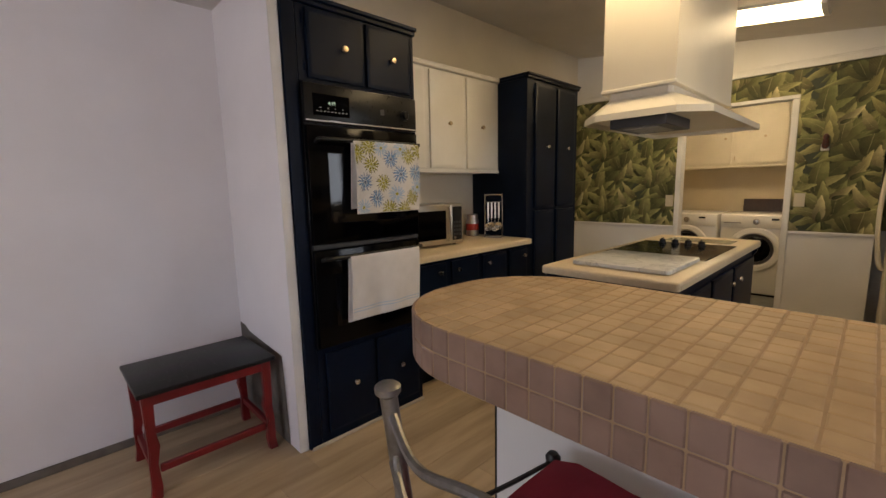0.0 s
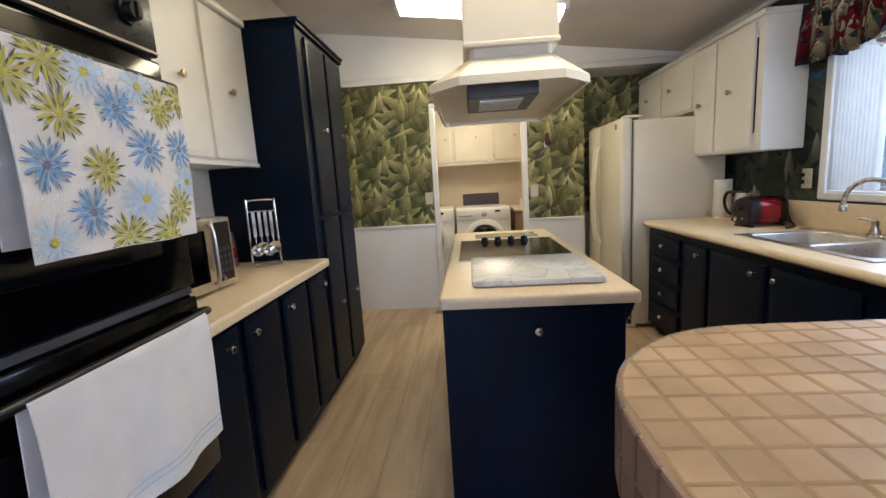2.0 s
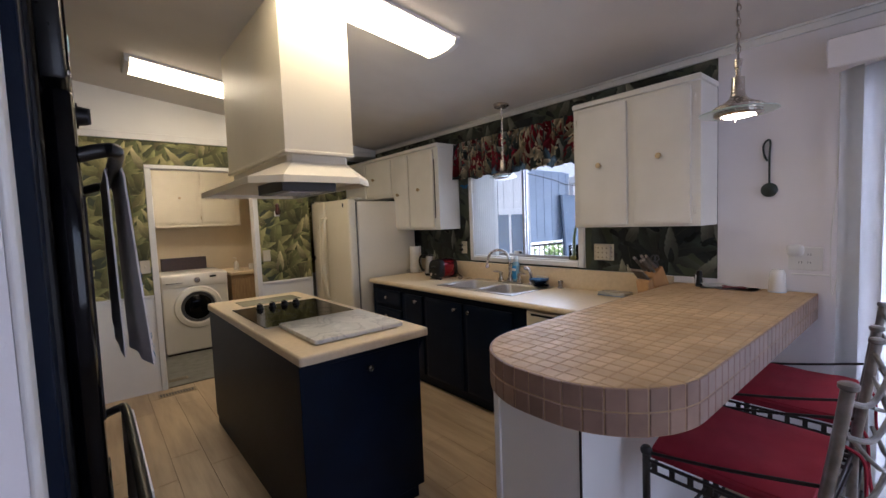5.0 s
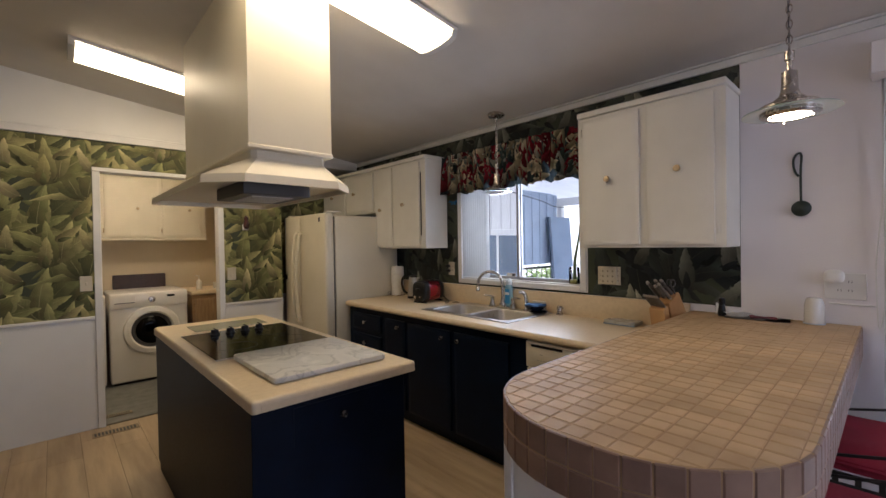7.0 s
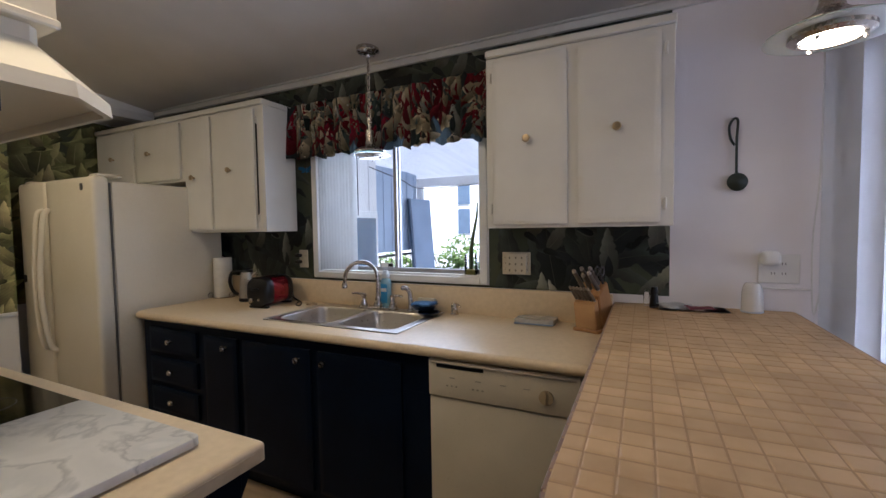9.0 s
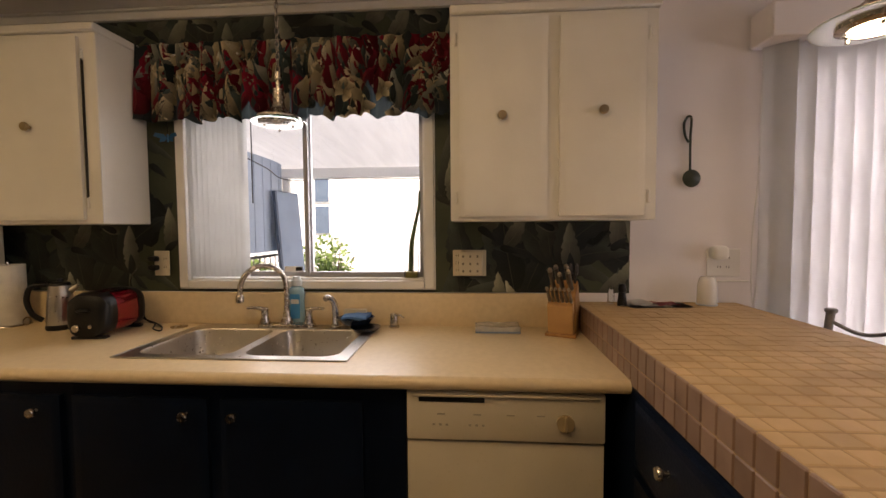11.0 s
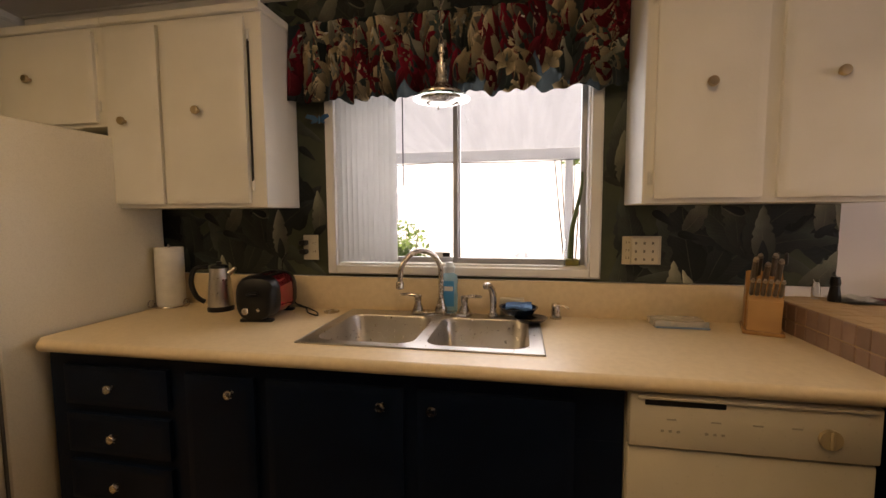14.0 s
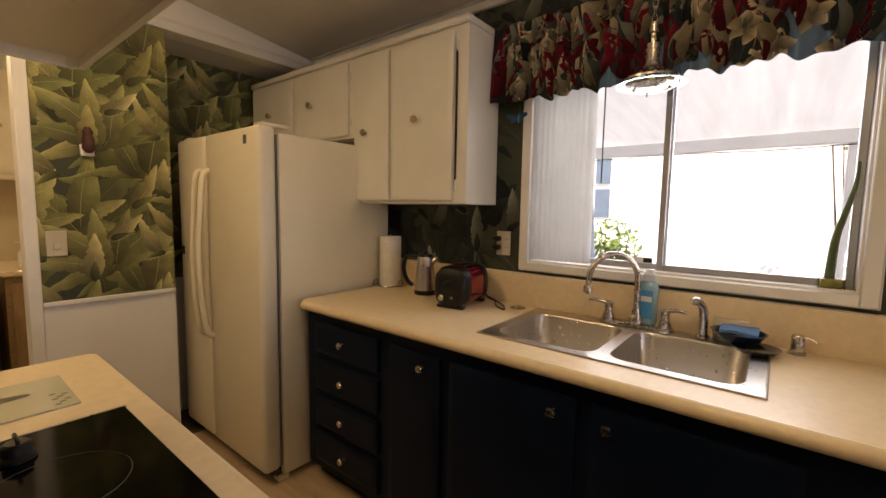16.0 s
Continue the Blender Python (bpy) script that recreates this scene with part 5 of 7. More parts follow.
def shrub(x, y, z, w, hgt, seed, name, label, mid=0.58, half=0.42, leaves=1500):
    rng = random.Random(seed)
    t = thing(name, (x, y, z), label, name)
    bm = B()
    for k in range(9):
        a = rng.uniform(0, 6.28)
        tube(bm, curve_pts([(x, y, z), (x + 0.25 * w * math.cos(a), y + 0.25 * w * math.sin(a), z + hgt * 0.5), (x + 0.42 * w * math.cos(a), y + 0.42 * w * math.sin(a), z + hgt * rng.uniform(0.7, 0.95))], 4), 0.018, 5, 0.004)
    part("stem", bm, mat("shrub_bark", (0.10, 0.07, 0.045), 0.9), t)
    bm = B()
    for k in range(leaves):
        u = Vector((rng.gauss(0, 1), rng.gauss(0, 1), rng.gauss(0, 1))).normalized() * rng.random() ** 0.4
        lump = 0.75 + 0.35 * noise.noise(u * 2.2 + Vector((seed, 0, 0)))
        c = Vector((x + u.x * w / 2 * lump, y + u.y * w / 2 * lump, z + hgt * mid + u.z * hgt * half * lump))
        q = Euler((rng.uniform(0, 6), rng.uniform(0, 6), rng.uniform(0, 6))).to_matrix()
        s = rng.uniform(0.03, 0.06)
        bm.faces.new([bm.verts.new(c + q @ Vector(p) * s) for p in ((0, -1, 0), (0.5, 0, 0.1), (0, 1, 0), (-0.5, 0, 0.1))])
    ob = part("crown", bm, mat("shrub_leaf", (0.16, 0.24, 0.055), 0.6, c2=(0.08, 0.14, 0.03), scale=9), t, smooth=0)
    return t


shrub(6.3, 4.55, -0.6, 1.3, 2.0, 3, "shrub", "sunlit green shrub beside the neighbour's wall")
shrub(6.6, 6.1, -0.6, 1.4, 1.7, 4, "shrub", "sunlit green shrub behind the porch railing")
shrub(6.6, 1.75, -0.6, 0.9, 4.0, 6, "tree", "slender leafy tree beyond the porch post", 0.77, 0.13, 420)

# ---- laundry room ----
def front_loader(x0, label, group):
    w = thing("washing_machine", (x0 + 0.35, 6.65, 0), label, "washing machine", group)
    part("cabinet", box(B(), x0, x0 + 0.70, 6.31, 6.98, 0.02, 0.955, 0.02, 3), WASHER, w)
    part("plinth", box(B(), x0 + 0.02, x0 + 0.68, 6.33, 6.96, 0.0, 0.0195), BLACK_PLASTIC, w)
    cx, cz = x0 + 0.36, 0.55
    p = part("control_panel", box(B(), x0 + 0.005, x0 + 0.695, 6.288, 6.309, 0.80, 0.945, 0.006, 2), WASHER, w)
    part("detergent_drawer", box(B(), x0 + 0.03, x0 + 0.22, 6.283, 6.2875, 0.855, 0.925, 0.003), WASHER, p)
    part("drawer_grip", box(B(), x0 + 0.04, x0 + 0.21, 6.279, 6.2825, 0.853, 0.860), DARK_GREY, p)
    part("dial", lathe(B(), [(0.034, 6.2875), (0.034, 6.275), (0.028, 6.262), (0, 6.26)], (cx, 0, 0.875), 24, "y"), NICKEL, p)
    part("display", box(B(), x0 + 0.50, x0 + 0.57, 6.284, 6.2875, 0.895, 0.915), BLACK_GLASS, p)
    part("door_ring", lathe(B(), [(0.255, 6.309), (0.258, 6.295), (0.245, 6.275), (0.20, 6.268), (0.185, 6.278), (0.182, 6.309)], (cx, 0, cz), 48, "y"), WASHER, w, "white round door frame")
    part("dark_ring", lathe(B(), [(0.181, 6.300), (0.178, 6.276), (0.15, 6.283), (0.148, 6.30)], (cx, 0, cz), 48, "y"), DARK_GREY, w)
    part("door_glass", lathe(B(), [(0.147, 6.290), (0.12, 6.276), (0.07, 6.266), (0, 6.262)], (cx, 0, cz), 40, "y"), BLACK_GLASS, w)
    part("latch", box(B(), cx - 0.215, cx - 0.195, 6.262, 6.268, cz - 0.04, cz + 0.04, 0.002), WASHER, w)
    return w


front_loader(-0.87, "white front-loading washing machine with a round glass door", "laundry machines")
front_loader(-1.60, "white front-loading dryer beside the washer", "laundry machines")
c = thing("laundry_wall_cabinet", (-0.4, 6.9, 1.53), "cream wall cabinets over the washer", "cabinet")
LCAB = mat("cream_cabinet_paint", (0.66, 0.60, 0.47), 0.5, c2=(0.60, 0.54, 0.42), scale=4, bump=0.1)
part("body", box(B(), -1.55, 0.14, 6.75, 7.048, 1.53, 2.268), LCAB, c)
part("bottom_rail", box(B(), -1.55, 0.14, 6.738, 6.7495, 1.515, 1.54, 0.003), LCAB, c)
for x0, x1, kx in ((-1.52, -0.90, -0.97), (-0.86, -0.35, -0.56), (-0.32, 0.08, -0.04)):
    d = part("door", door_panel(B(), None, x0, x1, 1.56, 2.25, 6.75, 0.018, "y", -1, 0.03), LCAB, c)
    knob(d, (kx, 6.732, 1.88), "y", -1, BRASS)
    hinge(c, (x0 - 0.008, 6.75, 1.63), "y", -1, BRASS)
c = thing("laundry_counter", (0.35, 6.7, 0), "small wood laundry cabinet with a cream top", "cabinet")
part("body", box(B(), -0.10, 0.385, 6.42, 7.045, 0, 0.87), wood_mat("oak_laundry_cabinet", (0.34, 0.22, 0.11), (0.25, 0.155, 0.075), 0.5, 0, (2, 2, 14)), c)
part("top", box(B(), -0.115, 0.388, 6.39, 7.045, 0.8705, 0.915, 0.008), LAMINATE, c)
part("door", door_panel(B(), None, -0.07, 0.36, 0.10, 0.82, 6.42, 0.016, "y", -1, 0.04), wood_mat("oak_laundry_door", (0.36, 0.24, 0.12), (0.27, 0.17, 0.085), 0.5, 0, (14, 2, 2)), c)
b = thing("lotion_bottle", (0.02, 6.62, 0.915), "small cream pump bottle on the laundry counter", "bottle")
part("bottle", lathe(B(), [(0.03, 0.9155), (0.032, 0.95), (0.03, 1.01), (0.012, 1.035)], (0.02, 6.62, 0), 16), WASHER, b)
part("pump", tube(B(), [(0.02, 6.62, 1.035), (0.02, 6.62, 1.08), (-0.02, 6.61, 1.085)], 0.006, 8), WASHER, b)
s = thing("small_cup", (0.20, 6.60, 0.915), "small cream cup on the laundry counter", "cup")
part("cup", lathe(B(), [(0.028, 0.9155), (0.034, 0.99), (0.030, 0.985), (0.025, 0.925)], (0.20, 6.60, 0), 16), WASHER, s)
t = thing("dark_picture_board", (-0.52, 7.03, 0.955), "dark wooden board leaning behind the washer", "board")
part("board", box(B(), -0.78, -0.26, 7.015, 7.045, 0.9, 1.115, 0.005), wood_mat("dark_walnut", (0.055, 0.028, 0.016), (0.03, 0.016, 0.01), 0.35, 0), t)
part("ledge", box(B(), -0.80, -0.24, 6.985, 7.0455, 0.88, 0.8995, 0.003), LCAB, t)


def floor_vent(x0, x1, y0, y1, label):
    t = thing("floor_vent", ((x0 + x1) / 2, (y0 + y1) / 2, 0), label, "floor vent")
    part("frame", box(B(), x0, x1, y0, y1, 0.0005, 0.004, 0.001), mat("tan_metal_vent", (0.30, 0.23, 0.15), 0.5), t)
    n = 12
    for k in range(n):
        a = x0 + 0.012 + k * (x1 - x0 - 0.024) / n
        part("slot", box(B(), a, a + (x1 - x0 - 0.024) / n * 0.55, y0 + 0.015, y1 - 0.015, 0.0042, 0.0052), BLACK_PLASTIC, t)


floor_vent(-1.09, -0.80, 4.93, 5.03, "tan metal floor vent by the laundry doorway")
floor_vent(-1.02, -0.80, 5.34, 5.42, "dark metal floor vent in the laundry")


# ---- switches, outlets ----
IVORY = mat("ivory_plate", (0.56, 0.50, 0.38), 0.4)
SOCKET = mat("socket_shadow", (0.16, 0.14, 0.11), 0.6)

def plate(name, axis, at, w, h, label, kind):
    """A wall plate: axis y sits on the north wall, x on the window wall."""
    x, y, z = at
    t = thing(name, at, label, name.replace("_", " "))
    mk = TRIM if label.startswith("white") else IVORY

    def slab(u0, u1, z0, z1, d0, d1, bev=0.002):
        if axis == "y":
            return box(B(), x + u0, x + u1, y - d1, y - d0, z + z0, z + z1, bev)
        return box(B(), x - d1, x - d0, y + u0, y + u1, z + z0, z + z1, bev)

    part("cover", slab(-w / 2, w / 2, -h / 2, h / 2, 0, 0.007), mk, t)
    if kind == "switch":
        part("toggle", slab(-0.006, 0.006, -0.012, 0.012, 0.007, 0.018), mk, t)
    elif kind == "rocker":
        part("rocker", slab(-0.012, 0.012, -0.03, 0.0, 0.007, 0.012), mk, t)
    else:
        cols = kind
        for i in range(cols):
            u = (i - (cols - 1) / 2) * 0.036
            for zz in ((-0.02, 0.02) if cols < 3 else (-0.032, 0.0, 0.032)):
                for du in (-0.006, 0.005):
                    part("slot", slab(u + du, u + du + 0.002, zz - 0.004, zz + 0.006, 0.0066, 0.0076, 0), BLACK_PLASTIC, t)
    return t


plate("light_switch", "y", (-1.095, YN - 0.006, 1.155), 0.075, 0.118, "ivory toggle switch plate on the leaf wallpaper", "switch")
plate("light_switch", "y", (-0.035, YN - 0.008, 1.17), 0.075, 0.118, "ivory rocker switch plate on the leaf wallpaper", "rocker")
t = plate("wall_outlet", "x", (XE - 0.013, 3.555, 1.20), 0.075, 0.118, "ivory outlet with two black plugs", 2)
for z in (1.18, 1.222):
    part("plug", box(B(), XE - 0.055, XE - 0.0205, 3.565, 3.60, z - 0.012, z + 0.012, 0.004), BLACK_PLASTIC, t)
t = plate("outlet_adapter", "x", (XE - 0.013, 2.09, 1.20), 0.15, 0.118, "ivory six-way outlet adapter under the cabinet", 4)
part("adapter_body", box(B(), XE - 0.045, XE - 0.0205, 2.03, 2.135, 1.145, 1.255, 0.005), IVORY, t)
for i in range(3):
    for j in range(3):
        part("socket", box(B(), XE - 0.0458, XE - 0.0448, 2.05 + i * 0.032, 2.058 + i * 0.032, 1.160 + j * 0.033, 1.170 + j * 0.033), SOCKET, t)
t = plate("wall_outlet", "x", (XE, 0.985, 1.20), 0.14, 0.12, "white outlet plate with a plug-in air freshener", 2)
part("air_freshener", box(B(), XE - 0.06, XE - 0.0075, 0.985, 1.055, 1.215, 1.275, 0.02, 3), TRIM, t, "white plug-in air freshener")
part("cable_cover", box(B(), XE - 0.012, XE - 0.001, 0.88, 1.04, 1.115, 1.122, 0.002), TRIM, t)
# small figure ornament on the palm wall
t = thing("wall_ornament", (0.10, YN - 0.01, 1.60), "small dark red wall ornament on a white plate", "ornament")
part("plate", box(B(), 0.07, 0.125, YN - 0.018, YN - 0.006, 1.585, 1.64, 0.003), TRIM, t)
part("body", lathe(B(), [(0.012, 1.60), (0.026, 1.62), (0.024, 1.66), (0.016, 1.68), (0.022, 1.70), (0.012, 1.72), (0, 1.725)], (0.10, YN - 0.03, 0), 14), mat("dark_red_ceramic", (0.10, 0.025, 0.02), 0.3, c2=(0.03, 0.02, 0.02), scale=60), t)

# ---- ovens' towels ----
def towel(name, y0, y1, z_bar, front, back, x_bar, seed, label, prints):
    """Cloth folded over a handle bar, with soft waves."""
    rng = random.Random(seed)
    t = thing(name, (x_bar, (y0 + y1) / 2, z_bar), label, "towel")
    r = 0.0145

    def surf(u, s, off=0.0):
        """u across 0..1; s along the cloth in metres from the front hem (0) over the bar to the back."""
        wave = 0.010 * math.sin(u * 9.0 + seed) + 0.006 * math.sin(u * 17 + 2 * seed)
        y = y0 + (y1 - y0) * u
        arc = math.pi * r
        if s < front:
            k = 1 - s / front
            return Vector((x_bar + r + off + wave * k + 0.008 * k, y + 0.012 * math.sin(k * 3 + seed) * k, z_bar - (front - s)))
        if s < front + arc:
            a = (s - front) / r
            return Vector((x_bar + (r + off) * math.cos(a), y, z_bar + (r + off) * math.sin(a)))
        k = (s - front - arc) / back
        return Vector((x_bar - r - off + wave * 0.3 * k + 0.002, y - 0.02 * k, z_bar - (s - front - arc)))

    bm = B()
    total = front + math.pi * r + back
    nu, ns = 26, 46
    g = [[bm.verts.new(surf(i / nu, total * j / ns)) for i in range(nu + 1)] for j in range(ns + 1)]
    for j in range(ns):
        for i in range(nu):
            bm.faces.new((g[j][i], g[j][i + 1], g[j + 1][i + 1], g[j + 1][i]))
    bmesh.ops.recalc_face_normals(bm, faces=bm.faces)
    bmesh.ops.solidify(bm, geom=bm.faces[:], thickness=0.003)
    part("cloth", bm, TOWEL, t)
    prints(t, surf, front, rng)
    return t


YELLOW_INK = mat("olive_yellow_ink", (0.46, 0.42, 0.06), 0.9, scale=40)
BLUE_INK = mat("sky_blue_ink", (0.20, 0.37, 0.62), 0.9, scale=40)
PALE_INK = mat("pale_blue_ink", (0.48, 0.60, 0.74), 0.9, scale=40)
SLATE_INK = mat("slate_blue_ink", (0.16, 0.20, 0.32), 0.9, scale=40)


def petal(bm, surf, u, s, du, ds, ang, r0, r1, w, off):
    """One stroke of a printed burst; du and ds turn metres into surface steps."""
    pts = []
    for rr, ww in ((r0, w * 0.3), ((r0 + r1) / 2, w), (r1, w * 0.25)):
        for sg in (-1, 1):
            pts.append((rr * math.cos(ang) - sg * ww * math.sin(ang), rr * math.sin(ang) + sg * ww * math.cos(ang)))
    vs = [bm.verts.new(surf(min(max(u + a * du, 0.0), 1.0), max(s + b * ds, 0.002), off)) for a, b in pts]
    bm.faces.new((vs[0], vs[2], vs[3], vs[1]))
    bm.faces.new((vs[2], vs[4], vs[5], vs[3]))


def bursts(t, surf, front, rng):
    inks = {"yellow": (B(), YELLOW_INK), "blue": (B(), BLUE_INK), "pale": (B(), PALE_INK), "slate": (B(), SLATE_INK), "olive": (B(), mat("olive_ink", (0.12, 0.11, 0.05), 0.95))}
    du = 1 / 0.42
    spots = [(0.22, 0.25, "yellow"), (0.52, 0.28, "blue"), (0.80, 0.30, "yellow"), (0.12, 0.16, "blue"), (0.40, 0.155, "yellow"), (0.66, 0.20, "blue"), (0.92, 0.21, "blue"),
             (0.30, 0.075, "blue"), (0.60, 0.095, "pale"), (0.86, 0.075, "yellow"), (0.10, 0.03, "pale"), (0.50, 0.02, "yellow"), (0.72, 0.015, "yellow"), (0.03, 0.30, "yellow"), (0.97, 0.33, "yellow"), (0.38, 0.335, "pale"), (0.68, 0.335, "pale"), (0.95, 0.13, "pale"), (0.20, 0.34, "yellow")]
    for u, s, ink in spots:
        n = 15
        for k in range(n):
            a = 2 * math.pi * k / n + rng.uniform(-0.1, 0.1)
            petal(inks[ink][0], surf, u, s, du, 1.0, a, 0.010, rng.uniform(0.036, 0.052), 0.0036, 0.0022)
            petal(inks["olive" if ink == "yellow" else "slate" if ink == "blue" else "pale"][0], surf, u, s, du, 1.0, a + 0.12, rng.uniform(0.028, 0.036), rng.uniform(0.044, 0.054), 0.0022, 0.0026)
            if k % 2 == 0:
                petal(inks["olive" if ink == "yellow" else "slate" if ink == "blue" else "pale"][0], surf, u, s, du, 1.0, a + 0.2, 0.014, 0.027, 0.0021, 0.0026)
        for k in range(8):
            a = 2 * math.pi * k / 8
            petal(inks["slate" if ink == "blue" else "yellow"][0], surf, u, s, du, 1.0, a, 0.001, 0.010, 0.0025, 0.0026)
    for k, (bm, ink) in inks.items():
        ob = part("flower_print", bm, ink, t, k + " printed starburst flowers", smooth=0)
        ob["kind"] = "stuff"


def stripes(t, surf, front, rng):
    for s in (0.035, 0.050):
        bm = B()
        vs = [(bm.verts.new(surf(i / 24, s, 0.0022)), bm.verts.new(surf(i / 24, s + 0.004, 0.0022))) for i in range(25)]
        for a, b in zip(vs, vs[1:]):
            bm.faces.new((a[0], b[0], b[1], a[1]))
        part("stripe", bm, PALE_INK, t, smooth=0)
    total = front + math.pi * 0.0145 + 0.30
    for k in range(4):
        bm = B()
        s = total - 0.02 - k * 0.013
        vs = [(bm.verts.new(surf(i / 24, s, 0.0022)), bm.verts.new(surf(i / 24, s - 0.005, 0.0022))) for i in range(25)]
        for a, b in zip(vs, vs[1:]):
            bm.faces.new((a[0], b[0], b[1], a[1]))
        part("stripe", bm, SLATE_INK, t, smooth=0)


towel("dish_towel", 1.475, 1.90, 1.575, 0.355, 0.33, -1.413, 1.3, "white dish towel with blue and yellow flowers on the oven handle", bursts)
towel("hand_towel", 1.425, 1.885, 0.998, 0.32, 0.34, -1.413, 2.1, "white terry hand towel with thin blue stripes on the lower handle", stripes)


# ---- oven clock ----
def text_mesh(body, size, m, extrude=0.0004):
    cu = bpy.data.curves.new("text", "FONT")
    cu.body, cu.size, cu.extrude, cu.align_x = body, size, extrude, "CENTER"
    ob = bpy.data.objects.new("text", cu)
    me = bpy.data.meshes.new_from_object(ob)
    bpy.data.objects.remove(ob)
    me.transform(m)
    return me


me = text_mesh("4:19", 0.024, Matrix.Translation(Vector((-1.4584, 1.40, 1.752)) - ORIGIN[ov.name]) @ Matrix(((0, 0, 1, 0), (1, 0, 0, 0), (0, 1, 0, 0), (0, 0, 0, 1))))
me.materials.append(glow("clock_green", (0.3, 1.0, 0.75), 0.14))
ob = new("clock_digits", me)
ob.parent = panel

# ---- red stool ----
t = thing("bench_stool", (-1.87, 0.80, 0), "red lacquered wooden stool with a black top", "stool")
SX = (-2.09, -1.67)
SYs = (0.53, 1.08)
part("top", box(B(), SX[0] - 0.01, SX[1] + 0.02, SYs[0] - 0.02, SYs[1] + 0.02, 0.482, 0.505, 0.006, 2), BLACK_LACQUER, t)
bm = B()
for b in ((SX[0] + 0.02, SX[1] - 0.02, SYs[0] + 0.01, SYs[0] + 0.03), (SX[0] + 0.02, SX[1] - 0.02, SYs[1] - 0.03, SYs[1] - 0.01)):
    part("apron", box(B(), *b, 0.43, 0.4815, 0.003), RED_PAINT, t)
for b in ((SX[0] + 0.01, SX[0] + 0.03, SYs[0] + 0.031, SYs[1] - 0.031), (SX[1] - 0.03, SX[1] - 0.01, SYs[0] + 0.031, SYs[1] - 0.031)):
    part("apron", box(B(), *b, 0.43, 0.4815, 0.003), RED_PAINT, t)
for x in SX:
    for y in SYs:
        bm = B()
        sx, sy = (1 if x == SX[0] else -1), (1 if y == SYs[0] else -1)
        prof = [(0.0, 0.021, 0.006), (0.05, 0.020, 0.0), (0.16, 0.017, 0.004), (0.24, 0.022, -0.006), (0.30, 0.018, 0.0), (0.43, 0.021, 0.0), (0.4815, 0.022, 0.0)]
        rings = []
        for z, h, o in prof:
            cx, cy = x + sx * (0.02 - o), y + sy * (0.02 - o)
            rings.append([bm.verts.new((cx + a * h, cy + b * h, z)) for a, b in ((-1, -1), (1, -1), (1, 1), (-1, 1))])
        for p, q in zip(rings, rings[1:]):
            for i in range(4):
                bm.faces.new((p[i], p[(i + 1) % 4], q[(i + 1) % 4], q[i]))
        bm.faces.new(rings[-1]), bm.faces.new(list(reversed(rings[0])))
        bmesh.ops.recalc_face_normals(bm, faces=bm.faces)
        bmesh.ops.bevel(bm, geom=[e for e in bm.edges if abs(e.verts[0].co.z - e.verts[1].co.z) > 0.02], offset=0.004, segments=2, affect="EDGES")
        part("leg", bm, RED_PAINT, t)
for y in SYs:
    yy = y + (0.02 if y == SYs[0] else -0.02)
    part("stretcher", box(B(), SX[0] + 0.04, SX[1] - 0.04, yy - 0.012, yy + 0.012, 0.11, 0.145, 0.004), RED_PAINT, t)
for x in SX:
    xx = x + (0.02 if x == SX[0] else -0.02)
    part("stretcher", box(B(), xx - 0.012, xx + 0.012, SYs[0] + 0.04, SYs[1] - 0.04, 0.11, 0.145, 0.004), RED_PAINT, t)


# ---- iron bar chairs ----
PEWTER = mat("pewter_metal", (0.30, 0.29, 0.28), 0.38, 0.9, c2=(0.20, 0.19, 0.18), scale=30, bump=0.15)


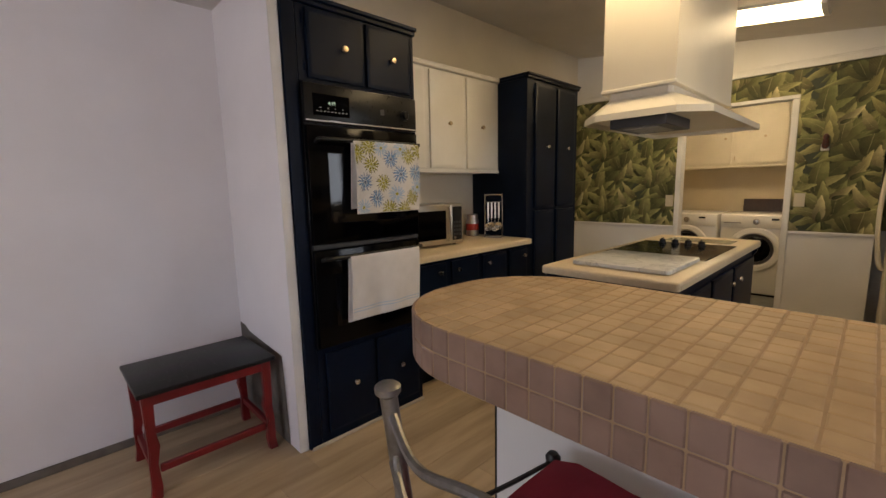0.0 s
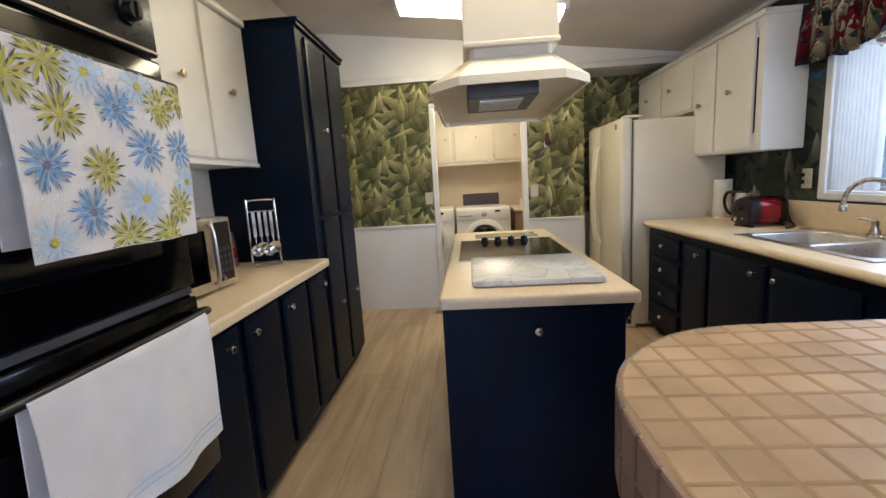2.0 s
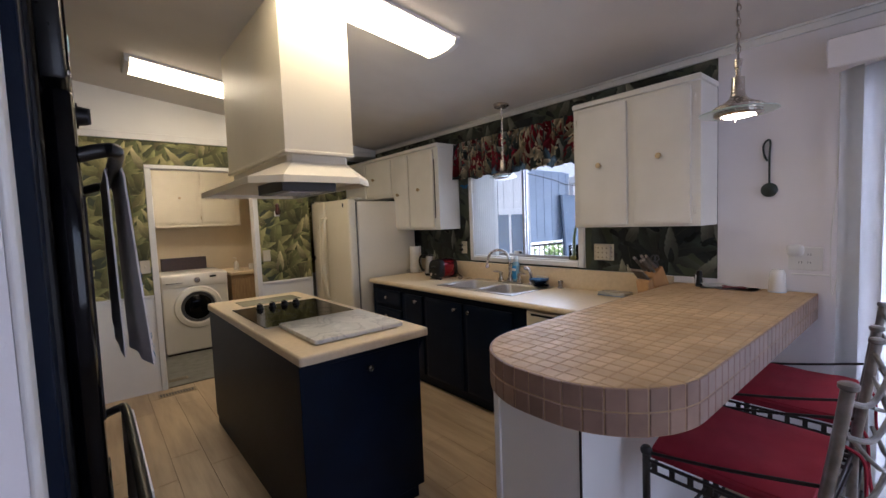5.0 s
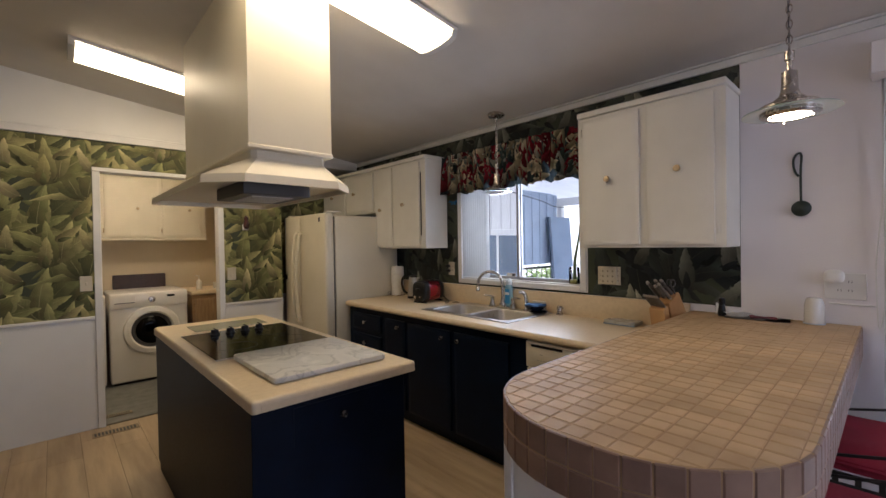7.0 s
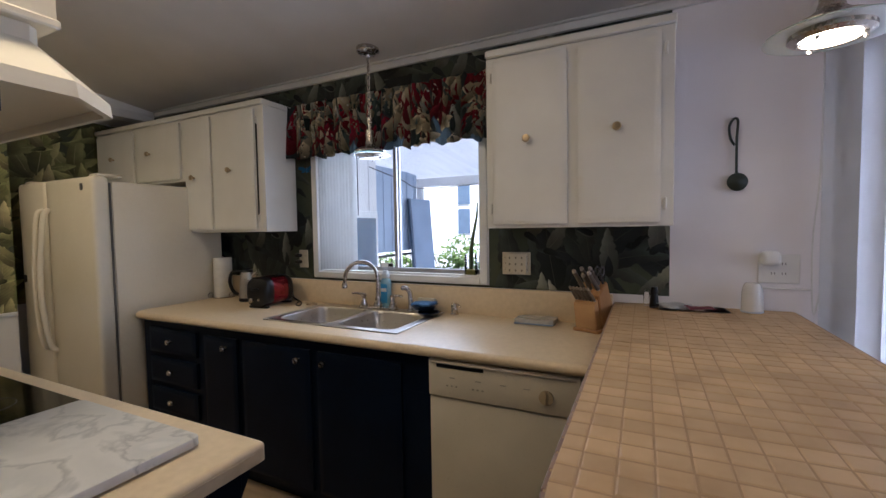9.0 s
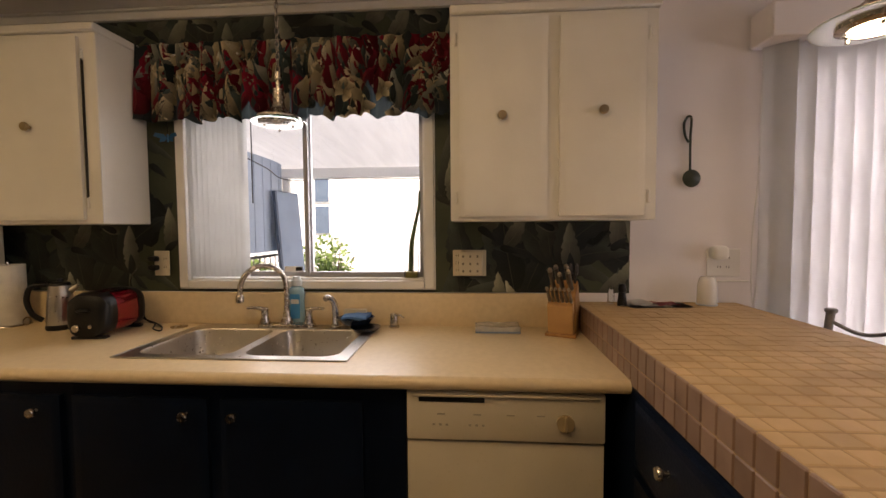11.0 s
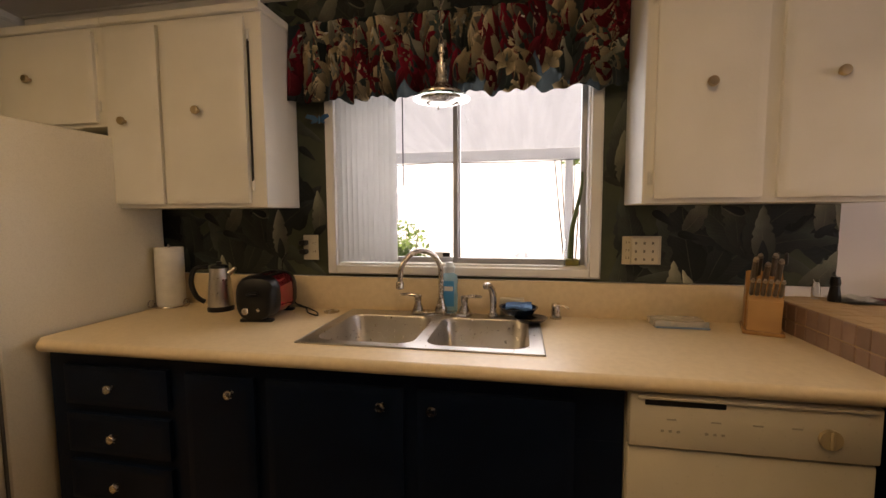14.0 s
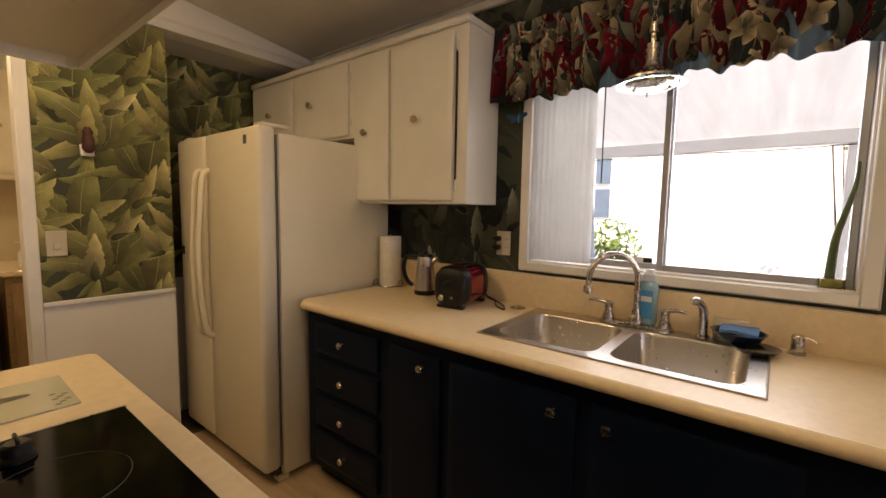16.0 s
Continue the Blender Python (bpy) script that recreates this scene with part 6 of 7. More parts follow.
def bar_chair():
    t = local_thing("bar_chair", "black iron bar chair with a red cushion at the breakfast bar", "chair", "bar chairs")
    w, d = 0.53, 0.49
    for x in (0.0, w):
        bm = B()
        tube(bm, curve_pts([(x, 0.05, 0), (x, 0.05, 0.45), (x, 0.045, 0.66), (x, 0.02, 0.86), (x, 0.0, 1.025)], 5), 0.0145, 10)
        p = part("back_post", bm, PEWTER, t)
        part("cap", lathe(B(), [(0.015, 1.018), (0.021, 1.024), (0.021, 1.034), (0.016, 1.038), (0, 1.038)], (x, 0, 0), 18), PEWTER, p)
        bm = B()
        tube(bm, [(x, d, 0), (x, d, 0.655)], 0.0125, 10)
        p = part("front_leg", bm, IRON, t)
        part("cap", lathe(B(), [(0.013, 0.655), (0.018, 0.66), (0.019, 0.672), (0.012, 0.682), (0, 0.684)], (x, d, 0), 16), IRON, p)
    # seat frame with lattice rails
    for z in (0.60, 0.635):
        for a, b in (((0, 0.05), (0, d)), ((w, 0.05), (w, d)), ((0, d), (w, d)), ((0, 0.05), (w, 0.05))):
            part("seat_rail", tube(B(), [(*a, z), (*b, z)], 0.0055, 6), IRON, t)
    for k in range(8):
        y = 0.05 + (k + 0.5) * (d - 0.05) / 8
        for x in (0, w):
            part("lattice_bar", box(B(), x - 0.003, x + 0.003, y - 0.008, y + 0.008, 0.602, 0.633), IRON, t)
    for k in range(6):
        x = (k + 0.5) * w / 6
        part("seat_slat", box(B(), x - 0.012, x + 0.012, 0.05, d, 0.636, 0.640), IRON, t)
    bm = box(B(), 0.012, w - 0.012, 0.07, d - 0.012, 0.641, 0.688)
    bmesh.ops.subdivide_edges(bm, edges=bm.edges[:], cuts=7, use_grid_fill=True)
    for v in bm.verts:
        u, s = (v.co.x - w / 2) / (w / 2), (v.co.y - d / 2 - 0.03) / (d / 2)
        r = max(abs(u), abs(s))
        if v.co.z > 0.66:
            v.co.z += 0.014 * (1 - r ** 4) + 0.004 * math.sin(7 * u + 3) * math.sin(6 * s)
            v.co.z -= 0.018 * max(r - 0.8, 0) / 0.2
    cu = part("cushion", bm, RED_CLOTH, t, "red cloth seat cushion")
    part("piping", tube(B(), [(0.012, 0.07, 0.664), (w - 0.012, 0.07, 0.664), (w - 0.012, d - 0.012, 0.664), (0.012, d - 0.012, 0.664), (0.012, 0.07, 0.664)], 0.005, 6), RED_CLOTH, cu)
    for x in (0.02, w - 0.02):
        part("tie", tube(B(), curve_pts([(x, 0.07, 0.66), (x + 0.01, 0.02, 0.62), (x - 0.01, 0.01, 0.50), (x + 0.015, 0.0, 0.40)], 5), 0.006, 6), RED_CLOTH, cu)
    # curved back rails
    for z0, bow in ((0.99, 0.05), (0.90, 0.06), (0.74, 0.055)):
        bm = B()
        pts = curve_pts([(0, 0.005, z0), (w * 0.2, -bow * 0.6, z0 - 0.03), (w * 0.5, -bow, z0 + 0.015), (w * 0.8, -bow * 0.6, z0 - 0.03), (w, 0.005, z0)], 7)
        tube(bm, pts, 0.0075, 8)
        part("back_rail", bm, PEWTER, t)
    for x0, x1 in ((0, w * 0.5), (w, w * 0.5)):
        part("back_scroll", tube(B(), curve_pts([(x0, 0.01, 0.92), (x0 * 0.6 + x1 * 0.4, -0.045, 0.80), (x1, -0.05, 0.74)], 8), 0.006, 8), PEWTER, t)
        part("side_arc", tube(B(), curve_pts([(x0, d, 0.66), (x0, d * 0.55, 0.70), (x0, 0.04, 0.755)], 8), 0.0055, 6), IRON, t)
    for z in (0.16, 0.30):
        for a, b in (((0, 0.05), (0, d)), ((w, 0.05), (w, d)), ((0, d), (w, d)), ((0, 0.05), (w, 0.05))):
            part("foot_rail", tube(B(), [(*a, z), (*b, z)], 0.007, 6), IRON, t)
    return t


ch = bar_chair()
ch.matrix_world = pose(-0.075, 0.665, 0, 0, 0, -1.0)
copy_thing(ch, pose(0.645, 0.67, 0, 0, 0, 2.0))

# ---- sink and taps ----
sk = thing("kitchen_sink", (1.08, 2.92, 0.912), "double-bowl stainless steel sink set in the counter", "sink")
Zs = 0.9145


def bowl(bm, x0, x1, y0, y1, depth):
    """Rim to floor of one bowl, with rounded corners."""
    lay = [(0.0, 0.0), (0.004, -0.008), (0.014, -depth * 0.85), (0.035, -depth), (0.10, -depth - 0.002)]
    rings = []
    for ins, dz in lay:
        r = max(0.06 - ins * 0.3, 0.02)
        rings.append([bm.verts.new((x, y, Zs + 0.002 + dz)) for x, y in rounded(x0 + ins, x1 - ins, y0 + ins, y1 - ins, (r, r, r, r), 6)])
    n = len(rings[0])
    for a, b in zip(rings, rings[1:]):
        for i in range(n):
            bm.faces.new((a[i], a[(i + 1) % n], b[(i + 1) % n], b[i]))
    bm.faces.new(rings[-1])
    return rings[0]


def sink_deck(bm, holes, x0, x1, y0, y1):
    """The flat rim, laid out as strips and corner fans round the bowls."""
    ys = [y0] + [v for h in holes for v in (h[2], h[3])] + [y1]
    hx0, hx1 = holes[0][0], holes[0][1]
    z = Zs + 0.002
    quad = lambda a, b, c, d: bm.faces.new([bm.verts.new((x, y, z)) for x, y in ((a, c), (b, c), (b, d), (a, d))])
    quad(x0, hx0, y0, y1), quad(hx1, x1, y0, y1)
    for a, b in zip(ys[0::2], ys[1::2]):
        quad(hx0, hx1, a, b)
    for h in holes:
        r = 0.06
        for cx, cy, a0, px, py in ((h[0] + r, h[2] + r, 180, h[0], h[2]), (h[1] - r, h[2] + r, 270, h[1], h[2]), (h[1] - r, h[3] - r, 0, h[1], h[3]), (h[0] + r, h[3] - r, 90, h[0], h[3])):
            arc = [bm.verts.new((cx + r * math.cos(radians(a0 + 15 * k)), cy + r * math.sin(radians(a0 + 15 * k)), z)) for k in range(7)]
            bm.faces.new([bm.verts.new((px, py, z))] + arc[::-1])


HOLES = [(0.855, 1.235, 2.545, 2.895), (0.855, 1.235, 2.935, 3.295)]
bm = B()
sink_deck(bm, HOLES, SX0, SX1, SYA, SYB)
bmesh.ops.recalc_face_normals(bm, faces=bm.faces)
for f in bm.faces:
    if f.normal.z < 0:
        f.normal_flip()
part("rim", bm, STEEL, sk, smooth=0)
bm = B()
for a, b in (((SX0, SYA), (SX0, SYB)), ((SX0, SYB), (SX1, SYB)), ((SX1, SYB), (SX1, SYA)), ((SX1, SYA), (SX0, SYA))):
    tube(bm, [(*a, Zs), (*b, Zs)], 0.0035, 8)
part("rim_bead", bm, STEEL, sk)
for h in HOLES:
    bm = B()
    bowl(bm, *h, 0.17)
    bmesh.ops.recalc_face_normals(bm, faces=bm.faces)
    bw = part("bowl", bm, STEEL, sk)
    cx, cy = (h[0] + h[1]) / 2 + 0.05, (h[2] + h[3]) / 2
    part("drain", lathe(B(), [(0.0, 0.7485), (0.035, 0.7485), (0.045, 0.751), (0.05, 0.7485), (0.05, 0.747)], (cx, cy, 0), 24), NICKEL, bw)

f = thing("kitchen_faucet", (1.285, 2.915, 0.917), "brushed nickel gooseneck faucet with two lever handles", "faucet")
FX, FY = 1.282, 2.915
part("deck_plate", prism(B(), rounded(FX - 0.03, FX + 0.03, FY - 0.135, FY + 0.135, (0.03,) * 4), 0.9175, 0.932, 0.004), NICKEL, f)
part("spout_base", lathe(B(), [(0.026, 0.932), (0.027, 0.945), (0.018, 0.965), (0.014, 0.99)], (FX, FY, 0), 20), NICKEL, f)
bm = B()
AX, AY = -0.62, 0.78
pts = [(FX, FY, 0.96), (FX, FY, 1.10)] + [(FX + AX * 0.095 * (1 - math.cos(a)), FY + AY * 0.095 * (1 - math.cos(a)), 1.10 + 0.10 * math.sin(a)) for a in [math.pi * k / 14 for k in range(1, 14)]] + [(FX + AX * 0.192, FY + AY * 0.192, 1.075)]
tube(bm, pts, 0.0115, 12)
sp = part("spout", bm, NICKEL, f)
part("aerator", lathe(B(), [(0.013, 1.078), (0.0165, 1.07), (0.0165, 1.050), (0.012, 1.046)], (FX + AX * 0.192, FY + AY * 0.192, 0), 16), NICKEL, sp)
for s in (-1, 1):
    y = FY + s * 0.103
    hb = part("handle_base", lathe(B(), [(0.023, 0.932), (0.024, 0.94), (0.014, 0.965), (0.016, 0.99), (0.019, 0.995), (0.012, 1.004), (0, 1.006)], (FX, y, 0), 18), NICKEL, f)
    part("lever", tube(B(), curve_pts([(FX, y, 0.997), (FX - 0.01, y + s * 0.04, 1.004), (FX - 0.016, y + s * 0.075, 1.003)], 4), 0.0085, 10, 0.006), NICKEL, hb)
f = thing("sink_sprayer", (1.285, 2.69, 0.917), "brushed nickel side sprayer beside the faucet", "sprayer")
part("collar", lathe(B(), [(0.024, 0.9175), (0.024, 0.926), (0.015, 0.935)], (1.282, 2.69, 0), 18), NICKEL, f)
part("head", tube(B(), curve_pts([(1.282, 2.69, 0.93), (1.282, 2.69, 0.99), (1.276, 2.695, 1.03), (1.255, 2.71, 1.055), (1.235, 2.72, 1.052)], 5), 0.0155, 12, 0.013), NICKEL, f)
d = thing("soap_dispenser", (1.31, 2.43, 0.912), "short brushed nickel soap pump in the counter", "soap dispenser")
part("body", lathe(B(), [(0.024, 0.9125), (0.024, 0.92), (0.018, 0.925), (0.018, 0.97), (0.015, 0.975), (0, 0.976)], (1.31, 2.43, 0), 18), NICKEL, d)
part("nozzle", tube(B(), [(1.31, 2.43, 0.968), (1.29, 2.40, 0.972), (1.28, 2.38, 0.962)], 0.004, 8), NICKEL, d)

# dish soap: clear blue bottle
b = thing("dish_soap_bottle", (1.325, 2.885, 0.912), "clear plastic bottle of blue dish soap behind the tap", "bottle")
prof = [(0.030, 0.9185), (0.036, 0.93), (0.037, 0.99), (0.034, 1.03), (0.038, 1.06), (0.034, 1.085), (0.019, 1.097)]
bm = lathe(B(), prof, (0, 0, 0), 20)
bmesh.ops.transform(bm, matrix=Matrix.Translation((1.325, 2.885, 0)) @ Matrix.Diagonal((0.62, 1, 1, 1)), verts=bm.verts)
part("bottle", bm, mat("blue_soap", (0.30, 0.50, 0.62), 0.12, c2=(0.16, 0.38, 0.58), scale=5, coat=0.5), b)
part("cap", lathe(B(), [(0.022, 1.0975), (0.024, 1.122), (0.018, 1.130), (0.016, 1.142), (0, 1.143)], (1.325, 2.885, 0), 16), mat("pale_cap", (0.62, 0.68, 0.72), 0.3), b)
part("label", box(B(), 1.3005, 1.3025, 2.862, 2.908, 0.950, 1.062, 0.001), mat("blue_label", (0.05, 0.30, 0.62), 0.4), b)
part("label_bar", box(B(), 1.2990, 1.3003, 2.866, 2.904, 1.018, 1.038), TRIM, b)

t = thing("sponge_box", (1.325, 2.615, 0.912), "small cream plastic box behind the sink", "box")
part("box", box(B(), 1.313, 1.343, 2.56, 2.665, 0.9125, 0.992, 0.006, 2), mat("cream_plastic", (0.68, 0.62, 0.5), 0.4), t)
t = thing("stacked_dish", (1.235, 2.57, 0.917), "dark blue glass dish with a folded blue dishcloth", "dish")
DG = mat("blue_black_glass", (0.012, 0.02, 0.04), 0.12, scale=5, coat=0.4)
part("lower_dish", lathe(B(), [(0.03, 0.918), (0.05, 0.922), (0.066, 0.938), (0.062, 0.938), (0.045, 0.926), (0, 0.924)], (1.21, 2.535, 0), 28), DG, t)
part("upper_dish", lathe(B(), [(0.03, 0.939), (0.06, 0.946), (0.08, 0.972), (0.075, 0.972), (0.055, 0.952), (0, 0.948)], (1.245, 2.585, 0), 28), DG, t)
bm = box(B(), 1.19, 1.30, 2.53, 2.635, 0.972, 0.982)
bmesh.ops.subdivide_edges(bm, edges=bm.edges[:], cuts=5, use_grid_fill=True)
for v in bm.verts:
    v.co.z += 0.010 * noise.noise(v.co * 22)
part("dishcloth", bm, mat("blue_dishcloth", (0.09, 0.22, 0.44), 0.9, c2=(0.05, 0.13, 0.30), scale=60, bump=0.5, bscale=300), t)
t = thing("sink_stopper", (1.30, 3.30, 0.912), "flat metal sink stopper on the counter", "sink stopper")
part("disc", lathe(B(), [(0.035, 0.9125), (0.036, 0.916), (0.02, 0.920), (0, 0.920)], (1.27, 3.42, 0), 20), NICKEL, t)

# ---- things on the counter ----
t = thing("paper_towel_holder", (1.27, 4.258, 0.912), "paper towel roll on a bent wire stand", "paper towel")
cx, cy = 1.27, 4.258
part("wire_base", tube(B(), [(cx + 0.075 * math.cos(a * math.pi / 12), cy + 0.075 * math.sin(a * math.pi / 12), 0.916) for a in range(25)], 0.0035, 6), NICKEL, t)
for a in (0.5, 2.6, 4.7):
    part("foot_loop", tube(B(), [(cx + 0.085 * math.cos(a) + 0.018 * math.cos(k * math.pi / 6), cy + 0.085 * math.sin(a), 0.934 + 0.018 * math.sin(k * math.pi / 6)) for k in range(13)], 0.003, 6), NICKEL, t)
bm = lathe(B(), [(0.02, 0.920), (0.062, 0.920), (0.0625, 0.925), (0.0625, 1.195), (0.062, 1.20), (0.02, 1.20), (0.02, 0.920)], (cx, cy, 0), 32)
part("roll", bm, mat("paper_towel", (0.74, 0.72, 0.68), 0.95, scale=20, bump=0.6, bscale=220), t, "white paper towel roll")
part("rod", tube(B(), [(cx, cy, 0.917), (cx, cy, 1.215)], 0.005, 8), NICKEL, t)

k = thing("electric_kettle", (1.225, 3.95, 0.912), "steel electric kettle with a black handle and base", "kettle")
cx, cy = 1.225, 3.95
part("base", lathe(B(), [(0.056, 0.9125), (0.058, 0.925), (0.054, 0.935)], (cx, cy, 0), 28), BLACK_PLASTIC, k)
part("body", lathe(B(), [(0.055, 0.936), (0.055, 0.945), (0.048, 1.04), (0.041, 1.105), (0.039, 1.11)], (cx, cy, 0), 28), STEEL, k)
part("lid", lathe(B(), [(0.040, 1.1105), (0.036, 1.122), (0.012, 1.128), (0.012, 1.14), (0, 1.141)], (cx, cy, 0), 24), BLACK_PLASTIC, k)
part("handle", tube(B(), curve_pts([(cx - 0.02, cy + 0.04, 1.115), (cx - 0.05, cy + 0.085, 1.11), (cx - 0.06, cy + 0.10, 1.05), (cx - 0.05, cy + 0.085, 0.985), (cx - 0.03, cy + 0.058, 0.955)], 5), 0.011, 10), BLACK_PLASTIC, k)
part("spout", tube(B(), [(cx + 0.01, cy - 0.04, 1.085), (cx + 0.02, cy - 0.068, 1.108)], 0.014, 10, 0.008), STEEL, k)

# toaster: red metal body between black ends
t = local_thing("toaster", "shiny red toaster with black ends and a trailing cord", "toaster")
RED_METAL = mat("candy_red_metal", (0.30, 0.004, 0.022), 0.16, 0.55, c2=(0.20, 0.003, 0.014), scale=3, coat=0.6)


def loft(bm, sections):
    rings = [[bm.verts.new(p) for p in s] for s in sections]
    n = len(rings[0])
    for a, b in zip(rings, rings[1:]):
        for i in range(n):
            bm.faces.new((a[i], a[(i + 1) % n], b[(i + 1) % n], b[i]))
    bm.faces.new(list(reversed(rings[0]))), bm.faces.new(rings[-1])
    bmesh.ops.recalc_face_normals(bm, faces=bm.faces)
    return bm


def toaster_ring(x, s, h=0.19):
    w = 0.088 * s
    top = 0.012 + (h - 0.012) * s
    pts = []
    for q in range(20):
        a = 2 * math.pi * q / 20
        c, sn = math.cos(a), math.sin(a)
        pts.append((x, w * math.copysign(abs(c) ** 0.6, c), (top + 0.012) / 2 + (top - 0.012) / 2 * math.copysign(abs(sn) ** 0.65, sn)))
    return pts


part("body", loft(B(), [toaster_ring(x, s) for x, s in ((-0.070, 0.985), (-0.04, 1.0), (0.04, 1.0), (0.070, 0.985))]), RED_METAL, t)
for s in (-1, 1):
    e = part("end_cap", loft(B(), [toaster_ring(s * x, k, 0.194) for x, k in ((0.0705, 1.01), (0.098, 1.005), (0.122, 0.95), (0.134, 0.80), (0.137, 0.6))]), BLACK_PLASTIC, t, "glossy black end cap")
    if s < 0:
        part("knob", lathe(B(), [(0.015, -0.132), (0.015, -0.146), (0.011, -0.150), (0, -0.150)], (0, 0.035, 0.05), 18, "x"), NICKEL, e)
        part("button", lathe(B(), [(0.008, -0.132), (0.008, -0.141), (0, -0.142)], (0, -0.02, 0.055), 14, "x"), NICKEL, e)
        part("lever", box(B(), -0.160, -0.130, -0.022, 0.022, 0.118, 0.131, 0.005), BLACK_PLASTIC, e)
for y in (-0.033, 0.033):
    part("slot", box(B(), -0.09, 0.09, y - 0.013, y + 0.013, 0.1885, 0.1915, 0.001), BLACK_PLASTIC, t)
for x in (-0.11, 0.11):
    part("foot", box(B(), x - 0.015, x + 0.015, -0.07, 0.07, 0.0, 0.013, 0.003), BLACK_PLASTIC, t)
part("cord", tube(B(), curve_pts([(0.14, -0.02, 0.05), (0.165, -0.06, 0.02), (0.13, -0.13, 0.006), (0.05, -0.20, 0.006), (-0.02, -0.23, 0.006), (0.03, -0.17, 0.006), (0.13, -0.12, 0.006), (0.17, -0.05, 0.03), (0.155, 0.0, 0.20), (0.175, -0.02, 0.27)], 6), 0.0035, 6), BLACK_PLASTIC, t)
t.matrix_world = pose(1.165, 3.665, 0.9125, 0, 0, 8) @ Matrix.Scale(0.97, 4)

# knife block
t = local_thing("knife_block", "light wooden knife block full of black and steel knives", "knife block")
BEECH = wood_mat("beech_block", (0.46, 0.25, 0.10), (0.36, 0.185, 0.07), 0.4, 0, (3, 30, 3))


def slab(pts, y0, y1):
    bm = B()
    a = [bm.verts.new((x, y0, z)) for x, z in pts]
    b = [bm.verts.new((x, y1, z)) for x, z in pts]
    bm.faces.new(a), bm.faces.new(list(reversed(b)))
    n = len(pts)
    for i in range(n):
        bm.faces.new((a[i], b[i], b[(i + 1) % n], a[(i + 1) % n]))
    bmesh.ops.recalc_face_normals(bm, faces=bm.faces)
    bmesh.ops.bevel(bm, geom=bm.edges[:], offset=0.003, segments=2, affect="EDGES")
    return bm


part("base_board", box(B(), -0.075, 0.085, -0.062, 0.062, 0.0, 0.014, 0.003), BEECH, t)
part("block", slab([(-0.02, 0.0145), (0.075, 0.0145), (0.08, 0.10), (0.02, 0.225), (-0.055, 0.165)], -0.055, 0.055), BEECH, t)
part("front_wedge", slab([(-0.07, 0.0145), (-0.021, 0.0145), (-0.056, 0.155), (-0.09, 0.13)], -0.05, 0.05), wood_mat("pale_beech", (0.55, 0.33, 0.15), (0.47, 0.27, 0.12), 0.4, 0, (30, 3, 3)), t)


KNIFE_GREY = mat("grey_knife_handle", (0.21, 0.195, 0.185), 0.38, 0.5, c2=(0.15, 0.14, 0.135), scale=30)


def knife(p, y, z, L, fat, tilt=0.0):
    """A handle that leaves the sloped face up and to the front."""
    d = Vector((-0.70, tilt, 0.70)).normalized()
    a = Vector((p, y, z))
    bm = B()
    tube(bm, [a, a + d * L * 0.5, a + d * L], fat, 8, fat * 0.85)
    k = part("knife_handle", bm, KNIFE_GREY, t)
    part("bolster", tube(B(), [a - d * 0.01, a + d * 0.002], fat * 0.8, 8), STEEL, k)
    part("pommel", tube(B(), [a + d * L, a + d * (L + 0.012)], fat * 0.95, 8, fat * 0.7), STEEL, k)


for i in range(6):
    knife(-0.075, -0.042 + i * 0.0168, 0.150, 0.072, 0.0072)
for y, x, z, L in ((-0.035, -0.03, 0.195, 0.105), (0.0, -0.03, 0.195, 0.085), (0.035, -0.03, 0.195, 0.11), (-0.022, 0.0, 0.215, 0.10), (0.02, 0.0, 0.215, 0.095)):
    knife(x, y, z, L, 0.0105)
bm = B()
for s in (-1, 1):
    tube(bm, [(-0.03 + 0.017 * math.cos(a * math.pi / 8), -0.045 + s * 0.012, 0.275 + 0.02 * math.sin(a * math.pi / 8)) for a in range(17)], 0.004, 6)
    tube(bm, [(-0.02, -0.045 + s * 0.006, 0.257), (0.0, -0.045, 0.215)], 0.004, 6)
part("scissors_handle", bm, DARK_GREY, t)
t.matrix_world = pose(1.235, 1.695, 0.9125, 0, 0, -22)

# clear bag of cloths lying flat
t = thing("flat_bag", (1.28, 1.97, 0.912), "flat clear bag with pale folded cloths", "bag")
bm = box(B(), 1.225, 1.337, 1.875, 2.065, 0.913, 0.936)
bmesh.ops.subdivide_edges(bm, edges=bm.edges[:], cuts=6, use_grid_fill=True)
for v in bm.verts:
    if v.co.z > 0.92:
        v.co.z += 0.010 * noise.noise(v.co * 16)
part("bag", bm, mat("pale_bag", (0.46, 0.47, 0.47), 0.25, c2=(0.34, 0.36, 0.38), c3=(0.52, 0.50, 0.46), scale=22, bump=0.4, bscale=70, coat=0.5), t)
part("bag_seal", box(B(), 1.213, 1.2245, 1.875, 2.065, 0.9135, 0.919, 0.001), mat("blue_seal", (0.18, 0.26, 0.40), 0.4), t)

# things on the bar
b = thing("pepper_mill", (1.27, 1.445, BZ), "small black pepper mill on the bar", "pepper mill")
part("body", lathe(B(), [(0.019, BZ + 0.0005), (0.020, BZ + 0.01), (0.016, BZ + 0.04), (0.014, BZ + 0.058)], (1.27, 1.445, 0), 20), BLACK_PLASTIC, b)
part("cap", lathe(B(), [(0.0145, BZ + 0.0585), (0.017, BZ + 0.07), (0.013, BZ + 0.092), (0, BZ + 0.094)], (1.27, 1.445, 0), 20), BLACK_PLASTIC, b)
part("small_jar", lathe(B(), [(0.014, BZ + 0.0005), (0.014, BZ + 0.055), (0.010, BZ + 0.06), (0.010, BZ + 0.075), (0, BZ + 0.075)], (1.32, 1.475, 0), 14), CLEAR, b)
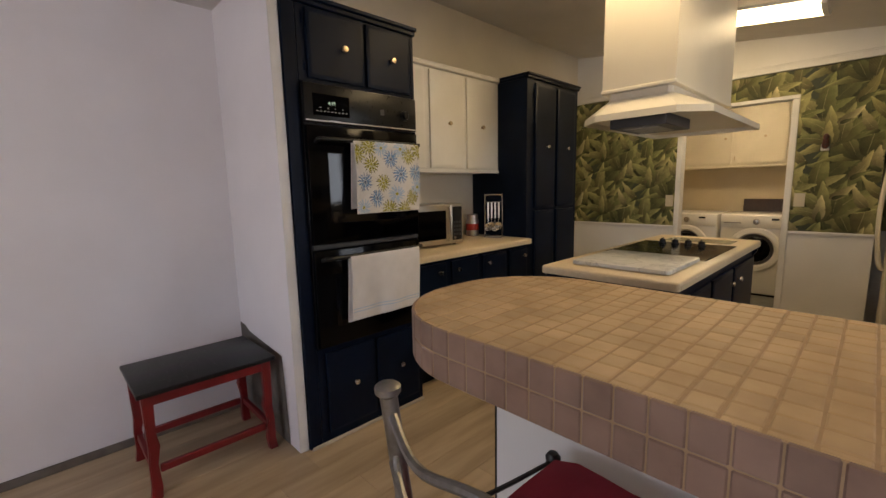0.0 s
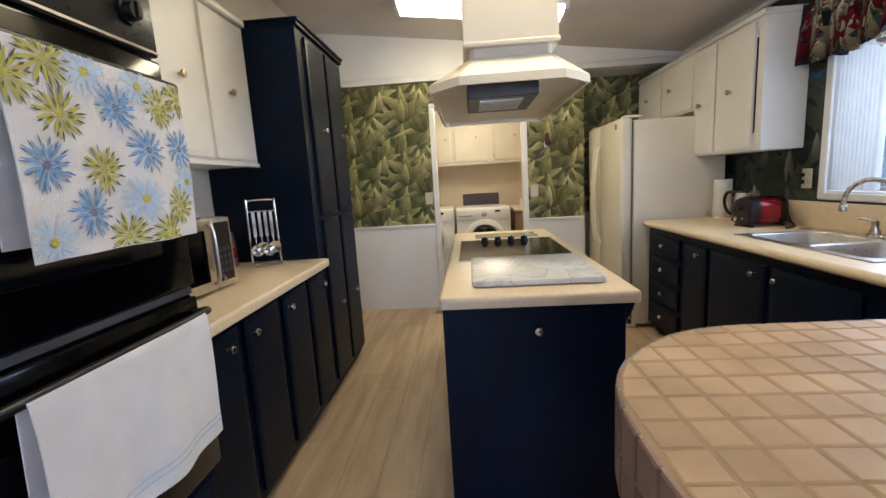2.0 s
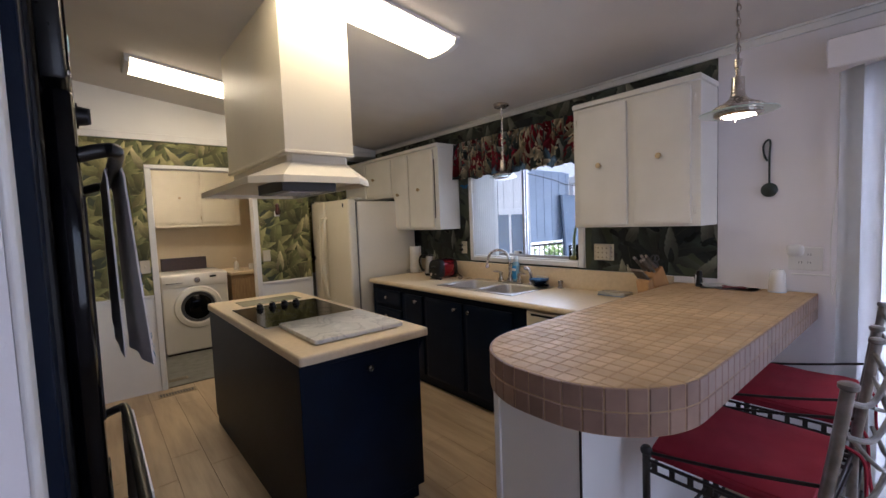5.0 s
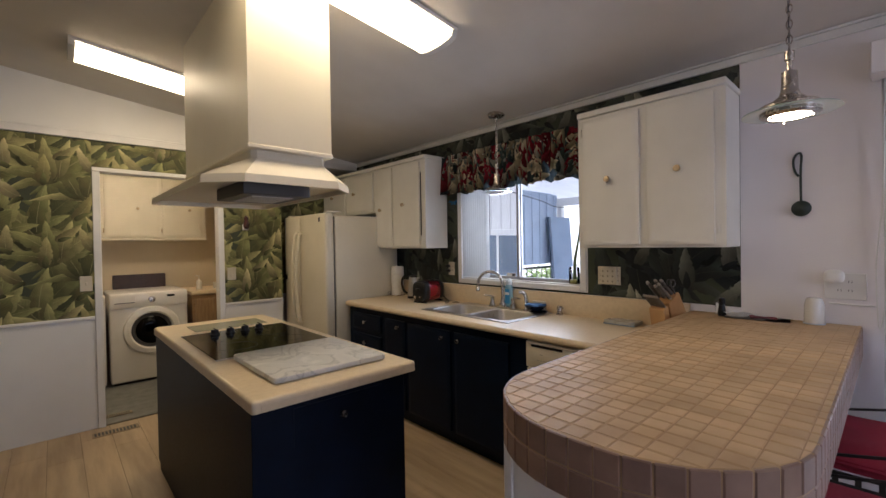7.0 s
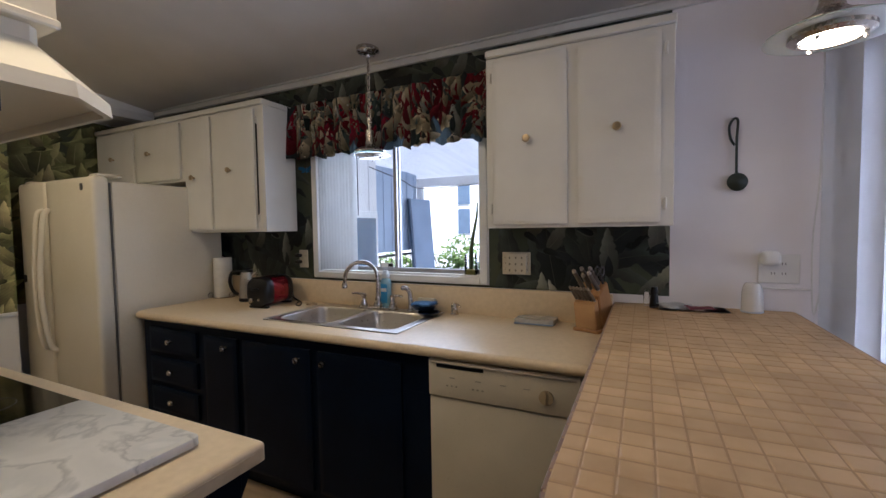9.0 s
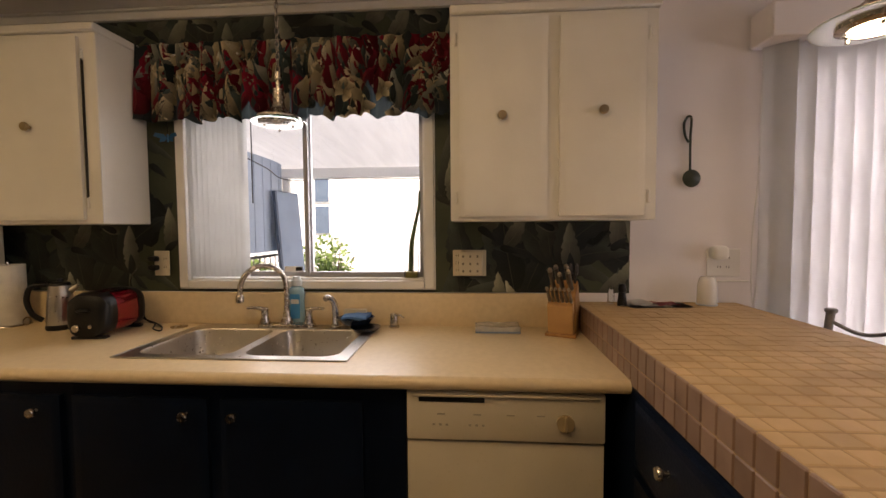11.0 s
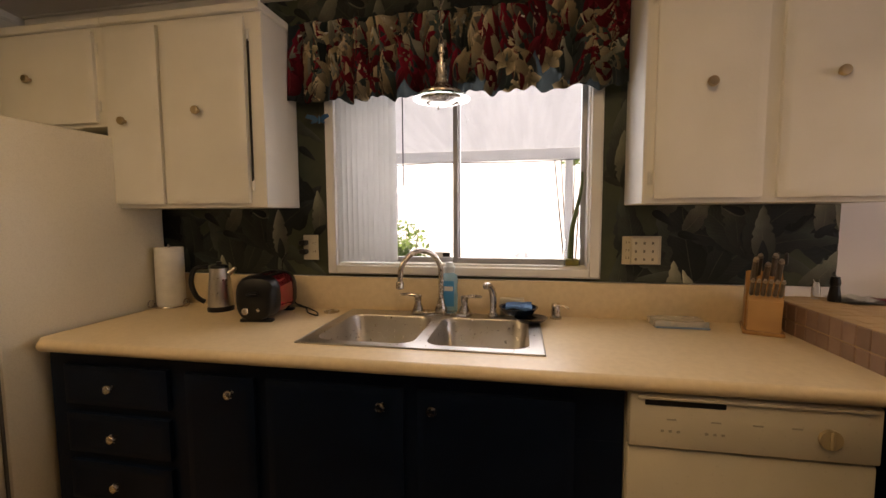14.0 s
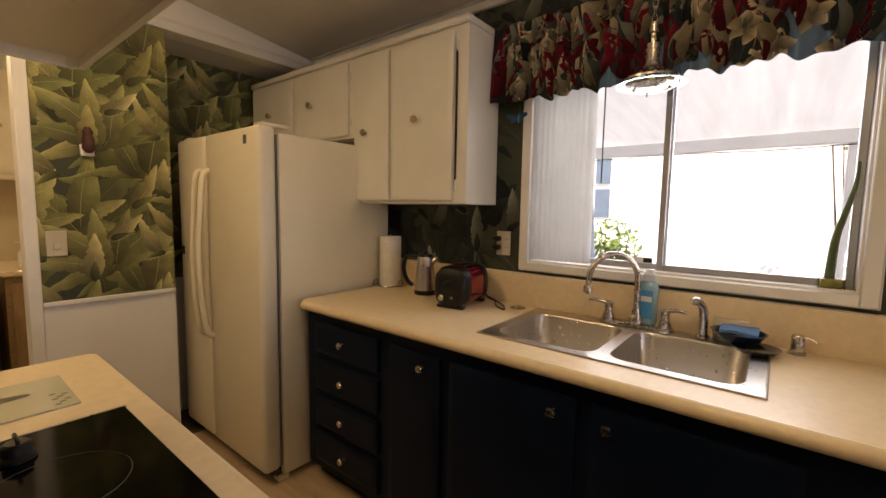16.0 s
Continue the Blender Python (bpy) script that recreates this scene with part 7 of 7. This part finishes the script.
b = thing("white_jar", (1.30, 1.085, BZ), "white ceramic jar on the bar", "jar")
part("jar", lathe(B(), [(0.034, BZ + 0.0005), (0.038, BZ + 0.008), (0.036, BZ + 0.088), (0.031, BZ + 0.108), (0.025, BZ + 0.120), (0.0, BZ + 0.124)], (1.30, 1.085, 0), 28), mat("white_glazed_ceramic", (0.74, 0.72, 0.70), 0.2, scale=4, coat=0.4), b)
part("coaster", lathe(B(), [(0.039, BZ + 0.0002), (0.041, BZ + 0.006), (0.0385, BZ + 0.007)], (1.30, 1.085, 0), 28), mat("pale_blue_foot", (0.5, 0.56, 0.66), 0.4), b)
m = thing("mail_papers", (1.29, 1.30, BZ), "loose mail and papers on the bar", "papers")
rng = random.Random(3)
for k, (w, l, col, dx, dy, rz) in enumerate(((0.12, 0.26, (0.82, 0.81, 0.80), 0, 0, 4), (0.10, 0.20, (0.74, 0.70, 0.68), -0.01, 0.05, -12), (0.06, 0.11, (0.34, 0.10, 0.12), -0.02, -0.03, 20), (0.09, 0.14, (0.80, 0.79, 0.78), -0.015, 0.06, 38))):
    bm = B()
    n = 7
    g = [[bm.verts.new((-w / 2 + w * i / n, -l / 2 + l * j / n, 0.002 + 0.0035 * k + (0.004 * k * (i / n) * (j / n) if k else 0) + 0.003 * noise.noise(Vector((i * 0.5, j * 0.5, k * 3))) * k)) for i in range(n + 1)] for j in range(n + 1)]
    for j in range(n):
        for i in range(n):
            bm.faces.new((g[j][i], g[j][i + 1], g[j + 1][i + 1], g[j + 1][i]))
    bmesh.ops.solidify(bm, geom=bm.faces[:], thickness=0.001)
    bmesh.ops.transform(bm, matrix=pose(1.285 + dx, 1.30 + dy, BZ + 0.001, 0, 0, rz), verts=bm.verts)
    part("sheet", bm, mat("paper_sheet", col, 0.8, scale=25), m)

# vase in the window
v = thing("window_vase", (1.405, 2.36, 1.127), "square glass vase with a green cutting on the sill", "vase")
VASE = pane_mat("thin_vase_glass")
for x0, x1, y0, y1 in ((1.372, 1.375, 2.3275, 2.3925), (1.435, 1.438, 2.3275, 2.3925), (1.3755, 1.4345, 2.3275, 2.3305), (1.3755, 1.4345, 2.3895, 2.3925)):
    part("glass_side", box(B(), x0, x1, y0, y1, 1.1275, 1.245, 0.0008), VASE, v)
part("stones", box(B(), 1.3765, 1.4335, 2.3315, 2.3885, 1.1275, 1.158, 0.006, 2), mat("yellow_stones", (0.34, 0.30, 0.08), 0.4, c2=(0.18, 0.18, 0.06), scale=60), v)
bm = tube(B(), curve_pts([(1.405, 2.365, 1.15), (1.402, 2.36, 1.28), (1.398, 2.345, 1.36), (1.40, 2.325, 1.46), (1.40, 2.322, 1.53)], 6), 0.014, 10, 0.004)
part("stalk", bm, mat("green_stalk", (0.10, 0.14, 0.05), 0.5, c2=(0.05, 0.08, 0.03), scale=20), v)

# glass butterfly on a thread
b = thing("butterfly_charm", (1.33, 3.47, 1.78), "blue glass butterfly charm hanging by the valance", "ornament")
BG = mat("blue_charm_glass", (0.03, 0.14, 0.30), 0.15, coat=0.5)
part("thread", tube(B(), [(1.33, 3.49, 2.10), (1.33, 3.485, 1.80)], 0.002, 6), BLACK_PLASTIC, b)
for s in (-1, 1):
    bm = B()
    pts = [(0, 0), (s * 0.02, 0.018), (s * 0.05, 0.022), (s * 0.058, 0.006), (s * 0.03, -0.004), (s * 0.035, -0.02), (s * 0.012, -0.016)]
    bm.faces.new([bm.verts.new((1.33 - abs(u) * 0.3, 3.485 + u, 1.785 + w)) for u, w in pts])
    bmesh.ops.solidify(bm, geom=bm.faces[:], thickness=0.003)
    part("wing", bm, BG, b)
part("body", tube(B(), [(1.33, 3.485, 1.80), (1.33, 3.485, 1.765)], 0.005, 8), BG, b)

# ladle on the wall
t = thing("wall_ladle", (XE - 0.02, 1.14, 1.55), "dark green hanging ladle on the white wall", "ladle")
DGREEN = mat("dark_green_enamel", (0.018, 0.030, 0.022), 0.45, scale=20)
bm = tube(B(), curve_pts([(XE - 0.012, 1.145, 1.72), (XE - 0.012, 1.16, 1.75), (XE - 0.012, 1.165, 1.80), (XE - 0.012, 1.15, 1.83), (XE - 0.012, 1.135, 1.82), (XE - 0.012, 1.138, 1.74), (XE - 0.012, 1.137, 1.60)], 6), 0.005, 8)
part("handle", bm, DGREEN, t)
part("bowl", lathe(B(), [(0.0, -0.018), (0.025, -0.014), (0.038, 0.0), (0.036, 0.004), (0.02, -0.006), (0, -0.009)], (XE - 0.022, 1.135, 1.565), 24, "x"), DGREEN, t)

# ---- on the island ----
t = thing("marble_board", (-0.455, 2.62, 0.912), "white marble pastry board with grey veins", "cutting board")
part("slab", prism(B(), rounded(-0.695, -0.20, 2.375, 2.875, (0.02,) * 4, 5), 0.918, 0.938, 0.004), MARBLE, t)
for x in (-0.64, -0.26):
    for y in (2.43, 2.82):
        part("foot", cyl(B(), (x, y, 0.9125), 0.012, 0.0055, seg=12), BLACK_PLASTIC, t)
t = thing("glass_trivet", (-0.44, 3.87, 0.912), "pale glass trivet painted with a dark fish", "trivet")
part("plate", box(B(), -0.66, -0.235, 3.70, 3.93, 0.9125, 0.9165, 0.001), mat("pale_glass_plate", (0.52, 0.50, 0.38), 0.12, c2=(0.46, 0.45, 0.33), scale=6, coat=0.4), t)
bm = B()
for x, y, a, b in ((-0.36, 3.83, 0.06, 0.018), (-0.47, 3.79, 0.05, 0.006)):
    bm.faces.new([bm.verts.new((x + a * math.cos(k * math.pi / 10), y + b * math.sin(k * math.pi / 10), 0.9172)) for k in range(20)])
for k in range(7):
    x, y = -0.27 + 0.01 * (k % 3), 3.72 + 0.012 * k
    bm.faces.new([bm.verts.new((x + 0.007 * math.cos(q * math.pi / 4), y + 0.004 * math.sin(q * math.pi / 4), 0.9172)) for q in range(8)])
part("painted_mark", bm, mat("dark_paint_mark", (0.06, 0.05, 0.04), 0.5), t, smooth=0)

# ---- on the counter by the ovens ----
mw = local_thing("microwave", "stainless steel microwave oven with a black door window", "microwave")
part("case", box(B(), -0.34, -0.012, -0.26, 0.26, 0.012, 0.31, 0.006, 2), STEEL, mw)
d = part("door", box(B(), -0.0118, 0.012, -0.26, 0.135, 0.015, 0.307, 0.006, 2), STEEL, mw)
part("door_window", box(B(), 0.0122, 0.0145, -0.225, 0.09, 0.055, 0.265, 0.004), BLACK_GLASS, d)
part("handle", tube(B(), curve_pts([(0.012, 0.115, 0.04), (0.035, 0.115, 0.06), (0.038, 0.115, 0.16), (0.035, 0.115, 0.26), (0.012, 0.115, 0.285)], 5), 0.008, 8), STEEL, d)
c = part("control_panel", box(B(), -0.0118, 0.010, 0.14, 0.26, 0.015, 0.307, 0.005, 2), STEEL, mw)
part("key_field", box(B(), 0.0102, 0.012, 0.155, 0.245, 0.04, 0.29, 0.003), BLACK_PLASTIC, c)
for i in range(3):
    for j in range(4):
        part("key", box(B(), 0.0122, 0.0132, 0.163 + i * 0.028, 0.181 + i * 0.028, 0.075 + j * 0.03, 0.092 + j * 0.03), DARK_GREY, c)
part("dial_button", lathe(B(), [(0.012, 0.0122), (0.012, 0.018), (0, 0.019)], (0, 0.175, 0.055), 16, "x"), NICKEL, c)
for x in (-0.30, -0.05):
    for y in (-0.22, 0.22):
        part("foot", cyl(B(), (x, y, 0), 0.012, 0.0118, seg=10), BLACK_PLASTIC, mw)
mw.matrix_world = pose(-1.775, 2.37, 0.9125, 0, 0, -5)

u = local_thing("utensil_rack", "chrome wire rack with hanging kitchen utensils", "utensil rack")
CHROME = mat("chrome", (0.62, 0.60, 0.58), 0.15, 1.0, scale=10)
part("frame", tube(B(), curve_pts([(0, -0.075, 0.006), (0, -0.072, 0.335), (0, -0.06, 0.36), (0, 0.06, 0.36), (0, 0.072, 0.335), (0, 0.075, 0.006)], 5), 0.006, 8), CHROME, u)
part("base", tube(B(), [(0, -0.075, 0.006), (0.08, -0.07, 0.006), (0.08, 0.07, 0.006), (0, 0.075, 0.006), (-0.06, 0.07, 0.006), (-0.06, -0.07, 0.006), (0, -0.075, 0.006)], 0.005, 8), CHROME, u)
part("hook_rail", tube(B(), [(0, -0.072, 0.30), (0, 0.072, 0.30)], 0.004, 8), CHROME, u)
for i, y in enumerate((-0.045, -0.015, 0.015, 0.045)):
    bm = box(B(), 0.008, 0.012, y - 0.009, y + 0.009, 0.16, 0.298, 0.0015)
    part("utensil_handle", bm, CHROME, u)
    bm = lathe(B(), [(0.0, 0.0), (0.02, 0.004), (0.033, 0.016), (0.031, 0.018), (0, 0.006)], (0.012 + 0.008 * i, y, 0.10 if i % 2 else 0.085), 18, "x")
    part("utensil_head", bm, CHROME, u)
    part("utensil_neck", tube(B(), [(0.010, y, 0.165), (0.014 + 0.008 * i, y, 0.12)], 0.004, 6), CHROME, u)
u.matrix_world = pose(-1.845, 3.125, 0.9125, 0, 0, -58)

c = thing("coffee_can", (-2.06, 3.09, 0.912), "steel canister with a red band and handle", "canister")
part("can", lathe(B(), [(0.055, 0.9125), (0.056, 0.92), (0.056, 1.05), (0.054, 1.055)], (-2.06, 3.09, 0), 24), STEEL, c)
part("band", lathe(B(), [(0.0568, 0.965), (0.0572, 0.967), (0.0572, 1.02), (0.0568, 1.022)], (-2.06, 3.09, 0), 24), mat("red_band", (0.40, 0.03, 0.02), 0.4), c)
part("lid", lathe(B(), [(0.050, 1.0555), (0.050, 1.10), (0.04, 1.105), (0, 1.106)], (-2.06, 3.09, 0), 24), STEEL, c)
c = thing("red_thermos", (-2.10, 2.95, 0.912), "slim red vacuum flask beside the microwave", "flask")
part("flask", lathe(B(), [(0.032, 0.9125), (0.033, 0.92), (0.033, 1.07), (0.024, 1.085)], (-2.10, 2.95, 0), 20), mat("red_flask", (0.33, 0.03, 0.02), 0.3, coat=0.3), c)
part("cap", lathe(B(), [(0.025, 1.0855), (0.025, 1.12), (0.02, 1.125), (0, 1.125)], (-2.10, 2.95, 0), 20), BLACK_PLASTIC, c)

# ---- valance ----
va = thing("window_valance", (1.31, 2.88, 1.86), "gathered valance printed with red and cream tropical flowers", "valance")
VY0, VY1, VZ0, VZ1 = 2.166, 3.606, 1.855, 2.205


def drape(u, z, off=0.0):
    """Gathered cloth: folds grow towards the hem."""
    k = (VZ1 - z) / (VZ1 - VZ0)
    ph = u * 2 * math.pi
    fold = math.sin(ph / 0.105 + 0.8 * math.sin(ph / 0.41)) * 0.6 + math.sin(ph / 0.062 + 1.3) * 0.35
    amp = 0.016 + 0.020 * k
    return Vector((1.315 - amp * fold - off - 0.01 * k, u, z))


def hem(u):
    return VZ0 + 0.009 * math.sin(u * 2 * math.pi / 0.21) + 0.005 * math.sin(u * 2 * math.pi / 0.07 + 1)


bm = B()
nu, nz = 220, 16
g = []
for j in range(nz + 1):
    row = []
    for i in range(nu + 1):
        u = VY0 + (VY1 - VY0) * i / nu
        top = VZ1 + 0.012 * math.sin(u * 2 * math.pi / 0.045) + 0.006 * math.sin(u * 71)
        z = hem(u) + (top - hem(u)) * j / nz
        row.append(bm.verts.new(drape(u, z)))
    g.append(row)
for j in range(nz):
    for i in range(nu):
        bm.faces.new((g[j][i], g[j + 1][i], g[j + 1][i + 1], g[j][i + 1]))
bmesh.ops.recalc_face_normals(bm, faces=bm.faces)
CLOTH = let_light_through(mat("dark_valance_cloth", (0.022, 0.032, 0.036), 0.9, c2=(0.012, 0.018, 0.020), scale=20, bump=0.4, bscale=300), (0.05, 0.065, 0.07), 0.30)
part("cloth", bm, CLOTH, va)
part("rod", tube(B(), [(1.33, VY0 - 0.01, 2.155), (1.33, VY1 + 0.01, 2.155)], 0.008, 10), TRIM, va)
for y in (VY0 + 0.01, VY1 - 0.01):
    part("bracket", box(B(), 1.33, XE - 0.014, y - 0.01, y + 0.01, 2.14, 2.17, 0.002), TRIM, va)
INKS = [leaf_mat("red_flower_print", [(0.33, 0.014, 0.042), (0.22, 0.008, 0.028), (0.40, 0.03, 0.055)], (0.42, 0.10, 0.08), 0.9),
        leaf_mat("cream_flower_print", [(0.80, 0.68, 0.45), (0.70, 0.57, 0.36), (0.82, 0.74, 0.56)], (0.40, 0.30, 0.16), 0.9),
        leaf_mat("teal_leaf_print", [(0.05, 0.09, 0.095), (0.13, 0.18, 0.17), (0.03, 0.05, 0.06)], (0.16, 0.20, 0.17), 0.9),
        leaf_mat("sage_leaf_print", [(0.46, 0.48, 0.40), (0.58, 0.58, 0.50), (0.32, 0.34, 0.28)], (0.10, 0.12, 0.09), 0.9)]
rng = random.Random(21)
bm = B()
uvl = bm.loops.layers.uv.new("UVMap")


def on_drape(u, z, off):
    u = min(max(u, VY0), VY1)
    z = min(max(z, hem(u) + 0.001), VZ1 - 0.002)
    return drape(u, z, off + 0.001)


n = 0
for k in range(250):
    u, z = VY0 + (VY1 - VY0) * ((k * 0.618034) % 1), VZ0 - 0.02 + (VZ1 - VZ0) * rng.random()
    r = rng.random()
    mi = 0 if r < 0.30 else 1 if r < 0.64 else 2 if r < 0.83 else 3
    off = 0.0003 + 0.000012 * n
    n += 1
    if mi == 1 and rng.random() < 0.22:
        for q in range(5):
            add_leaf(bm, uvl, rng, on_drape, (u, z), q * 1.257 + rng.uniform(-0.2, 0.2), rng.uniform(0.045, 0.06), 0.022, rng.uniform(-0.2, 0.2), 0, off + 0.000003 * q, 1)
    else:
        L = rng.uniform(0.13, 0.25)
        add_leaf(bm, uvl, rng, on_drape, (u, z), rng.gauss(0, 0.30), L, L * rng.uniform(0.12, 0.20), rng.uniform(-0.4, 0.4), 1 if rng.random() < 0.3 else 0, off, mi)
for ink in INKS:
    let_light_through(ink, None, 0.35)
ob = part("flower_print", bm, INKS, va, "red, cream and green tropical flower print")
ob["kind"] = "stuff"

# ---- tiles of the bar and planks of the floor ----
def clip_poly(poly, cx, cy, r, sx, sy):
    """Cuts a tile by the rounded corner with centre cx, cy; keeps what is inside."""
    out = []
    n = len(poly)

    def outside(p):
        return (p[0] - cx) * sx > 0 and (p[1] - cy) * sy > 0 and math.hypot(p[0] - cx, p[1] - cy) > r

    for i in range(n):
        a, b = poly[i], poly[(i + 1) % n]
        ia, ib = not outside(a), not outside(b)
        if ia:
            out.append(a)
        if ia != ib:
            lo, hi = (a, b) if ia else (b, a)
            for _ in range(18):
                m = ((lo[0] + hi[0]) / 2, (lo[1] + hi[1]) / 2)
                if outside(m):
                    hi = m
                else:
                    lo = m
            out.append(lo)
    return out


def tile_mesh(poly, h, material, bev=0.003):
    bm = B()
    cx, cy = sum(p[0] for p in poly) / len(poly), sum(p[1] for p in poly) / len(poly)
    lo = [bm.verts.new((x - cx, y - cy, 0)) for x, y in poly]
    mid = [bm.verts.new((x - cx, y - cy, h - bev * 0.6)) for x, y in poly]
    hi = [bm.verts.new(((x - cx) * (1 - bev / 0.025), (y - cy) * (1 - bev / 0.025), h)) for x, y in poly]
    n = len(poly)
    for a, b in ((lo, mid), (mid, hi)):
        for i in range(n):
            bm.faces.new((a[i], a[(i + 1) % n], b[(i + 1) % n], b[i]))
    bm.faces.new(hi)
    return finish("tile", bm, material, 0), (cx, cy)


rng = random.Random(5)
pitch, py, gap, gap_y = 0.0515, 0.0523, 0.0040, 0.0022
GX, GY = -0.557, 0.8957
nx, ny = int((XE - GX) / pitch) + 1, 15
whole = tile_mesh([(0, 0), (pitch - gap, 0), (pitch - gap, py - gap_y), (0, py - gap_y)], 0.009, TILE_TOP)[0]
far = B()
count = 0
for i in range(nx):
    for j in range(ny):
        x0, y0 = max(GX + i * pitch, BX0 + 0.002), max(GY + j * py, BY0 + 0.002)
        x1, y1 = min(GX + (i + 1) * pitch - gap, XE - 0.008), min(GY + (j + 1) * py - gap_y, BY1 - 0.002)
        if x1 - x0 < 0.008 or y1 - y0 < 0.008:
            continue
        poly = [(x0, y0), (x1, y0), (x1, y1), (x0, y1)]
        q = clip_poly(poly, BX0 + R_SW, BY0 + R_SW, R_SW - 0.003, -1, -1)
        q = clip_poly(q, BX0 + R_NW, BY1 - R_NW, R_NW - 0.003, -1, 1) if len(q) > 2 else q
        if len(q) < 3:
            continue
        cut = len(q) != 4 or q != poly or x1 - x0 < pitch - gap - 0.002 or y1 - y0 < py - gap_y - 0.002
        area = 0.5 * abs(sum(q[k][0] * q[(k + 1) % len(q)][1] - q[(k + 1) % len(q)][0] * q[k][1] for k in range(len(q))))
        if area < 0.00015:
            continue
        z = BZ - 0.0095 + rng.uniform(-0.0004, 0.0006)
        if count < 300:
            me, (cx, cy) = tile_mesh(q, 0.009, TILE_TOP) if cut else (whole, ((x0 + x1) / 2, (y0 + y1) / 2))
            ob = new("tile", me)
            ob.parent = core
            ob.location = Vector((cx, cy, z)) - ORIGIN[bar.name]
            ob.rotation_euler = (rng.gauss(0, 0.0025), rng.gauss(0, 0.0025), rng.gauss(0, 0.008))
            count += 1
        else:
            zz = z
            t = [far.verts.new((x, y, zz)) for x, y in q]
            u = [far.verts.new((x, y, zz + 0.009)) for x, y in q]
            far.faces.new(u)
            for k in range(len(q)):
                far.faces.new((t[k], t[(k + 1) % len(q)], u[(k + 1) % len(q)], u[k]))
ob = part("far_tiles", far, mat("peach_glazed_tile_far", (0.55, 0.38, 0.21), 0.54, c2=(0.43, 0.29, 0.155), scale=9, bump=0.10, bscale=50), core, smooth=0)
ob["kind"] = "stuff"

# two courses of edge tiles along the outline
path = rounded(BX0, XE - 0.006, BY0, BY1, (R_SW, 0.02, 0, R_NW), 40)
path = [Vector((x, y, 0)) for x, y in path]
lens = [0.0]
for a, b in zip(path, path[1:] + path[:1]):
    lens.append(lens[-1] + (b - a).length)


def along(s):
    s = s % lens[-1]
    for i in range(len(path)):
        if lens[i + 1] >= s:
            t = (s - lens[i]) / max(lens[i + 1] - lens[i], 1e-9)
            return path[i].lerp(path[(i + 1) % len(path)], t)


n_edge = int(lens[-1] / 0.0535)
step = lens[-1] / n_edge
edge_tile = {}
for row in range(2):
    z = BZ - 0.0625 - row * 0.0645
    for k in range(n_edge):
        a, b = along(k * step), along((k + 1) * step - 0.003)
        if a.x > XE - 0.03 and b.x > XE - 0.03:
            continue
        d = b - a
        w = d.length
        key = round(w, 3)
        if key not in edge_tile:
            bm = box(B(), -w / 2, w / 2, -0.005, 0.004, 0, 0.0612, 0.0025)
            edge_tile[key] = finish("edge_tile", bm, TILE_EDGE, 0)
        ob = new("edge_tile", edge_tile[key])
        ob.parent = core
        ob.location = Vector(((a.x + b.x) / 2, (a.y + b.y) / 2, z)) - ORIGIN[bar.name]
        ob.rotation_euler = (0, 0, math.atan2(d.y, d.x))

# floor planks, running to the laundry
rng = random.Random(8)
pw, pl = 0.182, 1.22
plank_mesh = {}
x = XD
while x < XE - 0.005:
    x1 = min(x + pw, XE)
    y = YS - rng.random() * pl
    while y < YN:
        a, b = max(y, YS), min(y + pl, YN)
        if b - a > 0.02:
            key = (round(x1 - x, 3), round(b - a, 3))
            if key not in plank_mesh:
                w, l = x1 - x - 0.0016, b - a - 0.0016
                plank_mesh[key] = finish("plank", box(B(), -w / 2, w / 2, -l / 2, l / 2, -0.005, 0, 0.0012), PLANK, 0)
            ob = new("plank", plank_mesh[key])
            ob.parent = floor
            ob.location = ((x + x1) / 2, (a + b) / 2, 0.0)
        y += pl
    x += pw
